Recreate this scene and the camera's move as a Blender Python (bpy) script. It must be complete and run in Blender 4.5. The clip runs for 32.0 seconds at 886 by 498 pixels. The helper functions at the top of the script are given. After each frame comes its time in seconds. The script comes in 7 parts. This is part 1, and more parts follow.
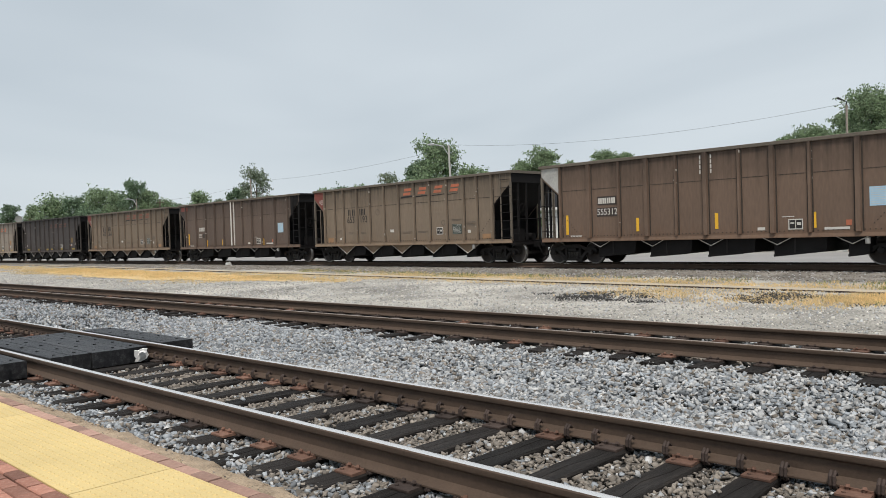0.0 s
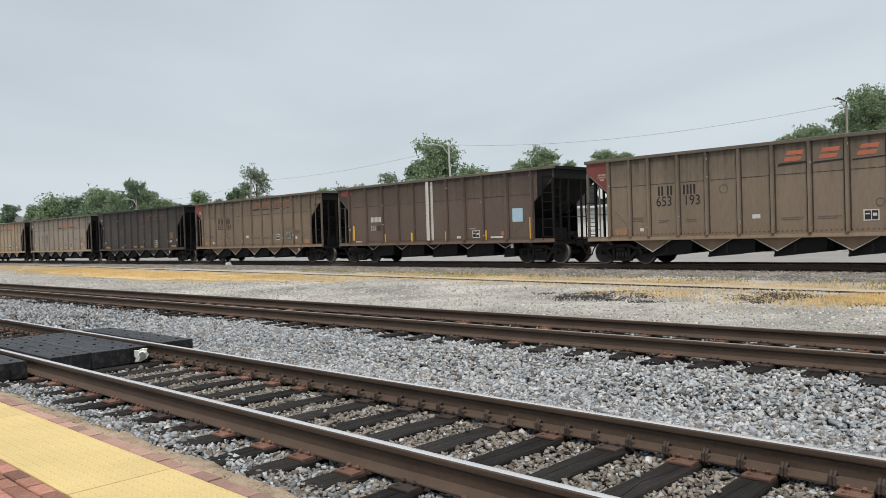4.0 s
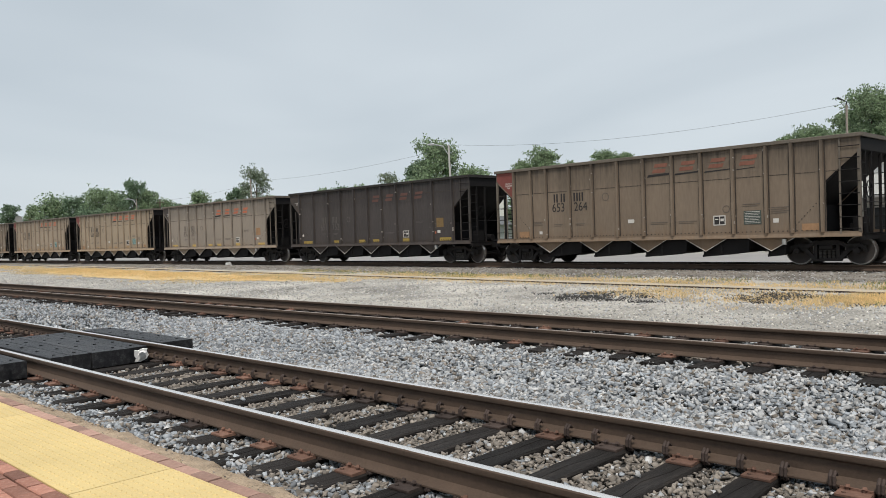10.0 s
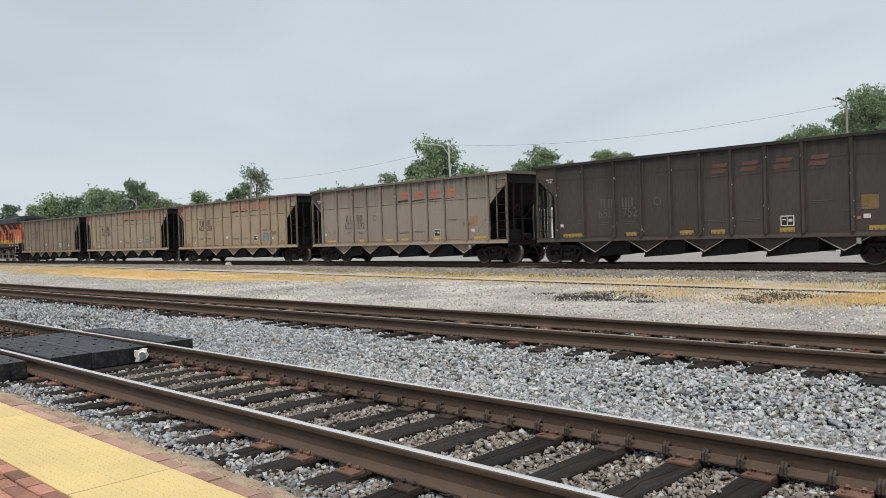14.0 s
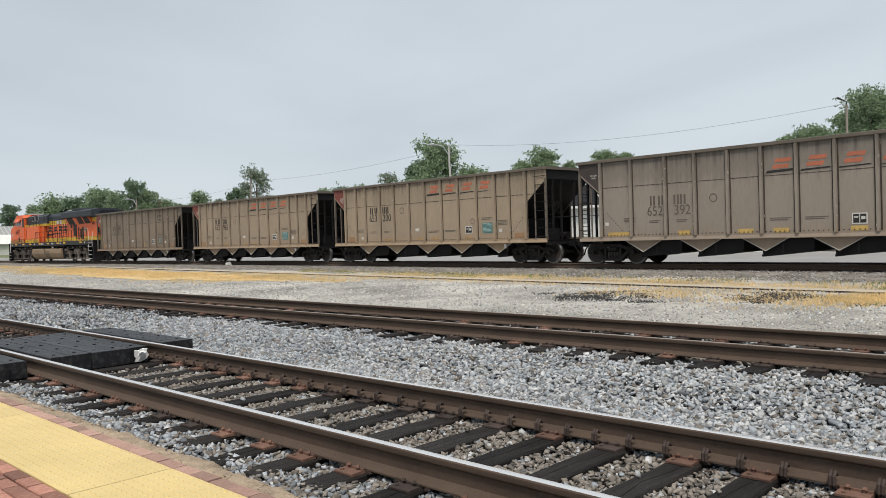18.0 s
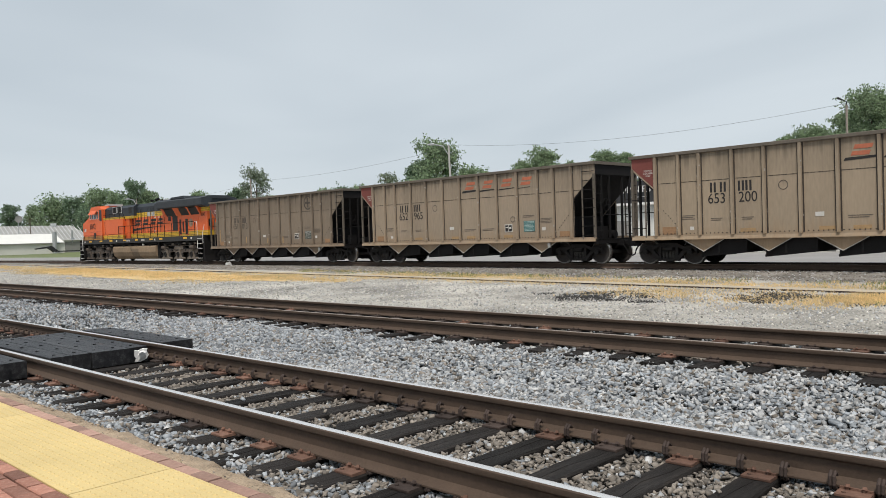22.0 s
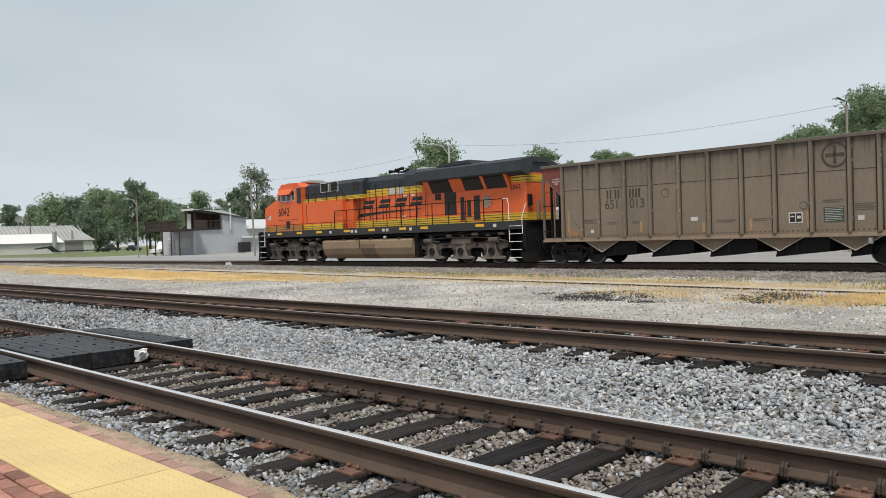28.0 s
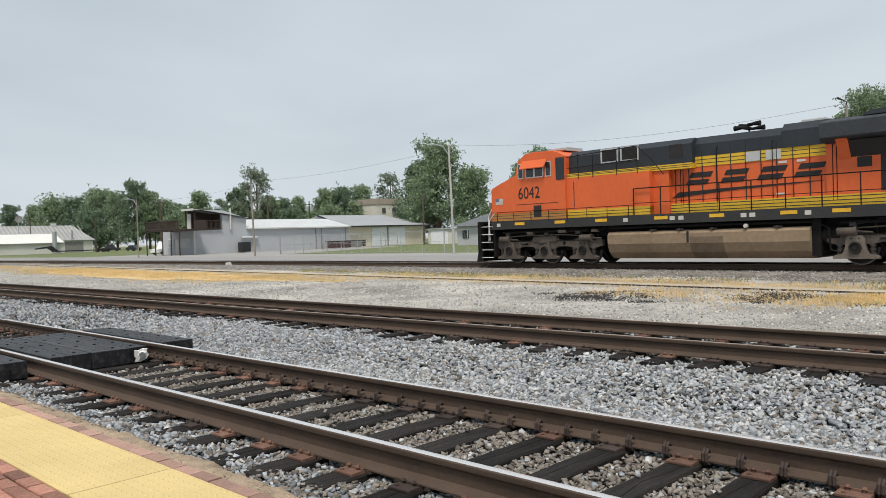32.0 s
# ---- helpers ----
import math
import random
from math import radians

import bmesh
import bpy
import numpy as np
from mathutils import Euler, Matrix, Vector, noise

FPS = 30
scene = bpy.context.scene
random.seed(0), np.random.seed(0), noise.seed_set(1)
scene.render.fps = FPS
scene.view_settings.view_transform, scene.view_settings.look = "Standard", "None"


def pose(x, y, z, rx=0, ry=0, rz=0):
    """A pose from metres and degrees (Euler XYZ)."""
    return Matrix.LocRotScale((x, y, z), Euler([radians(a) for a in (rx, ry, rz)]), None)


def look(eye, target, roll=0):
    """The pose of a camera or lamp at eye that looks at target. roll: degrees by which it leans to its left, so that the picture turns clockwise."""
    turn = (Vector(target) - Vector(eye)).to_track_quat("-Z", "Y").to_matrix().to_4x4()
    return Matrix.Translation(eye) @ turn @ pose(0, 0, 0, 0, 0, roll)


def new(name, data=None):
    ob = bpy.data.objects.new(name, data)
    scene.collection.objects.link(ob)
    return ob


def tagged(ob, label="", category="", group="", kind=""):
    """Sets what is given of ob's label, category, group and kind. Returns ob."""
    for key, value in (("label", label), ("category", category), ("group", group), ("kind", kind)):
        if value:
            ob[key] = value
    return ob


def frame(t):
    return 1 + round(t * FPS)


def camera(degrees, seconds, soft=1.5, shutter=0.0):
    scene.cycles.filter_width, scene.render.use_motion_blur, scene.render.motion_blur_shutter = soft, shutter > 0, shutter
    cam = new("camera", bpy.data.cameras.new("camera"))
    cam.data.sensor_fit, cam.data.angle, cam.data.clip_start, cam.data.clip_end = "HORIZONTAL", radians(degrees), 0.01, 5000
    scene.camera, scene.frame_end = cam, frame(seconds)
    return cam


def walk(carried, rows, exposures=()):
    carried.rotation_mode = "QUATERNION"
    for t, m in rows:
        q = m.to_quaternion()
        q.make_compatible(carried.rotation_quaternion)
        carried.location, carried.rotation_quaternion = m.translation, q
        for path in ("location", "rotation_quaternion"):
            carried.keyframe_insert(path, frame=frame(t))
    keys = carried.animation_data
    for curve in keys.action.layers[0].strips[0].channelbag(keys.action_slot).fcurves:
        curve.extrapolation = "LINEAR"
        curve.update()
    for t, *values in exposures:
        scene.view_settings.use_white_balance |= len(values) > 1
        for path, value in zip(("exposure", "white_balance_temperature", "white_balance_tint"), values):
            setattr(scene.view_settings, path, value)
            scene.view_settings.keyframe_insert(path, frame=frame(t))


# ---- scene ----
# camera: it stands still beside the platform edge, 1.5 m over the rail base, leaning a little to the right
EYE = Vector((0.0, 0.0, 1.536))
cam = camera(59.48, 32.0, soft=0.5)
STAND = look(EYE, EYE + Vector((-0.69203, 0.72164, -0.01829)), -1.83)
walk(cam, [(0.0, STAND), (32.0, STAND)], exposures=[(0.0, 0.0), (32.0, 0.0)])

# world: an overcast sky, a closed layer of soft cloud under the clear one
SUN_EL, SUN_AZ = radians(62), radians(142)
world = bpy.data.worlds.new("overcast_sky")
scene.world = world
world.use_nodes = True
wt = world.node_tree
wt.nodes.clear()


def wn(kind, **sets):
    n = wt.nodes.new(kind)
    for k, v in sets.items():
        n.inputs[k].default_value = v
    return n


sky = wt.nodes.new("ShaderNodeTexSky")
sky.sky_type, sky.sun_disc, sky.sun_elevation, sky.sun_rotation = "NISHITA", False, SUN_EL, SUN_AZ
clear = wn("ShaderNodeBackground", Strength=0.1)
wt.links.new(sky.outputs[0], clear.inputs[0])
coord = wt.nodes.new("ShaderNodeTexCoord")
squash = wt.nodes.new("ShaderNodeMapping")
squash.inputs["Scale"].default_value = (1.0, 1.0, 3.2)
wt.links.new(coord.outputs["Generated"], squash.inputs[0])
clouds = wn("ShaderNodeTexNoise", Scale=1.5, Detail=3.5, Roughness=0.45, Distortion=0.5)
wt.links.new(squash.outputs[0], clouds.inputs["Vector"])
tone = wt.nodes.new("ShaderNodeValToRGB")
tone.color_ramp.elements[0].position, tone.color_ramp.elements[0].color = 0.32, (0.535, 0.603, 0.66, 1)
tone.color_ramp.elements[1].position, tone.color_ramp.elements[1].color = 0.68, (0.685, 0.748, 0.795, 1)
wt.links.new(clouds.outputs[0], tone.inputs[0])
grey = wn("ShaderNodeBackground", Strength=1.0)
wt.links.new(tone.outputs[0], grey.inputs[0])
cover = wn("ShaderNodeMixShader", Fac=0.93)
wt.links.new(clear.outputs[0], cover.inputs[1])
wt.links.new(grey.outputs[0], cover.inputs[2])
wout = wt.nodes.new("ShaderNodeOutputWorld")
wt.links.new(cover.outputs[0], wout.inputs[0])

sun_lamp = bpy.data.lights.new("sun", "SUN")
sun_lamp.energy, sun_lamp.angle, sun_lamp.color = 3.12, radians(12), (1.0, 0.93, 0.84)
sun = new("sun", sun_lamp)
_d = Vector((math.sin(SUN_AZ) * math.cos(SUN_EL), math.cos(SUN_AZ) * math.cos(SUN_EL), math.sin(SUN_EL)))
sun.matrix_world = look(_d * 60, (0, 0, 0))


# ---- materials ----
def material(name, base, rough=0.8, metal=0.0, dark=None, light=None, fine=40.0, coarse=2.0, spread=0.35, bump=0.15,
             grain=(1, 1, 1), per_object=0.0, per_island=0.0, spec=0.4, amount=0.75):
    """A surface of one base colour with stains at a coarse scale, grain at a fine one, and fine relief."""
    m = bpy.data.materials.new(name)
    m.use_nodes = True
    nt = m.node_tree
    b = nt.nodes["Principled BSDF"]
    b.inputs["Roughness"].default_value, b.inputs["Metallic"].default_value = rough, metal
    b.inputs["Specular IOR Level"].default_value = spec
    dark = dark or tuple(c * (1 - spread) for c in base)
    light = light or tuple(min(0.9, c * (1 + spread)) for c in base)
    tc = nt.nodes.new("ShaderNodeTexCoord")
    mp = nt.nodes.new("ShaderNodeMapping")
    mp.inputs["Scale"].default_value = grain
    nt.links.new(tc.outputs["Object"], mp.inputs[0])
    big = nt.nodes.new("ShaderNodeTexNoise")
    big.inputs["Scale"].default_value, big.inputs["Detail"].default_value = coarse, 6.0
    nt.links.new(mp.outputs[0], big.inputs["Vector"])
    small = nt.nodes.new("ShaderNodeTexNoise")
    small.inputs["Scale"].default_value, small.inputs["Detail"].default_value = fine, 4.0
    nt.links.new(mp.outputs[0], small.inputs["Vector"])
    mix = nt.nodes.new("ShaderNodeMath")
    mix.operation = "MULTIPLY_ADD"
    mix.inputs[1].default_value = 0.45
    nt.links.new(small.outputs[0], mix.inputs[0])
    half = nt.nodes.new("ShaderNodeMath")
    half.operation = "MULTIPLY"
    half.inputs[1].default_value = 0.55
    nt.links.new(big.outputs[0], half.inputs[0])
    nt.links.new(half.outputs[0], mix.inputs[2])
    ramp = nt.nodes.new("ShaderNodeValToRGB")
    w = 0.22 / max(0.2, amount)
    ramp.color_ramp.elements[0].position, ramp.color_ramp.elements[0].color = max(0, 0.5 - w), (*dark, 1)
    ramp.color_ramp.elements[1].position, ramp.color_ramp.elements[1].color = min(1, 0.5 + w), (*light, 1)
    mid = ramp.color_ramp.elements.new(0.5)
    mid.color = (*base, 1)
    nt.links.new(mix.outputs[0], ramp.inputs[0])
    out = ramp.outputs[0]
    for amount_of, source in ((per_object, "ShaderNodeObjectInfo"), (per_island, "ShaderNodeNewGeometry")):
        if amount_of:
            src = nt.nodes.new(source)
            rnd = src.outputs["Random" if source == "ShaderNodeObjectInfo" else "Random Per Island"]
            rng = nt.nodes.new("ShaderNodeMapRange")
            rng.inputs["To Min"].default_value, rng.inputs["To Max"].default_value = 1 - amount_of, 1 + amount_of
            nt.links.new(rnd, rng.inputs["Value"])
            hsv = nt.nodes.new("ShaderNodeHueSaturation")
            nt.links.new(rng.outputs[0], hsv.inputs["Value"])
            nt.links.new(out, hsv.inputs["Color"])
            out = hsv.outputs[0]
    nt.links.new(out, b.inputs["Base Color"])
    if bump:
        bp = nt.nodes.new("ShaderNodeBump")
        bp.inputs["Strength"].default_value, bp.inputs["Distance"].default_value = bump, 0.01
        nt.links.new(small.outputs[0], bp.inputs["Height"])
        nt.links.new(bp.outputs[0], b.inputs["Normal"])
    return m


# stone bed's fines, coloured near black to paint the shade in the gaps
GAP_SHADE = material("gravel_gap_shade", (0.022, 0.021, 0.02), 0.95, fine=28, coarse=1.2, spread=0.5, bump=0.8)
GROUND = material("dusty_ground", (0.352, 0.334, 0.302), 0.95, fine=26, coarse=0.35, spread=0.6, bump=1.0, amount=1.9)
SHOULDER = material("dusty_ballast_shoulder", (0.19, 0.175, 0.155), 0.95, fine=24, coarse=1.2, spread=0.6, bump=1.0, amount=1.6)
STONE = material("ballast_stone", (0.385, 0.388, 0.39), 0.85, fine=60, coarse=14, spread=0.3, bump=0.5, per_island=0.4)
STONE_BLUE = material("bluish_ballast_stone", (0.262, 0.281, 0.303), 0.85, fine=60, coarse=14, spread=0.35, bump=0.5, per_island=0.55)
STONE_BROWN = material("dirty_ballast_stone", (0.20, 0.176, 0.152), 0.9, fine=60, coarse=14, spread=0.3, bump=0.4, per_island=0.5)
PEBBLE = material("pale_pebble", (0.43, 0.411, 0.378), 0.9, fine=60, coarse=9, spread=0.2, bump=0.2, per_island=0.6)
TIE_WOOD = material("creosoted_wood", (0.019, 0.0165, 0.0155), 0.75, light=(0.055, 0.047, 0.042), fine=30, coarse=4, spread=0.75, bump=1.0, grain=(7, 0.5, 7), per_object=0.35, spec=0.2)
CROSS_WOOD = material("tarred_timber", (0.012, 0.0118, 0.0135), 0.44, dark=(0.006, 0.006, 0.008), light=(0.10, 0.098, 0.099), fine=24, coarse=2.2, bump=0.8, grain=(0.3, 7, 7), per_object=0.35, spec=0.3)
RAIL_SIDE = material("rusty_rail_web", (0.074, 0.050, 0.036), 0.85, fine=50, coarse=3, spread=0.35, bump=0.3)
RAIL_HEAD = material("polished_rail_head", (0.82, 0.79, 0.77), 0.27, 0.75, fine=20, coarse=4, spread=0.12, bump=0.02, grain=(0.1, 4, 4))
RAIL_DULL = material("dull_rail_head", (0.42, 0.34, 0.28), 0.42, 0.8, fine=20, coarse=4, spread=0.2, bump=0.05, grain=(0.1, 4, 4))
RUST_RED = material("rusty_steel_plate", (0.168, 0.09, 0.064), 0.9, dark=(0.06, 0.045, 0.038), light=(0.23, 0.15, 0.115), fine=50, coarse=7, bump=0.4, per_object=0.35)
RUST_DARK = material("dark_rusty_steel", (0.048, 0.034, 0.029), 0.9, fine=50, coarse=7, spread=0.45, bump=0.4, per_object=0.3)
YELLOW_TILE = material("yellow_tactile_tile", (0.585, 0.45, 0.205), 0.7, fine=90, coarse=1.6, spread=0.2, bump=0.25, per_object=0.04)
BRICK = material("red_paving_brick", (0.30, 0.14, 0.10), 0.9, dark=(0.15, 0.10, 0.09), light=(0.42, 0.27, 0.215), fine=50, coarse=5, bump=0.6, per_object=0.45)
BRICK_EDGE = material("dusty_edge_brick", (0.35, 0.215, 0.17), 0.9, dark=(0.22, 0.14, 0.115), light=(0.46, 0.32, 0.26), fine=50, coarse=4, bump=0.6, per_object=0.28)
BRICK_FIELD = material("red_brick_field", (0.33, 0.155, 0.11), 0.9, dark=(0.13, 0.085, 0.075), light=(0.42, 0.25, 0.19), fine=50, coarse=5, bump=0.4, per_island=0.35)
SAND = material("sandy_concrete", (0.34, 0.262, 0.185), 0.95, fine=70, coarse=5, spread=0.55, bump=1.0, amount=1.0)
ASPHALT = material("worn_asphalt", (0.265, 0.258, 0.254), 0.9, fine=60, coarse=0.4, spread=0.22, bump=0.3)
CONCRETE = material("weathered_concrete", (0.42, 0.36, 0.275), 0.92, fine=40, coarse=0.7, spread=0.25, bump=0.3)
YARD_CONCRETE = material("grey_yard_concrete", (0.30, 0.292, 0.28), 0.92, fine=40, coarse=0.5, spread=0.2, bump=0.3)
LAWN = material("mown_lawn", (0.125, 0.155, 0.06), 0.95, light=(0.24, 0.225, 0.11), fine=14, coarse=0.35, spread=0.4, bump=0.8)
DRY_GRASS = material("dry_straw_grass", (0.68, 0.50, 0.25), 0.9, fine=8, coarse=1.5, spread=0.3, bump=0.0, per_island=0.3)
STRAW_MAT = material("matted_straw", (0.60, 0.44, 0.22), 0.95, fine=12, coarse=1.0, spread=0.3, bump=0.8)
GREEN_WEED = material("green_weed", (0.17, 0.2, 0.06), 0.9, fine=8, coarse=1.5, spread=0.3, bump=0.0, per_island=0.3)
COAL = material("spilled_coal", (0.03, 0.029, 0.028), 0.7, fine=40, coarse=6, spread=0.4, bump=0.4, per_island=0.4)
WHITE_PAINT = material("white_paint", (0.75, 0.74, 0.72), 0.6, fine=40, coarse=2, spread=0.12, bump=0.1)
BLACK_PAINT = material("black_paint", (0.022, 0.022, 0.024), 0.55, fine=40, coarse=2, spread=0.4, bump=0.1)


# ---- mesh building ----
class Shape:
    """Collects solids; every face carries a material slot."""

    def __init__(self):
        self.v, self.f, self.s = [], [], []

    def add(self, verts, faces, slot=0, m=None):
        k = len(self.v)
        self.v += [tuple(m @ Vector(q)) for q in verts] if m else [tuple(q) for q in verts]
        self.f += [tuple(k + i for i in f) for f in faces]
        self.s += [slot] * len(faces)
        return self

    def box(self, x0, x1, y0, y1, z0, z1, slot=0, m=None, c=0.0):
        if c:
            return self.prism([(y0 + c, z0), (y1 - c, z0), (y1, z0 + c), (y1, z1 - c), (y1 - c, z1), (y0 + c, z1), (y0, z1 - c), (y0, z0 + c)], x0, x1, "x", slot, m)
        v = [(x, y, z) for x in (x0, x1) for y in (y0, y1) for z in (z0, z1)]
        return self.add(v, [(0, 1, 3, 2), (4, 6, 7, 5), (0, 4, 5, 1), (2, 3, 7, 6), (0, 2, 6, 4), (1, 5, 7, 3)], slot, m)

    def prism(self, outline, a, b, axis="y", slot=0, m=None):
        """outline: counter-clockwise pairs; axis x: (y, z) pairs, axis y: (x, z), axis z: (x, y)."""
        n = len(outline)
        put = {"x": lambda p, t: (t, p[0], p[1]), "y": lambda p, t: (p[0], t, p[1]), "z": lambda p, t: (p[0], p[1], t)}[axis]
        v = [put(p, a) for p in outline] + [put(p, b) for p in outline]
        f = [tuple(range(n))[::-1], tuple(range(n, 2 * n))] + [(i, (i + 1) % n, n + (i + 1) % n, n + i) for i in range(n)]
        if axis == "y":
            f = [q[::-1] for q in f]
        return self.add(v, f, slot, m)

    def tube(self, p, q, r, n=8, slot=0, r2=None, caps=True):
        p, q = Vector(p), Vector(q)
        r2 = r if r2 is None else r2
        d = (q - p).normalized()
        a = d.orthogonal().normalized()
        b = d.cross(a)
        ring = [(math.cos(2 * math.pi * i / n), math.sin(2 * math.pi * i / n)) for i in range(n)]
        v = [p + (a * c + b * s) * r for c, s in ring] + [q + (a * c + b * s) * r2 for c, s in ring]
        f = [(i, (i + 1) % n, n + (i + 1) % n, n + i) for i in range(n)]
        if caps:
            f += [tuple(range(n))[::-1], tuple(range(n, 2 * n))]
        return self.add(v, f, slot)

    def path(self, pts, r, n=6, slot=0):
        """A bent rod through the points, in one piece."""
        pts = [Vector(p) for p in pts]
        k, a = len(self.v), None
        for i, p in enumerate(pts):
            d = (pts[min(i + 1, len(pts) - 1)] - pts[max(i - 1, 0)]).normalized()
            a = d.orthogonal().normalized() if a is None else (a - d * a.dot(d)).normalized()
            b = d.cross(a)
            self.v += [tuple(p + (a * math.cos(6.28318 * j / n) + b * math.sin(6.28318 * j / n)) * r) for j in range(n)]
        m = len(pts)
        f = [(k + i * n + j, k + i * n + (j + 1) % n, k + (i + 1) * n + (j + 1) % n, k + (i + 1) * n + j) for i in range(m - 1) for j in range(n)]
        f += [tuple(k + j for j in range(n))[::-1], tuple(k + (m - 1) * n + j for j in range(n))]
        self.f += f
        self.s += [slot] * len(f)
        return self

    def wheel(self, c, profile, n=24, slot=0, slots=None):
        """A turned body round the y axis through c: profile of (radius, y) pairs."""
        k, m = len(self.v), len(profile)
        for i in range(n):
            a = 2 * math.pi * i / n
            self.v += [(c[0] + r * math.cos(a), c[1] + y, c[2] + r * math.sin(a)) for r, y in profile]
        for i in range(n):
            for j in range(m - 1):
                self.f.append((k + i * m + j, k + i * m + j + 1, k + (i + 1) % n * m + j + 1, k + (i + 1) % n * m + j))
                self.s.append(slots[j] if slots else slot)
        return self

    def mesh(self, name, mats):
        me = bpy.data.meshes.new(name)
        me.from_pydata(self.v, [], self.f)
        for q in mats if isinstance(mats, (list, tuple)) else [mats]:
            me.materials.append(q)
        if len(me.materials) > 1:
            me.polygons.foreach_set("material_index", self.s)
        me.update()
        return me


def part(name, shape, mats, parent=None, label="", m=None):
    """Links a shape as one mesh object, under a thing or a part of one."""
    ob = new(name, shape if isinstance(shape, bpy.types.Mesh) else shape.mesh(name, mats))
    if parent:
        ob.parent = parent
    if m:
        ob.matrix_basis = m
    if label:
        ob["label"] = label
    return ob


def thing(name, label, category, group="", kind="", m=None):
    ob = tagged(new(name), label, category, group, kind)
    ob.empty_display_size = 0.2
    if m:
        ob.matrix_basis = m
    return ob


def smooth(ob, angle=40):
    """Rounded shading but for edges sharper than that."""
    me = ob.data
    me.polygons.foreach_set("use_smooth", [True] * len(me.polygons))
    me.set_sharp_from_angle(angle=radians(angle))
    return ob


def scatter(name, mats, base, faces, where, sizes, slot=None, tilt=1.0, seed=1):
    """One mesh of many small stones: base is an (n, 3) array of a stone's corners, faces its triangles."""
    rng = np.random.default_rng(seed)
    n, k = len(where), len(base[0])
    pick = rng.integers(0, len(base), n)
    q = rng.normal(size=(n, 4))
    q[:, 1:3] *= tilt
    q /= np.linalg.norm(q, axis=1)[:, None]
    w, x, y, z = q.T
    rot = np.stack([1 - 2 * (y * y + z * z), 2 * (x * y - z * w), 2 * (x * z + y * w), 2 * (x * y + z * w), 1 - 2 * (x * x + z * z), 2 * (y * z - x * w),
                    2 * (x * z - y * w), 2 * (y * z + x * w), 1 - 2 * (x * x + y * y)], 1).reshape(n, 3, 3)
    v = np.einsum("nij,nkj->nki", rot, np.asarray(base)[pick] * np.asarray(sizes)[:, None, None]) + np.asarray(where)[:, None, :]
    f = (np.asarray(faces)[None] + (np.arange(n) * k)[:, None, None]).reshape(-1, 3)
    me = bpy.data.meshes.new(name)
    me.vertices.add(n * k)
    me.vertices.foreach_set("co", v.astype(np.float32).ravel())
    me.loops.add(f.size)
    me.loops.foreach_set("vertex_index", f.astype(np.int32).ravel())
    me.polygons.add(len(f))
    me.polygons.foreach_set("loop_start", np.arange(0, f.size, 3, dtype=np.int32))
    me.polygons.foreach_set("loop_total", np.full(len(f), 3, dtype=np.int32))
    for q in mats:
        me.materials.append(q)
    if slot is not None:
        me.polygons.foreach_set("material_index", np.repeat(np.asarray(slot, dtype=np.int32), len(faces)))
    me.update(calc_edges=True)
    return me


def stone_kinds(count=14, seed=3):
    """Angular broken stones: blocks with their corners pulled about."""
    rng = np.random.default_rng(seed)
    cube = np.array([(x, y, z) for x in (-1, 1) for y in (-1, 1) for z in (-1, 1)], float) * 0.62
    tri = [(0, 1, 3), (0, 3, 2), (4, 6, 7), (4, 7, 5), (0, 4, 5), (0, 5, 1), (2, 3, 7), (2, 7, 6), (0, 2, 6), (0, 6, 4), (1, 5, 7), (1, 7, 3)]
    kinds = []
    for _ in range(count):
        p = cube * rng.uniform(0.75, 1.25, 3) * np.array([1.4, 1.02, 0.54]) + rng.normal(scale=0.115, size=cube.shape)
        k = rng.integers(0, 8)
        p[k] *= 0.7
        kinds.append(p)
    return np.array(kinds), tri


def chip_kinds(count=14, seed=8):
    """Smaller stones with eight faces, for what lies further off."""
    rng = np.random.default_rng(seed)
    octa = np.array([(1, 0, 0), (-1, 0, 0), (0, 1, 0), (0, -1, 0), (0, 0, 1), (0, 0, -1)], float)
    tri = [(0, 2, 4), (2, 1, 4), (1, 3, 4), (3, 0, 4), (2, 0, 5), (1, 2, 5), (3, 1, 5), (0, 3, 5)]
    return np.array([octa * rng.uniform(0.75, 1.25, 3) + rng.normal(scale=0.2, size=octa.shape) for _ in range(count)]), tri


# ---- ground, tracks and platform ----
RAIL_TOP = 0.186
TRACK3 = Matrix.Translation((0.0, 26.926, 0.0)) @ pose(0, 0, 0, 0, 0, -2.333)
TRACK2 = Matrix.Translation((0.0, 9.458, 0.0)) @ pose(0, 0, 0, 0, 0, 0.44)
TRACK1 = Matrix.Translation((0.0, 4.117, 0.0))


def sheet(name, corners, z, mat, label, category):
    s = Shape()
    s.add([(x, y, z) for x, y in corners], [tuple(range(len(corners)))])
    return tagged(part(name, s, mat), label, category, kind="structure")


ground = sheet("ground", [(-3000, -900), (900, -900), (900, 3000), (-3000, 3000)], -0.12, GROUND, "dusty grey gravel ground around the railway tracks", "ground")
# its near-black colour stands in for shade between the loose stones
sheet("ballast_bed", [(-420, 2.2), (40, 2.2), (40, 11.2), (-420, 11.2)], -0.085, GAP_SHADE, "near-black bed of fines, coloured as shade between the stones under two tracks", "ballast")


def bend(u):
    """How far the far track swings towards the platform, past its straight stretch."""
    d = max(0.0, -37.0 - u)
    return -0.04 * (d - 8.0 * (1.0 - math.exp(-d / 8.0)))


STATIONS = [-330 + 10 * i for i in range(20)] + [-130 + 3 * i for i in range(34)] + [-28, 60]


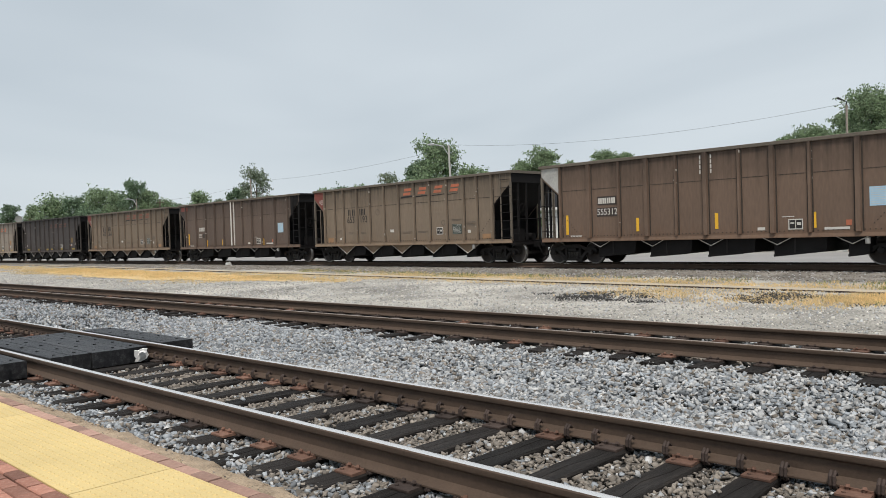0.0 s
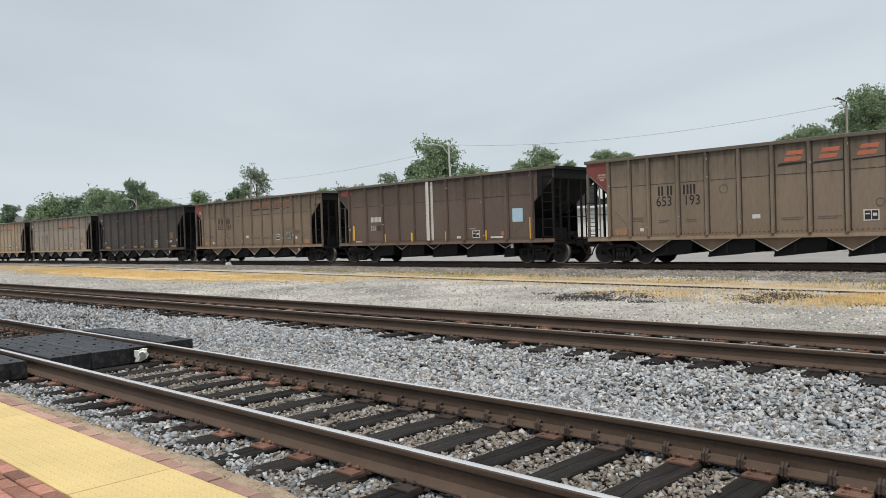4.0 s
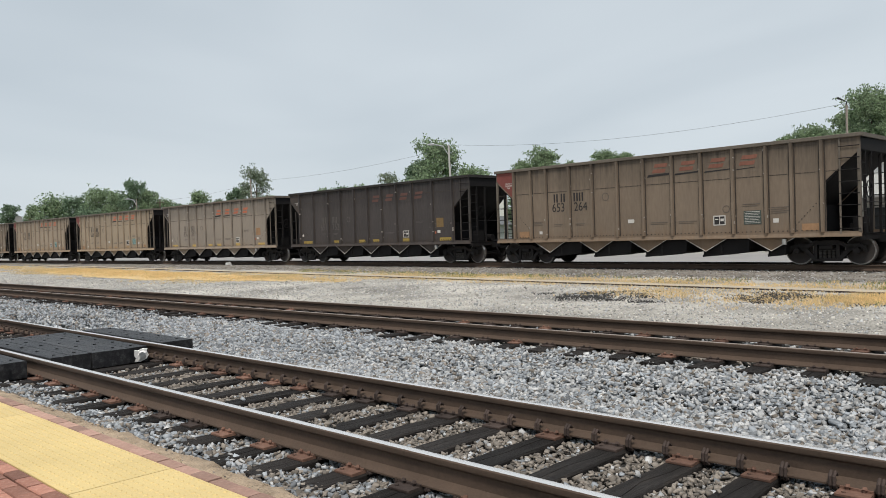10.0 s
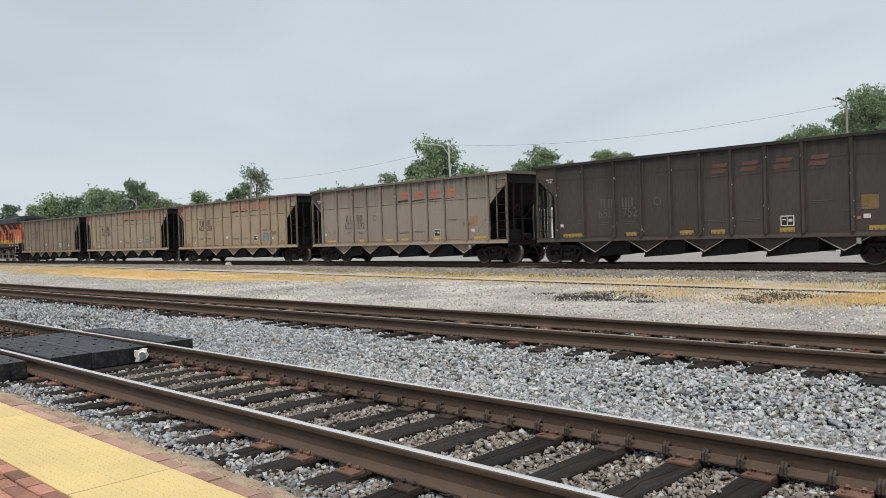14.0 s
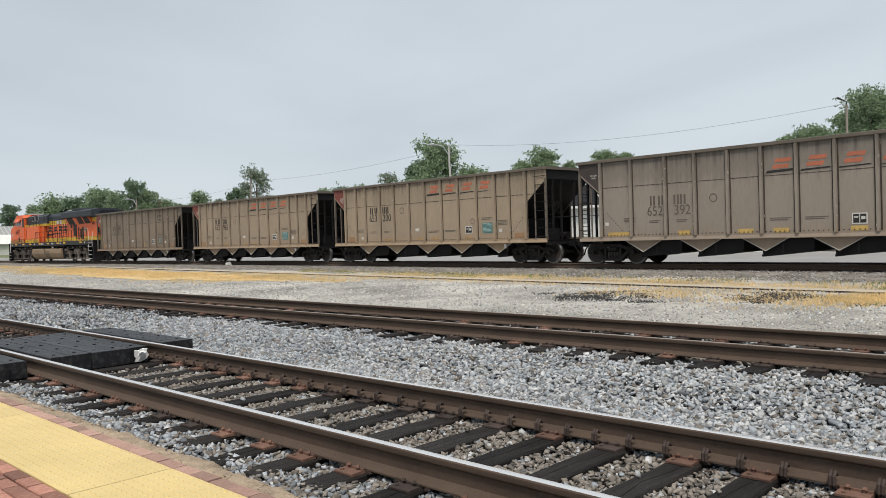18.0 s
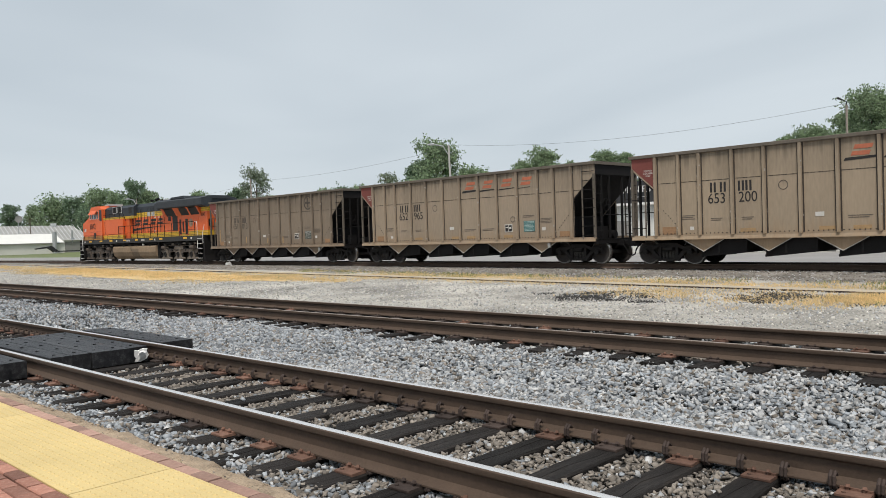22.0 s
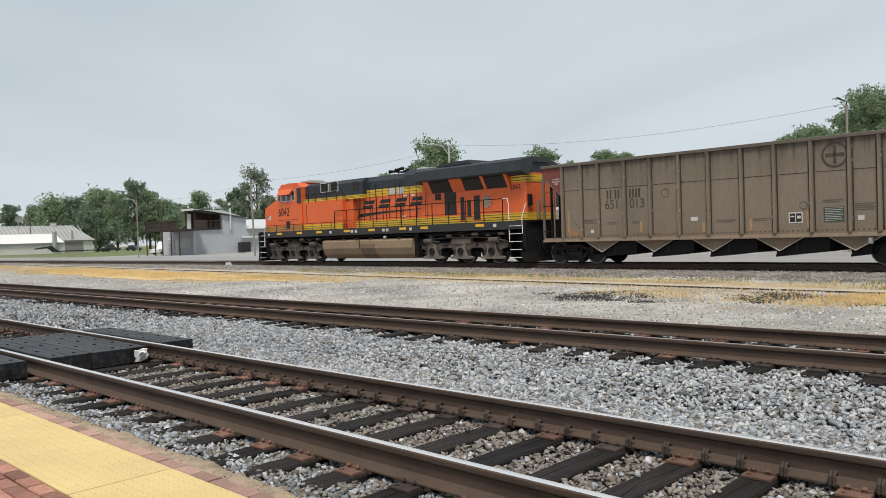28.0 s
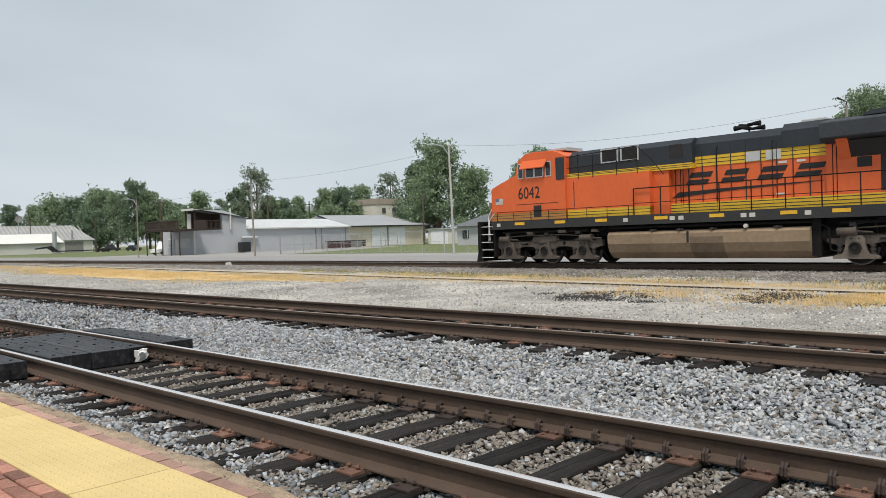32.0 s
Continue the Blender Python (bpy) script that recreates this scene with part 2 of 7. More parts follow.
def bent(outline, slots=None):
    """One profile of (y, z) pairs led along the far track."""
    s, n = Shape(), len(outline)
    v = [(u, y + bend(u), z) for u in STATIONS for y, z in outline]
    f = [(i * n + j, i * n + (j + 1) % n, (i + 1) * n + (j + 1) % n, (i + 1) * n + j) for i in range(len(STATIONS) - 1) for j in range(n)]
    s.add(v, f)
    if slots:
        s.s = [slots[j] for _ in range(len(STATIONS) - 1) for j in range(n)]
    return s


def rail_shape(x0, x1, swing=False):
    half = [(0.076, 0.0), (0.076, 0.011), (0.03, 0.026), (0.0095, 0.045), (0.0095, 0.125), (0.034, 0.142), (0.037, 0.150), (0.037, 0.176), (0.030, 0.184), (0.016, 0.186)]
    outline = half + [(-y, z) for y, z in half[::-1]]
    n = len(outline)
    if swing:
        return bent(outline, [1 if i in (8, 9, 10) else 0 for i in range(n)])
    s = Shape().prism(outline, x0, x1, "x")
    s.s = [0, 0] + [1 if i in (8, 9, 10) else 0 for i in range(n)]
    return s


def tie_shape(seed, length=2.59, width=0.225):
    """A worn wooden sleeper: chipped long edges and a split along the top."""
    rng = random.Random(seed)
    s = Shape()
    n, w = 9, width / 2
    rows = []
    for i in range(n + 1):
        y = -length / 2 + length * i / n
        a, b, c = (rng.uniform(-0.008, 0.008) for _ in range(3))
        g = rng.uniform(-0.03, 0.03)
        rows.append([(-w + a, y, -0.20), (-w + a, y, -0.036 + c), (-w + 0.014 + a, y, -0.022 + c / 3), (g - 0.004, y, -0.021 + b / 4), (g, y, -0.034), (g + 0.004, y, -0.022 + b / 4), (w - 0.014 + b, y, -0.022 + c / 3), (w + b, y, -0.036 + c), (w + b, y, -0.20)])
    k = len(rows[0])
    v = [q for r in rows for q in r]
    f = [(i * k + j, (i + 1) * k + j, (i + 1) * k + j + 1, i * k + j + 1) for i in range(n) for j in range(k - 1)]
    f += [tuple(range(k))[::-1], tuple(range(n * k, n * k + k))]
    return s.add(v, f)


def plate_shape():
    """A tie plate with shoulders and four spikes."""
    s = Shape().box(-0.09, 0.09, -0.19, 0.19, -0.022, -0.002, c=0.004)
    for y in (-0.088, 0.088):
        s.box(-0.09, 0.09, y - 0.007, y + 0.007, -0.002, 0.012)
    for x, y in ((-0.045, -0.10), (0.045, -0.10), (-0.045, 0.10), (0.045, 0.10)):
        s.tube((x, y, -0.01), (x, y, 0.016), 0.009, 6)
        s.tube((x, y, 0.014), (x, y + (0.006 if y < 0 else -0.006), 0.031), 0.018, 7, 0, 0.011)
    for x, y in ((-0.05, -0.155), (0.05, 0.155)):
        s.tube((x, y, -0.01), (x, y, 0.006), 0.014, 6)
    return s


def anchor_shape(side):
    """A spring anchor clipped under the rail's foot."""
    s = Shape()
    pts = [(0, -0.085, -0.012), (0, 0.085, -0.012), (0, 0.108, 0.014), (0, 0.106, 0.06), (0, 0.08, 0.084), (0, 0.05, 0.06)]
    if side < 0:
        pts = [(x, -y, z) for x, y, z in pts]
    s.path(pts, 0.012, 6)
    for dx in (0.022,):
        s.path([(x + dx, y, z) for x, y, z in pts], 0.010, 6)
    return s


TIES = [tie_shape(i).mesh("tie", TIE_WOOD) for i in range(6)]
PLATE = plate_shape().mesh("tie_plate", RUST_RED)
PLATE_DARK = plate_shape().mesh("tie_plate", RUST_DARK)
ANCHORS = [anchor_shape(s).mesh("rail_anchor", RUST_DARK) for s in (1, -1)]


def track(name, m, label, x0, x1, spacing, phase, head, anchors, plates, seed, swing=False):
    t = thing(name, label, "railway track", kind="structure", m=m)
    rng = random.Random(seed)
    for y in (-0.7525, 0.7525):
        smooth(part("rail", rail_shape(-330, 60, swing), [RAIL_SIDE, head], t, m=pose(0, y, 0)), 30)
    k = math.ceil((x0 - phase) / spacing)
    while phase + k * spacing < x1:
        x = phase + k * spacing + rng.uniform(-0.025, 0.025)
        part("tie", rng.choice(TIES), None, t, m=pose(x, rng.uniform(-0.05, 0.05) + (bend(x) if swing else 0), 0, 0, 0, rng.choice((0, 180)) + rng.uniform(-1.2, 1.2)))
        for y in (-0.7525, 0.7525):
            part("tie_plate", rng.choice(plates), None, t, m=pose(x, y + (bend(x) if swing else 0), 0, 0, 0, rng.uniform(-1.5, 1.5)))
            if anchors:
                for dx in (-0.145, 0.125):
                    part("rail_anchor", ANCHORS[1 if y > 0 else 0], None, t, m=pose(x + dx + rng.uniform(-0.012, 0.012), y, 0))
        k += 1
    return t


track("track_near", TRACK1, "railway track with polished steel rails on dark wooden ties", -36, 9.0, 0.5288, -1.37, RAIL_HEAD, True, [PLATE, PLATE, PLATE_DARK], 5)
track("track_middle", TRACK2, "brown rusty railway track half buried in grey ballast", -60, 9, 0.575, -5.68, RAIL_DULL, False, [PLATE_DARK, PLATE, PLATE_DARK], 6)
track("track_far", TRACK3, "railway track under the coal train on dark ballast", -80, 8, 0.535, 0.1, RAIL_HEAD, False, [PLATE_DARK], 7, True)
s = bent([(-3.2, -0.11), (-1.75, -0.028), (1.75, -0.028), (3.2, -0.11)])
tagged(part("ballast_shoulder", s, SHOULDER, m=TRACK3), "low shoulder of dark ballast under the far track", "ballast", kind="structure")

# stones: dense by the near tracks, thinner further off
KINDS, STONE_TRIS = stone_kinds()
CHIPS, CHIP_TRIS = chip_kinds()


def ballast_points(rng, n, x0, x1, y0, y1):
    y = rng.uniform(y0, y1, n)
    x = rng.uniform(x0, x1, n)
    return np.stack([x, y, np.zeros(n)], 1)


def bed_height(x, y):
    """The uneven surface of the stone bed: sunk between the ties, heaped between the tracks."""
    lump = 0.018 * np.sin(x * 2.1 + np.sin(y * 1.7)) * np.sin(y * 2.6 + x * 0.4)
    d = np.abs(y - 4.117)
    inside = np.clip((0.75 - d) / 0.2, 0, 1)
    mound = np.exp(-((y - 6.6) / 0.95) ** 2)
    shoulder = np.clip((3.1 - y) / 0.25, 0, 1)
    return -0.052 + lump * np.where(d < 0.9, 0.4, 1.0) + 0.004 * inside + 0.028 * shoulder + 0.035 * mound - 0.008 * (np.abs(y - 9.458) < 1.3)


def lay_ballast():
    rng = np.random.default_rng(11)
    near = ballast_points(rng, 66000, -9.5, 1.2, 2.50, 6.2)
    mid = ballast_points(rng, 38000, -15, 0.5, 5.2, 8.75)
    far = ballast_points(rng, 38000, -34, -9, 2.54, 8.75)
    over = ballast_points(rng, 22000, -34, 0.5, 8.5, 11.3)
    w = np.concatenate([near, mid, far, over])
    size = np.concatenate([rng.gamma(16, 0.00148, len(near)), rng.gamma(16, 0.00158, len(mid)), rng.gamma(9, 0.0029, len(far)), rng.gamma(9, 0.003, len(over))])
    size = np.where(np.abs(w[:, 1] - 4.117) < 0.72, size * 0.8, np.where(w[:, 1] < 3.35, size * 0.9, size))
    w[:, 2] = bed_height(w[:, 0], w[:, 1]) + np.where(rng.random(len(w)) < 0.35, rng.uniform(-0.045, -0.012, len(w)), rng.uniform(-0.016, 0.012, len(w)))
    # keep off the rails, the ties' tops and the crossing
    keep = np.ones(len(w), bool)
    for yc in (3.3645, 4.8695):
        keep &= ~((np.abs(w[:, 1] - yc) < 0.085) & (w[:, 2] > -0.05))
    for yr in (-0.7525, 0.7525):
        keep &= np.abs(w[:, 1] - (9.458 + 0.00768 * w[:, 0] + yr)) > 0.085
    off = np.abs((w[:, 0] + 1.37 + 0.2644) % 0.5288 - 0.2644)
    on_tie = (off < 0.115) & (np.abs(w[:, 1] - 4.117) < 1.29)
    buried = on_tie & (w[:, 1] < 3.24)
    keep &= ~(on_tie & (rng.random(len(w)) > np.where(w[:, 1] < 3.04 + 0.10 * np.sin(w[:, 0] * 3.1) + 0.08 * np.sin(w[:, 0] * 11.0), 0.5, 0.003)))
    keep &= (w[:, 0] > -3.7 * w[:, 1] - 2.0) & (w[:, 0] < 1.6 - 0.12 * w[:, 1])
    off2 = np.abs((w[:, 0] + 5.68 + 0.2875) % 0.575 - 0.2875)
    on2 = (off2 < 0.125) & (np.abs(w[:, 1] - 9.458) < 1.22)
    keep &= ~(on2 & (rng.random(len(w)) > 0.02))
    keep &= ~((w[:, 0] < -10.0) & (w[:, 0] > -13.1) & (w[:, 1] > 2.75) & (w[:, 1] < 5.5))
    w, size, on_tie, buried = w[keep], size[keep], on_tie[keep], buried[keep]
    w[on_tie & ~buried, 2] = 0.0
    dirty = ((np.abs(w[:, 1] - 4.117) < 0.72) & (rng.random(len(w)) < 0.86)) | ((w[:, 1] < 3.3) & (rng.random(len(w)) < np.clip(0.25 + (w[:, 0] + 5.5) * 0.15, 0.12, 0.6))) | (np.abs(w[:, 1] - 9.458) < 0.75) | (rng.random(len(w)) < 0.13)
    tint = np.where(dirty, 1, np.where(rng.random(len(w)) < np.where(w[:, 1] < 3.3, 0.72, np.where(w[:, 0] < -8, 0.72, 0.5)), 2, 0))
    for name, pick, base, tris, text in (("ballast", w[:, 0] > -13, KINDS, STONE_TRIS, "loose angular grey crushed stones between the rails"), ("ballast_beyond", w[:, 0] <= -13, CHIPS, CHIP_TRIS, "grey crushed stones along the tracks beyond the crossing")):
        me = scatter(name, [STONE, STONE_BROWN, STONE_BLUE], base, tris, w[pick], size[pick], tint[pick], tilt=0.32, seed=4)
        tagged(new(name, me), text, "ballast", kind="stuff")


def lay_side_ballast():
    """Thinner stones along the tracks beside and behind the viewer."""
    rng = np.random.default_rng(14)
    w = ballast_points(rng, 13000, 0.2, 10.0, 2.6, 11.0)
    w = w[w[:, 0] > 1.6 - 0.12 * w[:, 1]]
    w[:, 2] = bed_height(w[:, 0], w[:, 1]) + rng.uniform(-0.02, 0.01, len(w))
    for yc in (3.3645, 4.8695, 8.72, 10.22):
        w = w[np.abs(w[:, 1] - yc) > 0.12]
    for period, phase, yc in ((0.5288, 1.37, 4.117), (0.575, 5.68, 9.46)):
        off = np.abs((w[:, 0] + phase + period / 2) % period - period / 2)
        w = w[(off > 0.12) | (np.abs(w[:, 1] - yc) > 1.25)]
    me = scatter("ballast_beside", [STONE, STONE_BROWN, STONE_BLUE], CHIPS, CHIP_TRIS, w, rng.gamma(9, 0.0032, len(w)), rng.integers(0, 3, len(w)), tilt=0.35, seed=15)
    tagged(new("ballast_beside", me), "grey crushed stones along the tracks beside the platform", "ballast", kind="stuff")


lay_ballast()
lay_side_ballast()


def lay_far_stones():
    rng = np.random.default_rng(12)
    n = 44000
    y = rng.uniform(10.9, 20.5, n)
    x = -y * rng.uniform(0.15, 4.0, n)
    w = np.stack([x, y, np.full(n, -0.115)], 1)
    me = scatter("gravel", [PEBBLE, STONE], CHIPS, CHIP_TRIS, w, rng.gamma(5, 0.0034, n), (rng.random(n) < 0.45).astype(int), tilt=0.3, seed=5)
    tagged(new("gravel", me), "pale loose gravel on the ground between the tracks", "gravel", kind="stuff")
    n = 18000
    u = rng.uniform(-75, 3, n)
    v = rng.uniform(-4.2, -0.85, n)
    w = np.stack([u, v + np.array([bend(q) for q in u]), np.full(n, -0.03) - np.clip(-v - 1.75, 0, 1.4) * 0.057], 1)
    me = scatter("far_ballast", [STONE, STONE_BROWN], CHIPS, CHIP_TRIS, w, rng.uniform(0.016, 0.036, n), (rng.random(n) < 0.78).astype(int), tilt=0.35, seed=6)
    ob = tagged(new("ballast_far", me), "grey crushed stones along the far track", "ballast", kind="stuff")
    ob.matrix_basis = TRACK3


lay_far_stones()

# platform: brick paving, a yellow tactile strip, a brick edge and a sandy kerb
PZ = 0.19
platform = thing("platform", "red brick station platform with a yellow tactile edge strip", "platform", kind="structure")
s = Shape().box(-60, 30, -8, 2.285, -0.12, PZ - 0.065)
part("platform_base", s, SAND, platform)


def kerb_shape():
    """A crumbled edge: its slope wanders along the way."""
    rng = np.random.default_rng(17)
    prof = np.array([(2.2, 0.125), (2.292, 0.170), (2.37, 0.165), (2.43, 0.150), (2.48, 0.125), (2.53, 0.075), (2.58, 0.0), (2.64, -0.12)])
    xs = np.concatenate([np.arange(-60, -16, 1.0), np.arange(-16, 1.5, 0.045), [8, 30]])
    n, k = len(xs), len(prof)
    wander = np.interp(xs, np.arange(-60, 31, 0.22), np.random.default_rng(3).normal(0, 0.02, 414))
    v, f = [], []
    for i, x in enumerate(xs):
        for j, (y, z) in enumerate(prof):
            a = 0.0 if j < 2 else 1.0
            v.append((x, y + a * (wander[i] * j / 4 + rng.normal(0, 0.007)), z + a * rng.normal(0, 0.006)))
    for i in range(n - 1):
        for j in range(k - 1):
            f.append((i * k + j, (i + 1) * k + j, (i + 1) * k + j + 1, i * k + j + 1)[::-1])
    return Shape().add(v, f)


s = kerb_shape()
part("sandy_kerb", s, SAND, platform, "rough sandy concrete kerb")


def tactile_shape():
    s = Shape().box(-1.217, 1.217, 0.0, 0.60, PZ - 0.06, PZ, c=0.004)
    for i in range(40):
        for j in range(10):
            x, y = -1.17 + i * 0.06, 0.03 + j * 0.06
            r0, r1, h = 0.0145, 0.0075, 0.006
            ring = [(math.cos(a * math.pi / 3), math.sin(a * math.pi / 3)) for a in range(6)]
            v = [(x + r0 * c, y + r0 * q, PZ - 0.001) for c, q in ring] + [(x + r1 * c, y + r1 * q, PZ + h) for c, q in ring]
            s.add(v, [(a, (a + 1) % 6, 6 + (a + 1) % 6, 6 + a) for a in range(6)] + [(6, 7, 8, 9, 10, 11)])
    return s


TACTILE = tactile_shape().mesh("tactile_tile", YELLOW_TILE)
for i in range(-3, 5):
    part("tactile_tile", TACTILE, None, platform, m=pose(-3.179 + i * 2.444, 1.586, 0))


def brick_mesh(lx, ly):
    return Shape().box(-lx / 2, lx / 2, -ly / 2, ly / 2, PZ - 0.062, PZ, c=0.006).mesh("brick", BRICK)


def lay_bricks():
    rng = random.Random(9)
    long_b, edge_b = brick_mesh(0.198, 0.092), brick_mesh(0.198, 0.092)
    edge_b.materials[0] = BRICK_EDGE
    for i in range(-60, 26):
        part("brick", edge_b, None, platform, m=pose(i * 0.205, 2.240 + rng.uniform(-0.003, 0.003), rng.uniform(-0.006, 0.001), 0, 0, rng.uniform(-0.8, 0.8)))
    for i in range(-45, 10):
        part("brick", long_b, None, platform, m=pose(i * 0.205 + 0.08, 1.533, rng.uniform(-0.003, 0.001), 0, 0, rng.uniform(-0.6, 0.6)))
    for j in range(8):
        for i in range(-34, -10):
            x = i * 0.205 + (0.1 if j % 2 else 0)
            part("brick", long_b, None, platform, m=pose(x, 1.43 - j * 0.0985, rng.uniform(-0.004, 0.001), 0, 0, rng.uniform(-0.7, 0.7)))
    s = Shape()
    for j in range(36):
        for i in range(-34, 26):
            if j < 8 and i < -10:
                continue
            x, y, z = i * 0.205 + (0.1 if j % 2 else 0), 1.43 - j * 0.0985, PZ + rng.uniform(-0.004, 0.001)
            s.box(x - 0.099, x + 0.099, y - 0.046, y + 0.046, z - 0.062, z)
    tagged(part("brick_field", s, BRICK_FIELD, platform, "red brick paving behind the tactile strip"), kind="stuff")


# timber crossing over the near track
def crossing():
    t = thing("timber_crossing", "black tarred timber crossing panels between the rails", "track crossing")
    rng = random.Random(4)

    def planks(y0, y1, x0, x1, count):
        w = (y1 - y0) / count
        for i in range(count):
            s = Shape().box(x0 + rng.uniform(-0.02, 0.02), x1 + rng.uniform(-0.02, 0.02), y0 + i * w + 0.002, y0 + (i + 1) * w - 0.002, -0.03, 0.172 + rng.uniform(-0.004, 0.004), c=0.007)
            for k in range(5):
                x = x0 + 0.25 + k * (x1 - x0 - 0.5) / 4
                s.tube((x, y0 + (i + 0.5) * w, 0.165), (x, y0 + (i + 0.5) * w, 0.182), 0.022, 8)
            part("plank", s, CROSS_WOOD, t)

    planks(3.50, 4.74, -12.95, -10.10, 5)
    planks(5.0, 5.46, -13.0, -10.22, 2)
    planks(2.83, 3.24, -12.95, -10.12, 2)
    return t


crossing()
edge = [(-0.02, 0.0), (0.10, -0.02), (0.24, 0.03), (0.30, 0.10), (0.27, 0.19), (0.30, 0.25), (0.20, 0.27), (0.10, 0.24), (0.03, 0.26), (0.0, 0.14), (0.03, 0.08)]
s = Shape().prism(edge, -0.012, 0.012, "y", 0, pose(-9.97, 4.50, 0.0, 12, -8, 60) @ Matrix.Scale(0.6, 4))
for q in range(5):
    s.prism([(a * 0.5 + 0.05 + 0.03 * q, b * 0.5 + 0.03 * q) for a, b in edge[::2]], -0.02 - 0.004 * q, 0.018, "y", 0, pose(-9.97, 4.50, 0.0, 12 + 5 * q, -8, 60 - 4 * q) @ Matrix.Scale(0.6, 4))
tagged(part("white_scrap", s, WHITE_PAINT), "crumpled scrap of white painted board leaning on the crossing", "scrap")

# concrete strip and road
s = Shape()
for i in range(63):
    x, y = -120 + 2.0 * i, 29.4 - 0.0869 * 2.0 * i
    s.add([(x + 0.01, y, -0.13), (x + 1.985, y - 0.1725, -0.13), (x + 1.985, y + 0.30, -0.13), (x + 0.01, y + 0.47, -0.13), (x + 0.01, y, -0.075), (x + 1.985, y - 0.1725, -0.075), (x + 1.985, y + 0.30, -0.06), (x + 0.01, y + 0.47, -0.06)],
          [(4, 5, 6, 7), (1, 2, 6, 5), (2, 3, 7, 6), (3, 0, 4, 7)])
    # front face in the second, dark slot: a dark line below the pale top
    s.add([(x + 0.01, y, -0.13), (x + 1.985, y - 0.1725, -0.13), (x + 1.985, y - 0.1725, -0.075), (x + 0.01, y, -0.075)], [(0, 1, 2, 3)], 1)
tagged(part("concrete_strip", s, [CONCRETE, RUST_DARK]), "narrow worn concrete kerb in the gravel", "pavement", kind="structure")
sheet("road", [(-330, 45.5), (60, 29.6), (60, 44.0), (-40, 44.2), (-330, 51.0)], -0.10, ASPHALT, "grey asphalt road along the railway", "road")
sheet("yard", [(-118, 44.6), (-40, 44.2), (60, 44.0), (60, 51.0), (-40, 51.0), (-74, 51.2), (-94, 88.0), (-118, 90.0)], -0.104, YARD_CONCRETE, "pale concrete yard around the buildings", "pavement")
sheet("lawn", [(-600, 56), (-118, 45.6), (-118, 90), (-94, 88), (-74, 51.2), (-40, 51.0), (60, 51.0), (60, 260), (-600, 300)], -0.108, LAWN, "mown green lawn behind the road", "lawn")


# grass
def tufts(seed=1, count=6, blades=5):
    rng = np.random.default_rng(seed)
    kinds = []
    for _ in range(count):
        v = []
        for _ in range(blades):
            a, r = rng.uniform(0, 6.28), rng.uniform(0, 0.5)
            b = np.array([r * np.cos(a), r * np.sin(a), 0.0])
            lean = np.array([rng.normal(0, 0.35), rng.normal(0, 0.35), rng.uniform(0.6, 1.2)])
            side = np.array([np.sin(a), -np.cos(a), 0]) * 0.055
            v += [b - side, b + side, b + lean]
        kinds.append(v)
    return np.array(kinds), [(3 * i, 3 * i + 1, 3 * i + 2) for i in range(blades)]


TUFT, TUFT_TRIS = tufts()


def grass(name, mats, pts, sizes, label, share=0.0, seed=1, m=None):
    rng = np.random.default_rng(seed)
    me = scatter(name, mats, TUFT, TUFT_TRIS, pts, sizes, (rng.random(len(pts)) < share).astype(int) if len(mats) > 1 else None, tilt=0.0, seed=seed)
    ob = tagged(new(name, me), label, "grass", kind="stuff")
    if m:
        ob.matrix_basis = m
    return ob


def straw_mat(name, cx, cy, lx, ly, turn, label):
    """Low matted turf with a ragged outline under the standing blades."""
    pts = []
    for i in range(90):
        a = 2 * math.pi * i / 90
        k = 1 + 0.10 * math.sin(5 * a + cx) + 0.07 * math.sin(11 * a) + 0.05 * math.sin(23 * a + 1)
        pts.append((lx * k * math.cos(a), ly * k * math.sin(a)))
    s = Shape().prism(pts, -0.02, 0.0, "z")
    tagged(part(name, s, STRAW_MAT, m=pose(cx, cy, -0.094, 0, 0, turn)), label, "grass", kind="stuff")


straw_mat("straw_turf", -42.5, 19.2, 14.5, 2.3, -5.0, "matted dry yellow turf in the gravel")
straw_mat("straw_turf", -3.6, 18.3, 1.5, 1.0, 28, "small matted patch of dry yellow turf")


def lay_grit():
    """Sand and small stones crumbled onto the kerb."""
    rng = np.random.default_rng(31)
    n = 5200
    y = rng.uniform(2.30, 2.62, n)
    z = np.interp(y, [2.3, 2.43, 2.48, 2.53, 2.58, 2.64], [0.170, 0.150, 0.125, 0.075, 0.0, -0.08])
    w = np.stack([rng.uniform(-12, 0.3, n), y, z], 1)
    me = scatter("grit", [SAND, STONE_BROWN], CHIPS, CHIP_TRIS, w, rng.gamma(4, 0.0014, n), (rng.random(n) < 0.25).astype(int), seed=12)
    tagged(new("kerb_grit", me), "coarse sandy grit crumbled along the platform kerb", "grit", kind="stuff")


lay_grit()


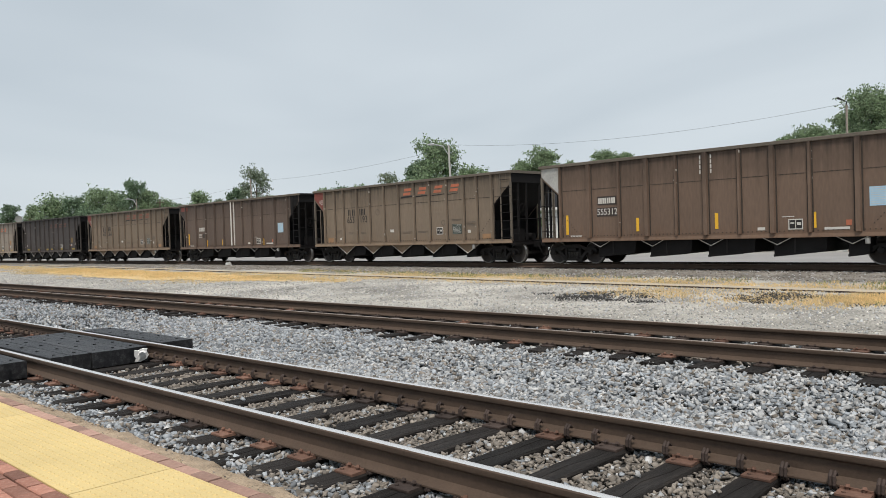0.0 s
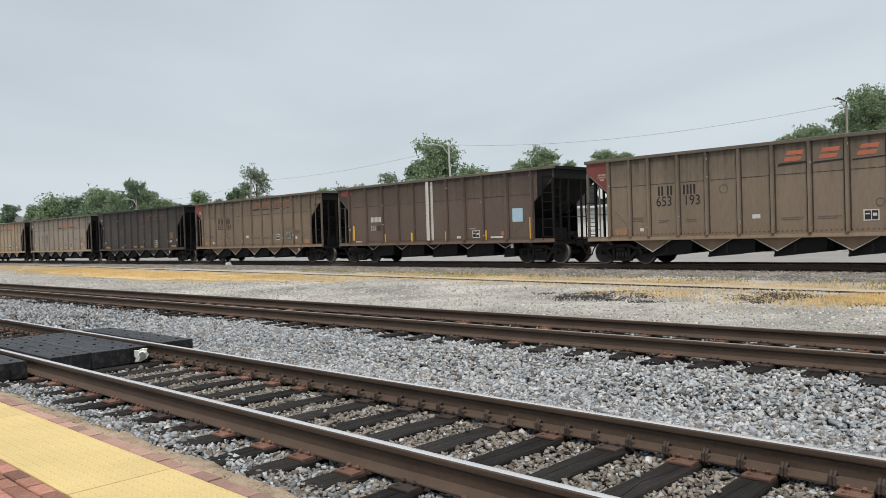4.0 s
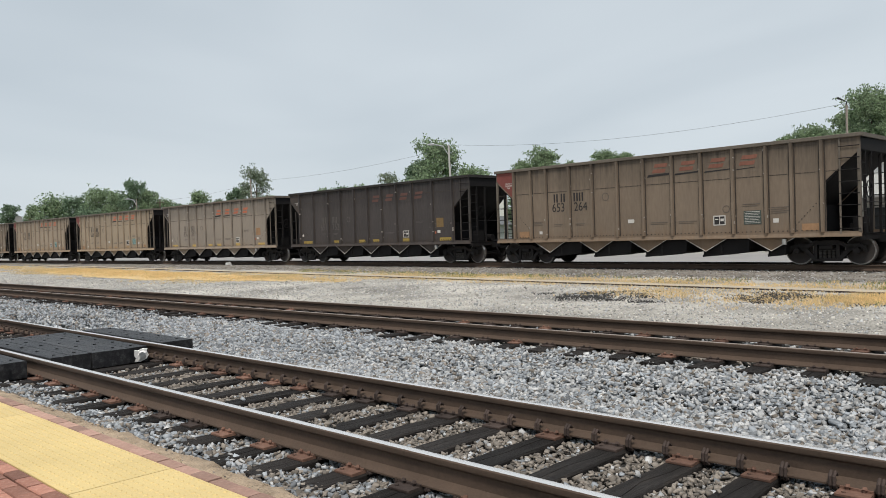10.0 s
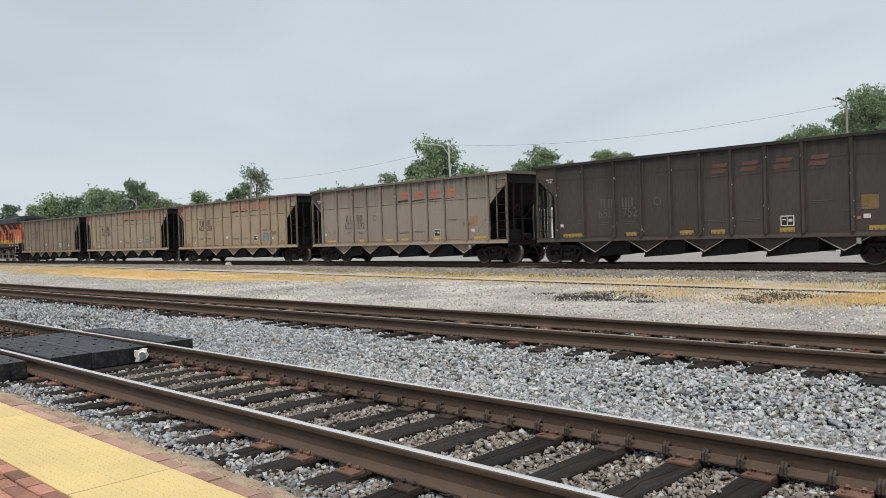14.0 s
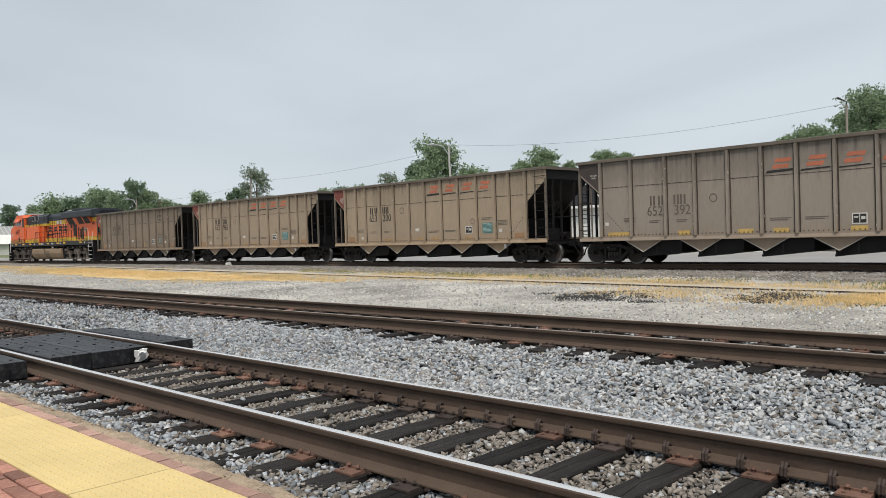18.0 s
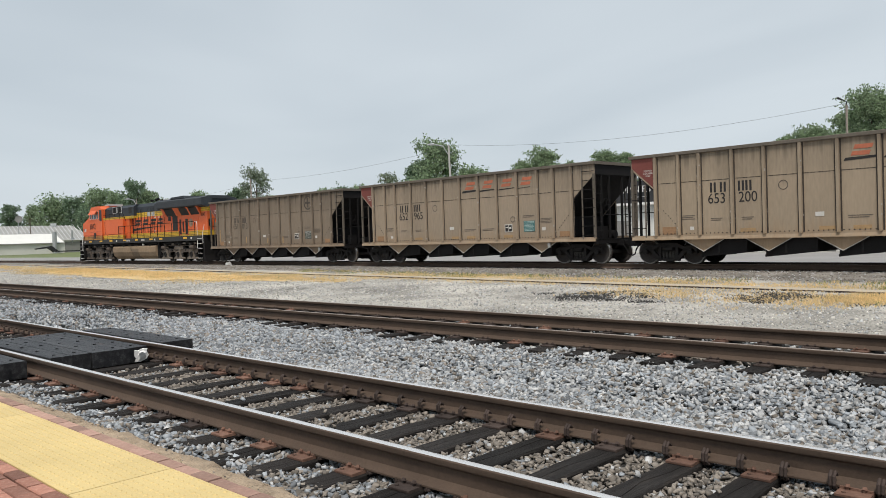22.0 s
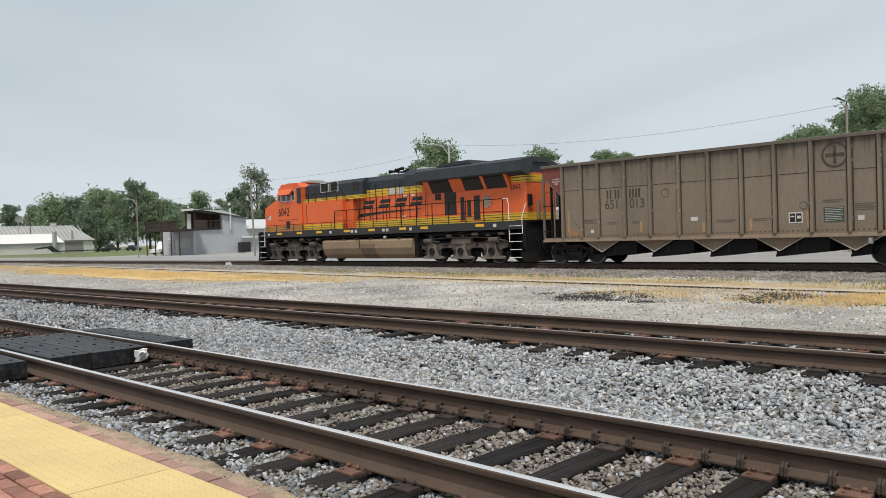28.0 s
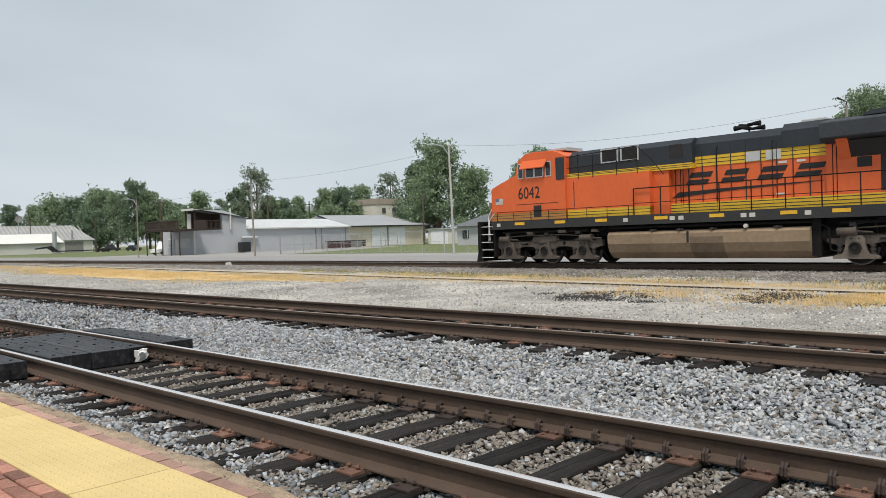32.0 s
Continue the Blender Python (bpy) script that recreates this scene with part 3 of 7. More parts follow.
def lay_grass():
    rng = np.random.default_rng(21)

    def patch(n, x0, x1, y_of, spread, clump, lo=0.06, hi=0.17):
        cx = rng.uniform(x0, x1, max(2, n // clump))
        c = np.stack([cx, y_of(cx) + rng.normal(0, spread, len(cx))], 1)
        k = rng.integers(0, len(c), n)
        q = c[k] + rng.normal(0, 0.35, (n, 2))
        return np.concatenate([q, np.full((n, 1), -0.118)], 1), rng.uniform(lo, hi, n)

    strip_y = lambda x: 18.6 - 0.087 * (x - 6)
    a = patch(30000, -62, -28, lambda x: 18.5 - 0.08 * (x + 30), 1.35, 40, 0.04, 0.10)
    a2 = patch(5000, -95, -56, lambda x: 21.5 - 0.075 * (x + 60), 0.9, 30, 0.05, 0.11)
    a3 = patch(2600, -30, -23, lambda x: 19.0 - 0.087 * (x + 26), 0.5, 22, 0.04, 0.09)
    b = patch(3600, -32, 0, lambda x: strip_y(x) - 0.45, 0.3, 28, 0.025, 0.075)
    c = patch(6500, -5.5, -1, lambda x: 17.9 + 0.5 * (x + 4.6), 0.6, 60, 0.045, 0.11)
    c2 = patch(2600, -11.5, -4.5, lambda x: 16.6 - 0.12 * x, 0.75, 22, 0.03, 0.08)
    d = patch(8000, -26, 2, lambda x: strip_y(x) + 1.3, 0.55, 30, 0.03, 0.08)
    pts = np.concatenate([q[0] for q in (a, a2, a3, b, c, c2, d)])
    size = np.concatenate([q[1] for q in (a, a2, a3, b, c, c2, d)])
    grass("dry_grass", [DRY_GRASS, GREEN_WEED], pts, size, "dry straw-yellow grass growing in the gravel", 0.04, 3)
    e = patch(3000, -34, -4, lambda x: strip_y(x) + 2.2, 0.6, 75, 0.035, 0.11)
    grass("green_weeds", [GREEN_WEED, DRY_GRASS], e[0], e[1], "low green weeds beside the far ballast", 0.4, 4)
    n = 3800
    q = []
    for cx, cy, along, deep in ((-10.4, 16.9, 0.75, 0.85), (-6.5, 17.7, 0.7, 0.7)):
        heaps = rng.normal(0, 1, (34, 2)) * (along, deep)
        spot = heaps[rng.integers(0, 34, n // 2)] + rng.normal(0, 0.16, (n // 2, 2))
        q.append(np.stack([cx + 0.85 * spot[:, 0] - 0.52 * spot[:, 1], cy + 0.53 * spot[:, 0] + 0.85 * spot[:, 1]], 1))
    q = np.concatenate(q)
    w = np.concatenate([q, np.full((n, 1), -0.11)], 1)
    tagged(new("spilled_coal", scatter("spilled_coal", [COAL], KINDS, STONE_TRIS, w, rng.uniform(0.009, 0.024, n), seed=9)), "spilled black coal crumbs on the gravel", "coal", kind="stuff")


lay_grass()


# ---- coal train ----
U0, SPEED, PITCH = -110.62, 4.6877, 16.45   # where car seven's middle stands at the start, metres a second, metres from car to car
WHEEL_R, LOCO_R = 0.457, 0.533
MOVING, WHEELS = [], []


def paint(name, base, spread=0.3, rough=0.75, dust=0.45, seam=2.95, **k):
    """Car paint with upright streaks; the sheets over the upper seam are grimed by coal dust, the foot is warmed by rust."""
    m = material(name, base, rough, fine=k.pop("fine", 14), coarse=k.pop("coarse", 0.9), spread=spread, bump=0.08, grain=k.pop("grain", (1.0, 1.0, 0.22)), **k)
    nt = m.node_tree
    b = nt.nodes["Principled BSDF"]
    out = b.inputs["Base Color"].links[0].from_socket
    tc = nt.nodes.new("ShaderNodeTexCoord")
    xyz = nt.nodes.new("ShaderNodeSeparateXYZ")
    nt.links.new(tc.outputs["Object"], xyz.inputs[0])
    streak = nt.nodes.new("ShaderNodeMapping")
    streak.inputs["Scale"].default_value = (5.0, 1.0, 0.12)
    nt.links.new(tc.outputs["Object"], streak.inputs[0])
    noise = nt.nodes.new("ShaderNodeTexNoise")
    noise.inputs["Scale"].default_value, noise.inputs["Detail"].default_value = 1.6, 5.0
    nt.links.new(streak.outputs[0], noise.inputs["Vector"])
    wander = nt.nodes.new("ShaderNodeMath")
    wander.operation = "MULTIPLY_ADD"
    wander.inputs[1].default_value = 1.3
    nt.links.new(noise.outputs[0], wander.inputs[0])
    nt.links.new(xyz.outputs["Z"], wander.inputs[2])
    for z0, z1, tint, amount in ((seam + 0.45, seam + 1.0, (0.42, 0.44, 0.46), dust), (2.15, 1.45, (1.0, 0.80, 0.60), 0.45), (4.15, 4.7, (0.25, 0.25, 0.26), 0.7)):
        fac = nt.nodes.new("ShaderNodeMapRange")
        fac.inputs["From Min"].default_value, fac.inputs["From Max"].default_value = z0, z1
        fac.inputs["To Max"].default_value = amount
        nt.links.new(wander.outputs[0], fac.inputs["Value"])
        mix = nt.nodes.new("ShaderNodeMix")
        mix.data_type, mix.blend_type = "RGBA", "MULTIPLY"
        mix.inputs[7].default_value = (*tint, 1)
        nt.links.new(fac.outputs[0], mix.inputs[0])
        nt.links.new(out, mix.inputs[6])
        out = mix.outputs[2]
    nt.links.new(out, b.inputs["Base Color"])
    return m


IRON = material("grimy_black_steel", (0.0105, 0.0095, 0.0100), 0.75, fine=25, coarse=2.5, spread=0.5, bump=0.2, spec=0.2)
TRUCK_IRON = material("dusty_cast_steel", (0.024, 0.022, 0.0215), 0.8, fine=25, coarse=2.5, spread=0.45, bump=0.25, spec=0.2)
TREAD = material("bright_wheel_tread", (0.55, 0.54, 0.53), 0.3, 1.0, fine=20, coarse=4, spread=0.15, bump=0.02)
WHEEL_RUST = material("rusty_wheel_disc", (0.034, 0.029, 0.027), 0.8, fine=20, coarse=4, spread=0.4, bump=0.2)
WHEEL_RIM = material("worn_wheel_rim", (0.20, 0.19, 0.18), 0.5, 0.5, fine=20, coarse=4, spread=0.3, bump=0.05)
SPRING = material("coil_spring_steel", (0.06, 0.055, 0.05), 0.6, 0.3, fine=20, coarse=4, spread=0.3, bump=0.1)
SIGN_WHITE = material("white_stencil", (0.53, 0.51, 0.48), 0.7, fine=20, coarse=2, spread=0.12, bump=0.0)
GUSSET_EDGE = material("worn_bare_edge", (0.50, 0.47, 0.43), 0.6, fine=20, coarse=4, spread=0.35, bump=0.0)
CHIP_STEEL = material("chipped_bare_steel", (0.36, 0.335, 0.30), 0.6, fine=20, coarse=4, spread=0.3, bump=0.0)
SILVER_BOX = material("pale_weathered_steel", (0.34, 0.34, 0.33), 0.5, 0.3, fine=20, coarse=4, spread=0.3, bump=0.05)
# grime of seams and rivets; also the painted shade beside the side posts
SEAM_GRIME_SHADE = material("seam_grime_and_post_shade", (0.05, 0.04, 0.033), 0.85, fine=20, coarse=3, spread=0.5, bump=0.05, grain=(1, 1, 0.3))
SIGN_BLACK = material("black_stencil", (0.02, 0.018, 0.018), 0.7, fine=20, coarse=2, spread=0.3, bump=0.0)
REFLECT = material("yellow_reflector", (0.70, 0.40, 0.03), 0.5, fine=20, coarse=2, spread=0.2, bump=0.0)
TEAL = material("teal_sign", (0.06, 0.16, 0.16), 0.6, fine=20, coarse=2, spread=0.2, bump=0.0)
DULL_SIGN = material("dull_green_sign", (0.055, 0.07, 0.062), 0.7, fine=20, coarse=2, spread=0.3, bump=0.0)
TEAL_INK = material("pale_green_ink", (0.45, 0.55, 0.52), 0.7, fine=20, coarse=2, spread=0.12, bump=0.0)
SKY_SIGN = material("pale_blue_sign", (0.35, 0.52, 0.66), 0.6, fine=20, coarse=2, spread=0.12, bump=0.0)
LOGO_RED = material("faded_orange_mark", (0.40, 0.125, 0.07), 0.75, dark=(0.26, 0.13, 0.09), fine=14, coarse=1.5, spread=0.3, bump=0.0, grain=(1, 1, 0.3))
PATCH_RED = material("oxide_red_patch", (0.175, 0.05, 0.042), 0.75, fine=14, coarse=1.5, spread=0.25, bump=0.05)
PATCH_ORANGE = material("rust_orange_patch", (0.28, 0.165, 0.09), 0.8, fine=14, coarse=3, spread=0.35, bump=0.05)
PATCH_GREY = material("flaking_grey_patch", (0.36, 0.36, 0.35), 0.8, fine=14, coarse=2.5, spread=0.4, bump=0.05)
PATCH_DARK = material("dark_patch", (0.05, 0.04, 0.036), 0.8, fine=14, coarse=2.5, spread=0.3, bump=0.05)
LOGO_DIM = material("dim_orange_mark", (0.19, 0.08, 0.055), 0.75, fine=14, coarse=1.5, spread=0.35, bump=0.0, grain=(1, 1, 0.3))
INK_FADED = material("faded_grey_stencil", (0.085, 0.078, 0.073), 0.75, fine=14, coarse=1.5, spread=0.3, bump=0.0)
OCHRE_SOOT = material("sooted_ochre_patch", (0.16, 0.105, 0.045), 0.8, fine=14, coarse=2.5, spread=0.4, bump=0.0)
LOGO_SOOT = material("sooted_orange_mark", (0.105, 0.052, 0.043), 0.8, fine=14, coarse=1.5, spread=0.3, bump=0.0)
YELLOW_SOOT = material("sooted_yellow_patch", (0.29, 0.205, 0.05), 0.8, fine=14, coarse=2.5, spread=0.45, bump=0.0)
YELLOW_WORN = material("worn_yellow_patch", (0.46, 0.31, 0.10), 0.7, fine=14, coarse=2.5, spread=0.35, bump=0.0)
INK_SMALL = material("faded_small_stencil", (0.11, 0.09, 0.075), 0.75, fine=14, coarse=1.5, spread=0.3, bump=0.0)
INK_BROWN = material("faded_brown_stencil", (0.06, 0.05, 0.042), 0.75, fine=14, coarse=1.5, spread=0.3, bump=0.0)


def word_mesh(text, size, mat):
    """Letters from the built-in font as a mesh in the x-z plane, middle at the origin, facing -y."""
    cu = bpy.data.curves.new("word", "FONT")
    cu.body, cu.size, cu.align_x, cu.align_y, cu.extrude = text, size, "CENTER", "CENTER", 0.002
    tmp = bpy.data.objects.new("word", cu)
    scene.collection.objects.link(tmp)
    me = bpy.data.meshes.new_from_object(tmp.evaluated_get(bpy.context.evaluated_depsgraph_get()))
    bpy.data.objects.remove(tmp)
    bpy.data.curves.remove(cu)
    me.transform(pose(0, 0, 0, 90, 0, 0))
    me.materials.clear()
    me.materials.append(mat)
    return me


def word(parent, text, x, y, z, size, mat, name="number", width=1.0):
    return part(name, word_mesh(text, size, mat), None, parent, m=pose(x, y, z) @ Matrix.Diagonal((width, 1, 1, 1)))


def plate(parent, name, x0, x1, z0, z1, y, mat, lean=0.0, label=""):
    s = Shape().prism([(x0, z0), (x1, z0), (x1 + lean, z1), (x0 + lean, z1)], y, y + 0.006, "y")
    return part(name, s, mat, parent, label)


def stencil_box(parent, x, z, y, w=0.36, h=0.32):
    s = Shape().box(x - w / 2, x + w / 2, y, y + 0.006, z - h / 2, z + h / 2, 0)
    s.box(x - w / 2 + 0.035, x - 0.012, y - 0.003, y, z - h / 2 + 0.035, z + h / 2 - 0.035, 1)
    s.box(x + 0.012, x + w / 2 - 0.035, y - 0.003, y, z - h / 2 + 0.035, z + h / 2 - 0.035, 1)
    s.box(x - w / 2 + 0.06, x - 0.04, y - 0.005, y - 0.003, z + 0.02, z + 0.06, 0)
    s.box(x + 0.04, x + w / 2 - 0.06, y - 0.005, y - 0.003, z - 0.03, z + 0.06, 0)
    return part("stencil_box", s, [SIGN_WHITE, SIGN_BLACK], parent, "black and white stencil box")


def lined_sign(parent, x, z, y, w, h, mat, lines=6):
    board = part("notice", Shape().box(x - w / 2, x + w / 2, y, y + 0.006, z - h / 2, z + h / 2, 0), mat, parent, "printed notice with lines of small writing")
    s = Shape()
    for i in range(lines):
        zz = z + h / 2 - (i + 0.7) * h / (lines + 0.6)
        s.box(x - w / 2 + 0.04, x + w / 2 - 0.04 - (0.1 * w if i % 3 == 2 else 0), y - 0.003, y, zz - 0.006, zz + 0.006)
    tagged(part("small_print", s, TEAL_INK if mat == TEAL else SIGN_WHITE, board), kind="stuff")
    return board


def text_bars(parent, x, z, y, w, rows, mat, pitch=0.06):
    s = Shape()
    for i in range(rows):
        s.box(x - w / 2, x + w / 2 - (i % 2) * 0.15 * w, y, y + 0.004, z - i * pitch - 0.011, z - i * pitch + 0.011)
    return tagged(part("small_writing", s, mat, parent), kind="stuff")


def wheelset(parent, x, r, mats):
    """Two wheels on an axle, made round its own origin."""
    s = Shape()
    prof = [(0.0, -0.075), (0.10, -0.075), (0.12, -0.05), (r * 0.72, -0.035), (r - 0.035, -0.068), (r, -0.065), (r, 0.03), (r + 0.026, 0.045), (r + 0.026, 0.066), (r - 0.05, 0.066), (r * 0.7, 0.0), (0.12, 0.03), (0.0, 0.03)]
    slots = [0, 0, 0, 0, 2, 1, 0, 0, 0, 0, 0, 0]
    s.wheel((0, -0.7525, 0), prof, 28, slots=slots)
    s.wheel((0, 0.7525, 0), [(a, -b) for a, b in prof], 28, slots=slots)
    s.tube((0, -1.02, 0), (0, 1.02, 0), 0.085, 12)
    for i in range(3):
        a = i * 2.094
        s.tube((0.05 * math.cos(a), -1.035, 0.05 * math.sin(a)), (0.05 * math.cos(a), -1.0, 0.05 * math.sin(a)), 0.016, 6)
    ob = smooth(part("wheelset", s, mats, parent, m=pose(x, 0, r)), 35)
    WHEELS.append((ob, x, r))
    return ob


def freight_truck(car, x):
    """A three-piece truck: two cast side frames with windows, springs, bolster and bearing caps."""
    for side in (-1, 1):
        y0 = side * 1.0
        s = Shape()
        a, b = min(y0 - 0.06, y0 + 0.06), max(y0 - 0.06, y0 + 0.06)
        s.prism([(-1.16, 0.40), (-1.16, 0.60), (-0.95, 0.68), (-0.62, 0.66), (-0.36, 0.78), (0.36, 0.78), (0.62, 0.66), (0.95, 0.68), (1.16, 0.60), (1.16, 0.40), (1.0, 0.56), (0.84, 0.56), (0.76, 0.44), (0.62, 0.52), (0.40, 0.64), (-0.40, 0.64), (-0.62, 0.52), (-0.76, 0.44), (-0.84, 0.56), (-1.0, 0.56)][::-1], a, b, "y")
        for q in (-1, 1):
            s.prism([(q * 0.80, 0.56), (q * 0.66, 0.58), (q * 0.30, 0.20), (q * 0.42, 0.14)][::q], a, b, "y")
            s.box(q * 0.34 - 0.05, q * 0.34 + 0.05, a, b, 0.18, 0.70)
        s.box(-0.44, 0.44, a - 0.01, b + 0.01, 0.12, 0.20)
        part("side_frame", s, TRUCK_IRON, car, m=pose(x, 0, 0))
        s = Shape()
        for k in (-0.2, -0.067, 0.067, 0.2):
            for j in range(6):
                z = 0.21 + j * 0.045
                s.tube((k, y0, z), (k, y0, z + 0.028), 0.058, 8)
        part("spring_group", s, SPRING, car, m=pose(x, 0, 0))
        for q in (-1, 1):
            s = Shape().tube((q * 0.915, y0 + side * 0.02, 0.457), (q * 0.915, y0 + side * 0.15, 0.457), 0.10, 12)
            s.tube((q * 0.915, y0 + side * 0.145, 0.457), (q * 0.915, y0 + side * 0.17, 0.457), 0.07, 12)
            part("bearing_cap", s, TRUCK_IRON, car, m=pose(x, 0, 0))
    s = Shape().prism([(-1.12, 0.52), (1.12, 0.52), (1.12, 0.62), (0.5, 0.76), (-0.5, 0.76), (-1.12, 0.62)], -0.2, 0.2, "x")
    for q in (-1, 1):
        s.box(q * 0.42 - 0.04, q * 0.42 + 0.04, -0.9, 0.9, 0.36, 0.46)
    s.box(-0.32, 0.32, -0.92, 0.92, 0.18, 0.54)
    part("bolster", s, TRUCK_IRON, car, m=pose(x, 0, 0))
    for q in (-1, 1):
        wheelset(car, x + q * 0.915, WHEEL_R, [WHEEL_RUST, TREAD, WHEEL_RIM])


def coupler(car, x, sign, long=0.75):
    s = Shape()
    s.box(*sorted((x - sign * long, x - sign * 0.22)), -0.09, 0.09, 0.72, 0.90, c=0.02)
    s.prism([(x - sign * 0.24, -0.17), (x + sign * 0.02, -0.17), (x + sign * 0.06, -0.02), (x - sign * 0.02, 0.05), (x + sign * 0.05, 0.16), (x - sign * 0.1, 0.2), (x - sign * 0.24, 0.14)][::int(sign)], 0.66, 0.94, "z")
    part("coupler", s, IRON, car)
    s = Shape()
    s.path([(x - sign * 0.35, -0.32, 0.75), (x - sign * 0.2, -0.32, 0.55), (x - sign * 0.12, -0.3, 0.36), (x + sign * 0.02, -0.24, 0.30), (x + sign * 0.12, -0.2, 0.36)], 0.028, 7)
    part("air_hose", s, IRON, car)


def hopper(posts, body, trim, hop, label, wide=(), post_w=0.11, tall=3.95, seam=2.95, red=PATCH_RED, ends=(7.4, 6.34), slope_z=(2.66, 3.54), gusset=(0.75, 0.48)):
    """An open-top coal hopper car standing on its trucks. posts: where the side posts stand along it."""
    car = thing("hopper_car", label, "hopper car", "coal hopper cars of the train")
    e, q = ends
    zt, (za, zb) = tall, slope_z
    outline = [(-q, 1.0), (q, 1.0), (q, za), (e, zb), (e, zt), (-e, zt), (-e, zb), (-q, za)]
    for side in (-1, 1):
        y = side * 1.50
        ya, yb = min(y, y - side * 0.02), max(y, y - side * 0.02)
        part("side_panel", Shape().prism(outline, ya, yb, "y"), body, car)
        s = Shape().box(-e - 0.06, e + 0.06, *sorted((side * 1.45, side * 1.575)), zt - 0.02, zt + 0.10, c=0.015)
        part("top_chord", s, trim, car)
        s = Shape().prism([(1.44, 0.90), (1.56, 0.90), (1.56, 0.925), (1.53, 1.02), (1.53, 1.07), (1.44, 1.07)] if side > 0 else [(-1.56, 0.90), (-1.44, 0.90), (-1.44, 1.07), (-1.53, 1.07), (-1.53, 1.02), (-1.56, 0.925)], -e, e, "x")
        part("side_sill", s, body, car)
        for x in posts:
            w = (0.18 if x in wide else post_w) / 2
            d = 0.12 if x in wide else 0.10
            s = Shape().prism([(x - w - 0.05, 0), (x + w + 0.05, 0), (x + w + 0.05, 0.012), (x + w, 0.012), (x + w * 0.8, d), (x - w * 0.8, d), (x - w, 0.012), (x - w - 0.05, 0.012)], 1.06, zt - 0.02, "z")
            s.v = [(a, side * (1.5 + b), c) for a, b, c in s.v]
            if side < 0:
                s.f = [f[::-1] for f in s.f]
            # flange faces coloured dark: painted shade lines along both sides of the post
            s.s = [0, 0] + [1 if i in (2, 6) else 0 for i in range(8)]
            part("side_post", s, [body, SEAM_GRIME_SHADE], car)
        # end corner post, grab irons and ladder
        for sx in (-1, 1):
            s = Shape().box(*sorted((sx * (e - 0.09), sx * e)), *sorted((side * 1.45, side * 1.53)), 0.95, zb + 0.02)
            part("corner_post", s, trim, car)
        for sx in (-1, 1):
            s = Shape().box(*sorted((sx * (e - 0.62), sx * (e - 0.57))), *sorted((side * 1.503, side * 1.54)), 0.95, zt - 0.03 if sx > 0 else 2.95)
            lad = part("side_ladder", s, trim, car)
            for z in [1.15 + i * 0.36 for i in range(8)] if sx > 0 else (1.35, 2.4):
                part("rung", Shape().tube((sx * (e - 0.62), side * 1.535, z), (sx * (e - 0.02), side * 1.535, z), 0.014, 6), IRON, lad)
        # rivets
        s = Shape()
        nb = 84
        for i in range(nb):
            x = -q + 0.1 + i * (2 * q - 0.2) / (nb - 1)
            s.box(x - 0.018, x + 0.018, *sorted((side * 1.52, side * 1.532)), 1.10, 1.135)
        for i in range(200):
            x = -e + 0.1 + i * (2 * e - 0.2) / 199
            if i % 3:
                s.box(x - 0.03, x + 0.03, *sorted((side * 1.50, side * 1.507)), seam - 0.012, seam + 0.012)
        for x in posts:
            w = 0.12 if x in wide else 0.08
            for i in range(15):
                z = 1.2 + i * 0.18
                for d in (-w, w):
                    s.box(x + d - 0.014, x + d + 0.014, *sorted((side * 1.50, side * 1.522)), z - 0.014, z + 0.014)
        for sx in (-1, 1):
            for i in range(8):
                x, z = sx * (5.45 + i * 0.09), 1.3 + i * 0.095
                s.box(x - 0.016, x + 0.016, *sorted((side * 1.50, side * 1.512)), z - 0.016, z + 0.016)
        tagged(part("rivets", s, SEAM_GRIME_SHADE, car), kind="stuff")
        part("sheet_seam", Shape().box(-e + 0.02, e - 0.02, *sorted((side * 1.50, side * 1.504)), seam - 0.007, seam + 0.007), SEAM_GRIME_SHADE, car)
        part("indicator_box", Shape().tube((5.05, side * 1.48, 0.68), (5.05, side * 1.48, 0.86), 0.075, 10), SILVER_BOX, car, "pale steel indicator cylinder")
    # sloped ends and their frames
    for sx in (-1, 1):
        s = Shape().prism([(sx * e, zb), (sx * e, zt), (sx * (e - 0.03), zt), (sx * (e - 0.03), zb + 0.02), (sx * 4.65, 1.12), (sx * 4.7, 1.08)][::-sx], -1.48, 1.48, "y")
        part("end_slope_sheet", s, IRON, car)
        s = Shape().box(*sorted((sx * (e - 0.04), sx * (e + 0.07))), -1.45, 1.45, zt - 0.02, zt + 0.10, c=0.015)
        part("end_chord", s, trim, car)
        for y in (-1.0, -0.45, 0.45, 1.0, 1.49):
            if abs(y) < 1.4:
                part("end_post", Shape().box(*sorted((sx * (e - 0.10), sx * (e - 0.02))), y - 0.035, y + 0.035, 0.98, zb + 0.1), IRON, car)
        for z in [1.3 + i * 0.37 for i in range(6)] if sx > 0 else (1.35, 2.4):
            for side in (-1, 1):
                part("grab_iron", Shape().tube((sx * (e - 0.01), side * 1.5, z), (sx * (e - 0.01), side * 1.0, z), 0.013, 6), IRON, car)
        part("cross_rail", Shape().tube((sx * (e - 0.02), -1.0, 1.95), (sx * (e - 0.02), 1.0, 1.95), 0.016, 6), IRON, car)
        s = Shape().box(*sorted((sx * 5.9, sx * (e + 0.1))), -1.5, 1.5, 0.92, 0.99)
        s.box(*sorted((sx * (e - 0.1), sx * (e + 0.1))), -1.5, 1.5, 0.80, 0.99)
        part("end_platform", s, IRON, car)
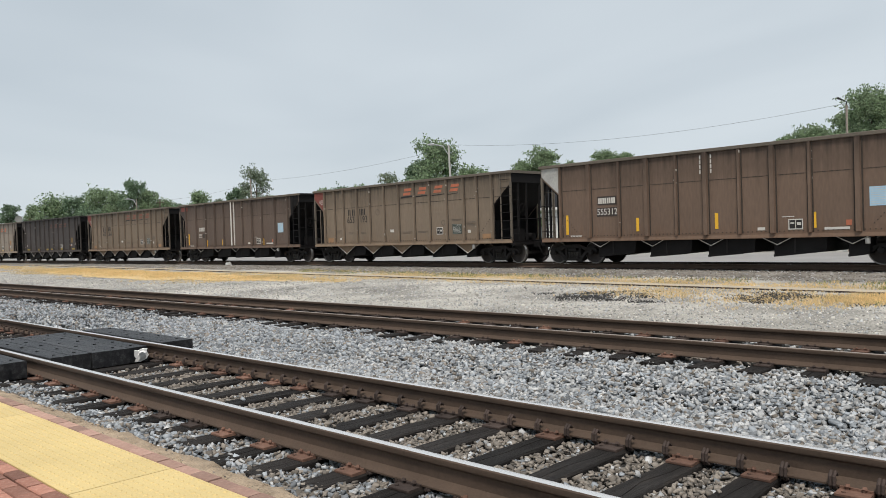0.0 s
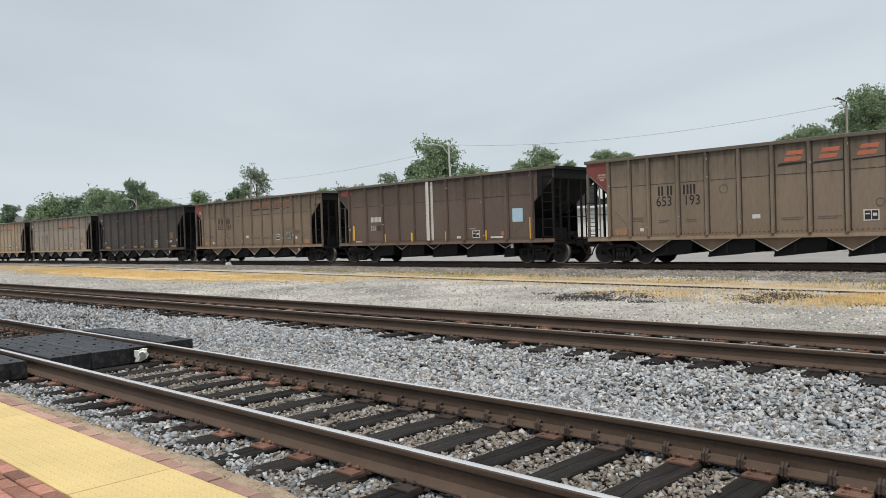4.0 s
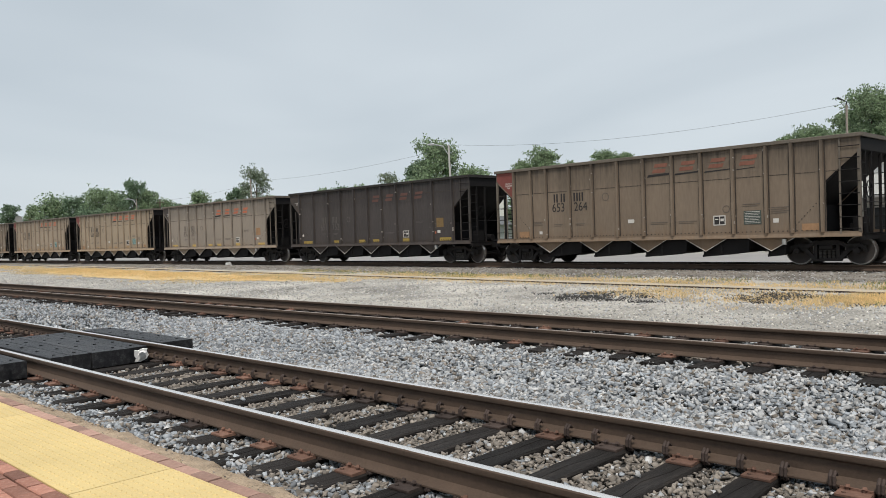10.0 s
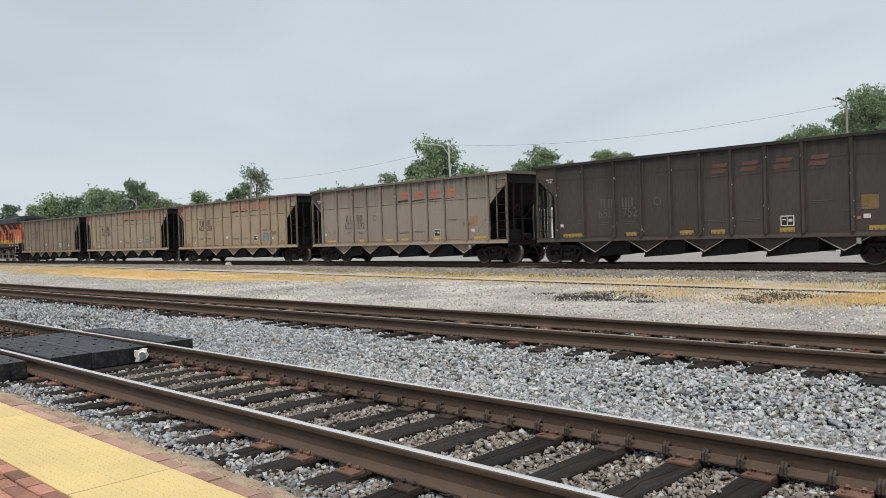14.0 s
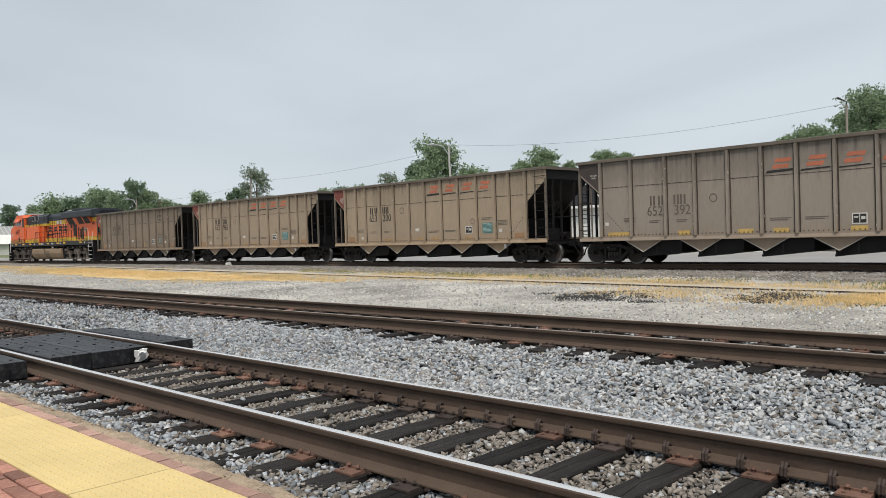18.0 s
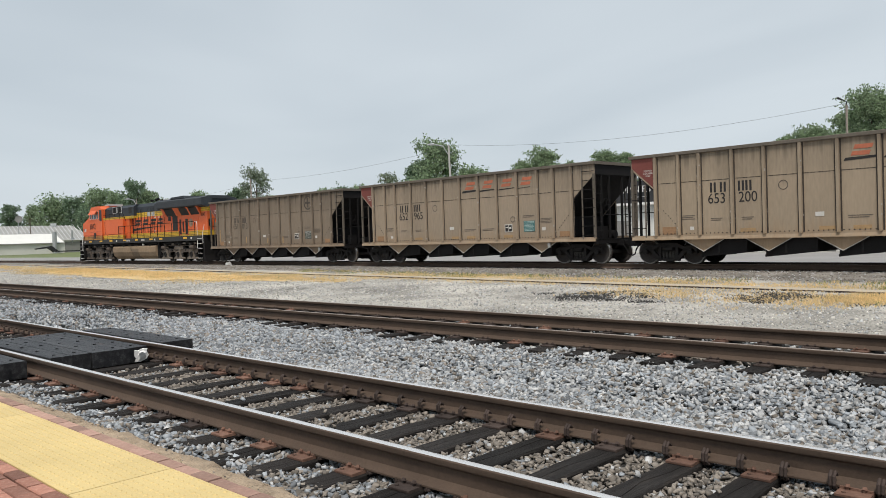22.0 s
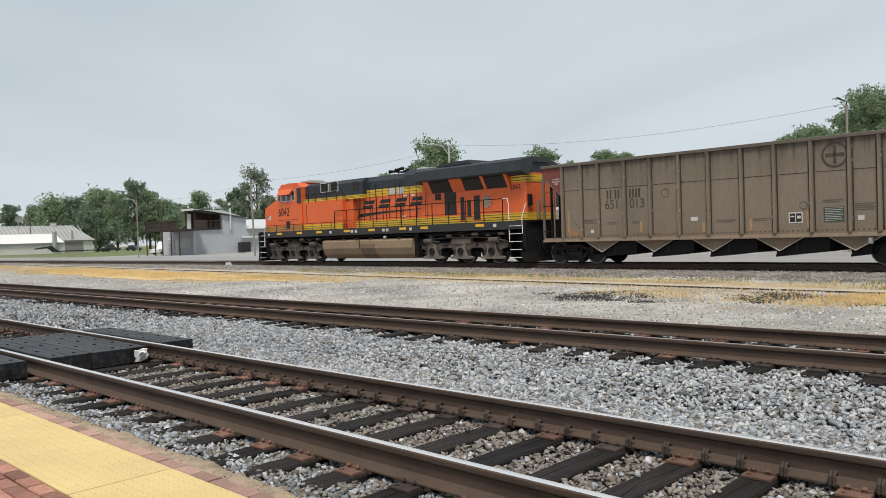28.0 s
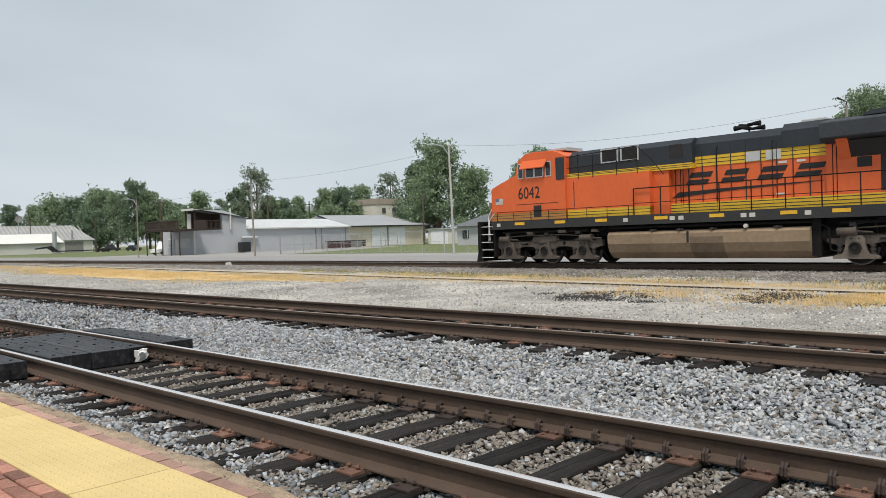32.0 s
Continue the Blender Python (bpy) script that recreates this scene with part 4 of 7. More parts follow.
        # stub of the body over the truck
        s = Shape().prism([(sx * 4.7, 1.06), (sx * 5.4, 1.65), (sx * 5.5, 1.0)][::sx], -0.35, 0.35, "y")
        part("body_bolster", s, IRON, car)
        # added black sheets inside the sides, for the shade under the slope
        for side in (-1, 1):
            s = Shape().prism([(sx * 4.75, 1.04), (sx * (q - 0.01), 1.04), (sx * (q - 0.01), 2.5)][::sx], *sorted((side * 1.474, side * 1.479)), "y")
            part("end_shade_liner", s, IRON, car)
        # added black cross sheet that keeps daylight out of the car's end
        part("shade_bulkhead", Shape().box(*sorted((sx * 5.7, sx * 5.74)), -1.47, 1.47, 0.99, 1.95), IRON, car)
        coupler(car, sx * 8.2, sx)
        freight_truck(car, sx * 6.2)
    part("center_sill", Shape().box(-7.8, 7.8, -0.18, 0.18, 0.70, 0.93), IRON, car)
    # brake gear on one end
    s = Shape().wheel((0, 0, 0), [(0.24, -0.012), (0.27, -0.012), (0.27, 0.012), (0.24, 0.012), (0.24, -0.012)], 20)
    for i in range(5):
        a = i * 1.2566
        s.tube((0, 0, 0), (0.25 * math.cos(a), 0, 0.25 * math.sin(a)), 0.012, 5)
    part("brake_wheel", s, IRON, car, m=pose(e - 0.02, -0.72, 2.35, 0, 0, 90))
    part("brake_valve", Shape().box(e - 0.45, e - 0.1, -0.9, -0.55, 0.98, 1.5), IRON, car)
    part("brake_cylinder", Shape().tube((e - 0.9, 0.3, 1.15), (e - 0.3, 0.3, 1.15), 0.17, 12), IRON, car)
    part("air_tank", Shape().box(-e + 0.1, -e + 0.7, 0.2, 0.8, 0.98, 1.35), IRON, car)
    # hopper bays below the sill
    for k in range(5):
        x = -4.6 + k * 2.3
        g, h = gusset
        for side in (-1, 1):
            s = Shape().prism([(x - g, 0.90), (x + g, 0.90), (x, h)][::-1], *sorted((side * 1.36, side * 1.40)), "y", 0)
            for d in (-1, 1):
                s.prism([(x + d * (g + 0.09), 0.905), (x + d * (g + 0.04), 0.905), (x, h - 0.015), (x, h - 0.045)][::-d], *sorted((side * 1.36, side * 1.43)), "y", 2)
                s.prism([(x + d * (g + 0.04), 0.905), (x + d * g, 0.905), (x, h + 0.01), (x, h - 0.015)][::-d], *sorted((side * 1.36, side * 1.435)), "y", 1)
            part("hopper_gusset", s, [hop or body, GUSSET_EDGE, IRON], car)
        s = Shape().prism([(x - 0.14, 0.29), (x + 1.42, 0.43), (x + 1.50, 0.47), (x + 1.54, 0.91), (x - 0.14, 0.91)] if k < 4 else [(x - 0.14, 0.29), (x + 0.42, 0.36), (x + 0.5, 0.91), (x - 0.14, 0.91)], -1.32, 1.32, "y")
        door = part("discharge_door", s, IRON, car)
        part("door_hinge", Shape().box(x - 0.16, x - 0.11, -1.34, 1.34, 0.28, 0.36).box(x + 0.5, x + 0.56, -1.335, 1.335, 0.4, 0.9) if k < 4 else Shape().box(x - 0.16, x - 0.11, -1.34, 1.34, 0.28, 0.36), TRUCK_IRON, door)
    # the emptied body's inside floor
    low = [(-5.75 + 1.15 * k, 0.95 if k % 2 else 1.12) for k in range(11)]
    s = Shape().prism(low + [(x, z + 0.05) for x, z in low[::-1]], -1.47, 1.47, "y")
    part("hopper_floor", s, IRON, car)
    # chipped paint down to bare metal along the posts
    rng = random.Random(int(posts[0] * 100) + len(MOVING))
    s = Shape()
    for x in posts:
        for i in range(rng.randint(1, 4)):
            z, d, h = rng.choice((rng.uniform(1.15, 2.0), rng.uniform(2.7, 3.8))), rng.choice((-0.045, 0.045, 0.075)), rng.uniform(0.02, 0.09)
            s.box(x + d - 0.007, x + d + 0.007, -1.604 if abs(d) < 0.05 else -1.514, -1.50, z, z + h)
    tagged(part("chipped_paint", s, CHIP_STEEL, car), kind="stuff")
    MOVING.append(car)
    return car


A_POSTS = (-6.37, -5.45, -4.65, -3.46, -2.36, -1.2, -0.07, 1.11, 2.22, 3.39, 4.52, 5.35, 6.28)
B_POSTS = (-6.36, -5.02, -3.58, -2.42, -1.21, -0.05, 1.09, 2.26, 3.46, 4.92, 6.27)
H_POSTS = (-6.2, -4.8, -3.43, -2.23, -1.03, 0.10, 1.31, 2.43, 3.61, 5.03, 6.44)
H_WIDE = (-4.8, -2.23, 0.10, 2.43, 5.03)
FRONT = -1.53


def corner_patch(car, mat, sx, q=6.37, e=7.36, za=2.66, zb=3.54, zt=3.93):
    s = Shape().prism([(sx * q, za + 0.08), (sx * e, zb + 0.06), (sx * e, zt), (sx * q, zt)][::sx], -1.508, -1.502, "y")
    return part("corner_patch", s, mat, car, "painted corner patch")


def company_bars(car, ink, rows, y):
    """Plain bars where the company's letters stand."""
    for x, z0, z1, w in rows:
        for d in (-0.62, 0.62):
            plate(car, "company_mark", x + d * w - 0.036, x + d * w + 0.036, z0, z1, y, ink)


def split_number(car, left, right, z, ink):
    word(car, left, -4.03, FRONT + 0.024, z, 0.50, ink, width=0.88)
    word(car, right, -2.93, FRONT + 0.024, z, 0.50, ink, width=0.88)


def small_marks(car, ink):
    """Small stencils that cannot be read, as bars."""
    y = FRONT + 0.022
    for x, z, w, n in ((-5.1, 1.75, 0.5, 3), (-4.05, 1.62, 0.42, 2), (-2.95, 1.62, 0.42, 2), (0.55, 1.55, 0.7, 2), (1.68, 1.55, 0.7, 2), (4.95, 1.9, 0.6, 4), (4.0, 2.05, 0.6, 2)):
        text_bars(car, x, z, y, w, n, ink)


def coupler_note(car, lines):
    for i, tx in enumerate(lines):
        word(car, tx, -6.68, -1.512, 3.46 - i * 0.095, 0.092, SIGN_WHITE, "small_writing")


def logo(car, ink, z, stroke=SIGN_BLACK):
    y = FRONT + 0.022
    for x in (0.60, 1.68, 2.80, 3.90):
        for dz, dx in ((0.0, 0.0), (0.20, 0.08)):
            plate(car, "logo_block", x - 0.30 + dx, x + 0.22 + dx, z + dz, z + dz + 0.13, y, ink, 0.05, "slanted faded logo block")
    for a, b, h in ((0.1, 1.0, 0.09), (1.2, 2.12, 0.06), (2.34, 3.28, 0.045), (3.48, 4.15, 0.025)):
        part("logo_stroke", Shape().prism([(a, z - 0.14), (b, z - 0.10), (b, z - 0.10 + h * 0.8), (a + 0.05, z - 0.14 + h)], y, y + 0.006, "y"), stroke, car)


def marks_a(car, left, right, logo_ink, ink, emblem=False, sign=None):
    """The writing of the tan cars: company bars, number, faded logo blocks, stencils and notices."""
    y = FRONT
    company_bars(car, ink, [(x, 2.52, 2.86, 0.11) for x in (-4.16, -3.80, -3.16, -2.90)], y + 0.022)
    split_number(car, left, right, 2.29, ink)
    if logo_ink:
        logo(car, logo_ink, 3.36)
    plate(car, "white_placard", -0.77, -0.5, 1.56, 1.70, y + 0.022, SIGN_WHITE)
    plate(car, "white_placard", -5.05, -4.9, 1.24, 1.36, y + 0.022, SIGN_WHITE)
    plate(car, "white_placard", 4.72, 4.90, 1.40, 1.54, y + 0.022, SIGN_WHITE)
    stencil_box(car, 2.87, 1.54, y + 0.02, 0.44, 0.34)
    lined_sign(car, 4.03, 1.60, y + 0.02, 0.60, 0.46, sign or TEAL, 8)
    small_marks(car, INK_SMALL)
    for cx, cz, rad in ((-1.75, 2.62, 0.16), (3.12, 1.92, 0.13)):
        part("round_stencil", Shape().wheel((cx, y + 0.025, cz), [(rad - 0.025, -0.004), (rad, -0.004), (rad, 0.0), (rad - 0.025, 0.0)], 20), INK_SMALL, car)
    for cx in (-2.95, -0.4, 0.6, 2.85) if sign is None else ():
        plate(car, "faded_patch", cx - 0.26, cx + 0.26, 1.13, 1.25, y + 0.022, PATCH_FADED)
    plate(car, "rust_patch", 5.63, 6.15, 1.12, 1.34, y + 0.022, PATCH_ORANGE, label="rusty orange repair patch")
    plate(car, "rust_patch", -6.14, -5.6, 1.10, 1.37, y + 0.022, PATCH_ORANGE, label="rusty orange repair patch")
    corner_patch(car, PATCH_RED, -1)
    coupler_note(car, ("ROTARY", "COUPLER", "END"))
    if emblem:
        s = Shape().wheel((4.09, y + 0.025, 3.44), [(0.33, -0.004), (0.40, -0.004), (0.40, 0.0), (0.33, 0.0)], 28)
        e = part("round_emblem", s, ink, car, "round black painted emblem with a cross")
        part("emblem_cross", Shape().box(4.04, 4.14, y + 0.020, y + 0.026, 3.16, 3.72).box(3.81, 4.37, y + 0.020, y + 0.026, 3.39, 3.49), ink, e)
        for x, z0, z1 in ((-6.1, 1.32, 2.14), (-2.78, 1.23, 1.62), (-0.28, 1.17, 1.5), (1.4, 1.16, 1.56), (3.26, 1.2, 1.73)):
            plate(car, "reflector", x - 0.055, x + 0.055, z0, z1, y + 0.021, PATCH_FADED)


TAN_DARK = paint("dirty_brown_car_paint", (0.175, 0.135, 0.10), 0.3)
TAN_PALE = paint("pale_tan_car_paint", (0.31, 0.246, 0.178), 0.25, dust=0.25)
TAN_PALE2 = paint("tan_car_paint", (0.295, 0.235, 0.174), 0.25, dust=0.25)
SOOT = paint("sooty_dark_car_paint", (0.050, 0.043, 0.042), 0.45)
GREY_TAN = paint("greyish_tan_car_paint", (0.25, 0.215, 0.18), 0.2)
OLIVE_TAN = paint("dull_olive_tan_car_paint", (0.198, 0.158, 0.12), 0.28, dust=0.3)
RUST_BROWN = paint("rust_brown_car_paint", (0.14, 0.095, 0.07), 0.3)
RUST_BROWN2 = paint("brown_car_paint", (0.112, 0.082, 0.067), 0.3)
MID_TAN = paint("weathered_tan_car_paint", (0.188, 0.146, 0.109), 0.28)
CHORD = paint("dark_car_trim", (0.05, 0.044, 0.04), 0.4)
CHORD_TAN = material("dusty_tan_trim", (0.115, 0.098, 0.08), 0.8, fine=14, coarse=0.9, spread=0.4, bump=0.08)
PATCH_FADED = material("faded_ochre_patch", (0.33, 0.215, 0.11), 0.8, dark=(0.22, 0.17, 0.12), fine=14, coarse=3, bump=0.0)


SHIFTED = ("side_post", "rivets", "chipped_paint", "company_mark", "number", "dark_patch", "reflector", "stencil_box", "notice", "white_placard", "pale_scrape", "red_smudge", "small_writing", "white_post_stripe", "white_panel_strip", "white_dash")


def car_h(body, number, label, stripe):
    car = hopper(H_POSTS, body, CHORD_TAN, IRON, label, H_WIDE, 0.10, gusset=(0.45, 0.68))
    y = FRONT
    if stripe:
        company_bars(car, SIGN_WHITE, [(x, 2.11, 2.37, 0.085) for x in (-4.32, -4.10, -3.88, -3.67)], y + 0.014)
        word(car, number[:3], -4.22, y + 0.014, 1.80, 0.36, SIGN_WHITE, width=0.85)
        plate(car, "dark_patch", -3.92, -3.5, 1.66, 1.94, y + 0.02, PATCH_DARK)
    else:
        plate(car, "dark_patch", -4.42, -3.55, 2.30, 2.64, y + 0.020, PATCH_DARK)
        plate(car, "dark_patch", -4.46, -3.50, 1.86, 2.20, y + 0.020, PATCH_DARK)
        company_bars(car, SIGN_WHITE, [(x, 2.36, 2.58, 0.075) for x in (-4.3, -4.1, -3.9, -3.7)], y + 0.014)
        word(car, number, -3.98, y + 0.014, 2.03, 0.34, SIGN_WHITE, width=0.92)
    for x, z0, z1 in ((-5.9, 1.19, 1.97), (-3.32, 1.06, 1.49), (-1.25, 1.06, 1.5), (1.19, 1.06, 1.5), (3.72, 1.06, 1.49), (6.33, 1.06, 1.98)) if stripe else ((-5.9, 1.19, 1.97), (-2.65, 1.25, 1.75), (0.47, 1.25, 1.8), (3.72, 1.2, 1.7)):
        plate(car, "reflector", x - 0.06, x + 0.06, z0, z1, y + 0.020, REFLECT)
    stencil_box(car, 3.14, 1.33, y + 0.02, 0.46, 0.34)
    lined_sign(car, 5.62, 2.10, y + 0.02, 0.58, 0.58, SKY_SIGN, 8)
    plate(car, "white_placard", 1.9, 2.15, 1.16, 1.26, y + 0.022, SIGN_WHITE)
    plate(car, "pale_scrape", 4.02, 4.76, 1.13, 1.21, y + 0.022, SIGN_WHITE)
    plate(car, "pale_scrape", -5.75, -5.2, 1.09, 1.15, y + 0.022, SIGN_WHITE)
    plate(car, "red_smudge", 4.66, 4.82, 1.25, 1.42, y + 0.022, LOGO_RED)
    text_bars(car, 2.9, 1.58, y + 0.022, 0.4, 1, SIGN_WHITE)
    if stripe:
        plate(car, "white_post_stripe", 0.02, 0.18, 1.1, 3.9, -1.628, SIGN_WHITE, label="white painted side post")
        band = plate(car, "white_panel_strip", -0.15, 0.35, 1.1, 3.9, -1.516, SIGN_WHITE, label="white painted strip behind the post")
        s = Shape()
        for i in range(22):
            for x in (-0.11, 0.31):
                s.box(x - 0.011, x + 0.011, -1.522, -1.516, 1.2 + i * 0.122, 1.222 + i * 0.122)
        tagged(part("rivets", s, SEAM_GRIME_SHADE, band), kind="stuff")
        s = Shape().prism([(6.54, 2.72), (7.36, 3.58), (7.36, 3.93), (6.54, 3.93)], -1.508, -1.502, "y")
        part("corner_patch", s, IRON, car, "black painted corner")
    else:
        for x in (-0.10, 0.30):
            for i in range(4):
                plate(car, "white_dash", x - 0.025, x + 0.025, 3.2 + i * 0.17, 3.33 + i * 0.17, y + 0.02, SIGN_WHITE)
    # posts and marks stand a little nearer one end of these cars
    for ob in car.children:
        if ob.name.split(".")[0] in SHIFTED:
            ob.matrix_basis = pose(-0.2, 0, 0) @ ob.matrix_basis
    return car


def build_cars():
    c1 = car_h(RUST_BROWN, "555312", "rust-brown open coal hopper car with yellow reflector stripes", False)
    corner_patch(c1, PATCH_GREY, -1)
    c2 = hopper(A_POSTS, MID_TAN, CHORD_TAN, None, "weathered tan coal hopper car with faded orange logo blocks")
    marks_a(c2, "653", "193", LOGO_RED, SIGN_BLACK, sign=DULL_SIGN)
    c3 = car_h(RUST_BROWN2, "555417", "brown coal hopper car with one white-painted side post", True)
    corner_patch(c3, PATCH_DARK, -1)
    for ob in c3.children:
        if ob.name.split(".")[0] in ("corner_post", "side_ladder", "end_chord") and ob.data.vertices[0].co.x > 6.0:
            ob.data.materials[0] = IRON
    plate(c3, "red_strip", -7.1, -6.2, 3.58, 3.86, -1.514, PATCH_RED, label="red painted strip")
    c4 = hopper(A_POSTS, TAN_DARK, CHORD_TAN, None, "dirty brown coal hopper car with faded orange logo blocks")
    marks_a(c4, "653", "264", LOGO_DIM, SIGN_BLACK, sign=DULL_SIGN)
    c5 = hopper(B_POSTS, SOOT, CHORD, None, "sooty black coal hopper car with yellow patches", seam=3.4)
    marks_b(c5, "651", "752", INK_FADED, LOGO_SOOT, SOOT, YELLOW_SOOT, OCHRE_SOOT)
    c6 = hopper(B_POSTS, GREY_TAN, CHORD_TAN, None, "pale greyish tan coal hopper car with yellow patches")
    marks_b(c6, "652", "392", INK_SMALL, LOGO_RED, SIGN_BLACK, YELLOW_WORN, PATCH_ORANGE)
    c7 = hopper(A_POSTS, TAN_PALE, CHORD_TAN, None, "pale tan coal hopper car with an orange logo in blocks")
    marks_a(c7, "653", "200", LOGO_RED, SIGN_BLACK)
    c8 = hopper(A_POSTS, TAN_PALE2, CHORD_TAN, None, "tan coal hopper car with an orange logo in blocks")
    marks_a(c8, "652", "965", LOGO_RED, SIGN_BLACK)
    c9 = hopper(A_POSTS, OLIVE_TAN, CHORD_TAN, None, "dull olive-tan coal hopper car with a round black emblem")
    marks_a(c9, "651", "013", None, INK_BROWN, True, DULL_SIGN)


def marks_b(car, left, right, ink, logo_ink, stroke, yellow, square):
    """The writing of the riveted cars with yellow patches along the sill."""
    y = FRONT
    company_bars(car, ink, [(x, 2.18, 2.53, 0.11) for x in (-4.12, -3.78, -3.16, -2.90)], y + 0.022)
    split_number(car, left, right, 1.96, ink)
    s = Shape().wheel((-1.75, y + 0.025, 2.34), [(0.12, -0.004), (0.15, -0.004), (0.15, 0.0), (0.12, 0.0)], 20)
    part("round_stencil", s, ink, car)
    stencil_box(car, 2.93, 1.45, y + 0.02, 0.44, 0.34)
    plate(car, "white_placard", 5.2, 5.4, 1.45, 1.58, y + 0.022, SIGN_WHITE)
    plate(car, "white_placard", -6.2, -6.05, 1.5, 1.62, y + 0.022, SIGN_WHITE)
    small_marks(car, ink)
    corner_patch(car, PATCH_DARK, -1, 6.36)
    coupler_note(car, ("ROTARY", "END"))
    for x0, x1 in ((-6.07, -5.12), (-3.12, -2.66), (-0.88, -0.35), (0.31, 0.82), (2.68, 3.16), (5.35, 6.15)):
        plate(car, "yellow_patch", x0, x1, 1.08, 1.23, y + 0.021, yellow, label="yellow stencil patch")
    plate(car, "orange_patch", 5.15, 5.63, 1.72, 2.16, y + 0.021, square, label="square orange patch")
    plate(car, "red_smudge", 5.0, 5.12, 1.42, 1.52, y + 0.021, LOGO_RED)
    logo(car, logo_ink, 3.16, stroke)


build_cars()


# ---- locomotive ----
ORANGE = material("orange_engine_paint", (0.65, 0.125, 0.036), 0.5, fine=10, coarse=0.8, spread=0.16, bump=0.03, grain=(1, 1, 0.4), spec=0.35)
NAVY = material("black_engine_paint", (0.027, 0.033, 0.041), 0.55, fine=10, coarse=0.8, spread=0.35, bump=0.05, spec=0.3)
WING_GREY = material("dusty_black_roof", (0.042, 0.048, 0.056), 0.7, fine=10, coarse=1.2, spread=0.3, bump=0.05, spec=0.25)
ENGINE_YELLOW = material("yellow_engine_stripe", (0.64, 0.40, 0.03), 0.55, fine=10, coarse=0.8, spread=0.18, bump=0.03)
SILL_GREY = material("dusty_dark_grey_sill", (0.038, 0.038, 0.039), 0.7, fine=15, coarse=1.0, spread=0.3, bump=0.05, spec=0.25)
TANK_TAN = material("dust_covered_tank", (0.25, 0.185, 0.125), 0.85, fine=6, coarse=0.55, spread=0.4, bump=0.05, spec=0.2)
TRUCK_DUST = material("dust_covered_truck", (0.10, 0.082, 0.07), 0.85, fine=12, coarse=1.6, spread=0.65, bump=0.15, spec=0.2)
TRUCK_PALE = material("pale_dusty_casting", (0.165, 0.138, 0.115), 0.85, fine=12, coarse=1.6, spread=0.5, bump=0.15, spec=0.2)
TANK_STAIN = material("oil_stained_tank", (0.16, 0.118, 0.08), 0.7, fine=6, coarse=1.2, spread=0.35, bump=0.05, spec=0.3)
GLASS_DARK = material("dark_window_glass", (0.02, 0.022, 0.025), 0.08, fine=4, coarse=1, spread=0.2, bump=0.0, spec=0.6)
SILVER = material("dull_aluminium", (0.55, 0.55, 0.54), 0.45, 0.6, fine=14, coarse=2, spread=0.15, bump=0.03)
VENT_TAN = material("dusty_pale_vent", (0.33, 0.25, 0.19), 0.85, fine=14, coarse=2, spread=0.3, bump=0.05)
POST_TAN = material("tan_dusty_post", (0.22, 0.16, 0.11), 0.85, fine=14, coarse=2, spread=0.3, bump=0.05)
DUSTY_BAND = material("dusty_yellow_band", (0.40, 0.19, 0.05), 0.7, fine=10, coarse=0.8, spread=0.2, bump=0.03)


def striped(x0, x1, y, z0, z1, lines, w=0.022):
    """A band with thin dark lines along it; slots: the band, the lines."""
    s = Shape().box(x0, x1, -y, y, z0, z1, 0)
    for z in lines:
        s.box(x0, x1, -y - 0.005, y + 0.005, z, z + w, 1)
    return s


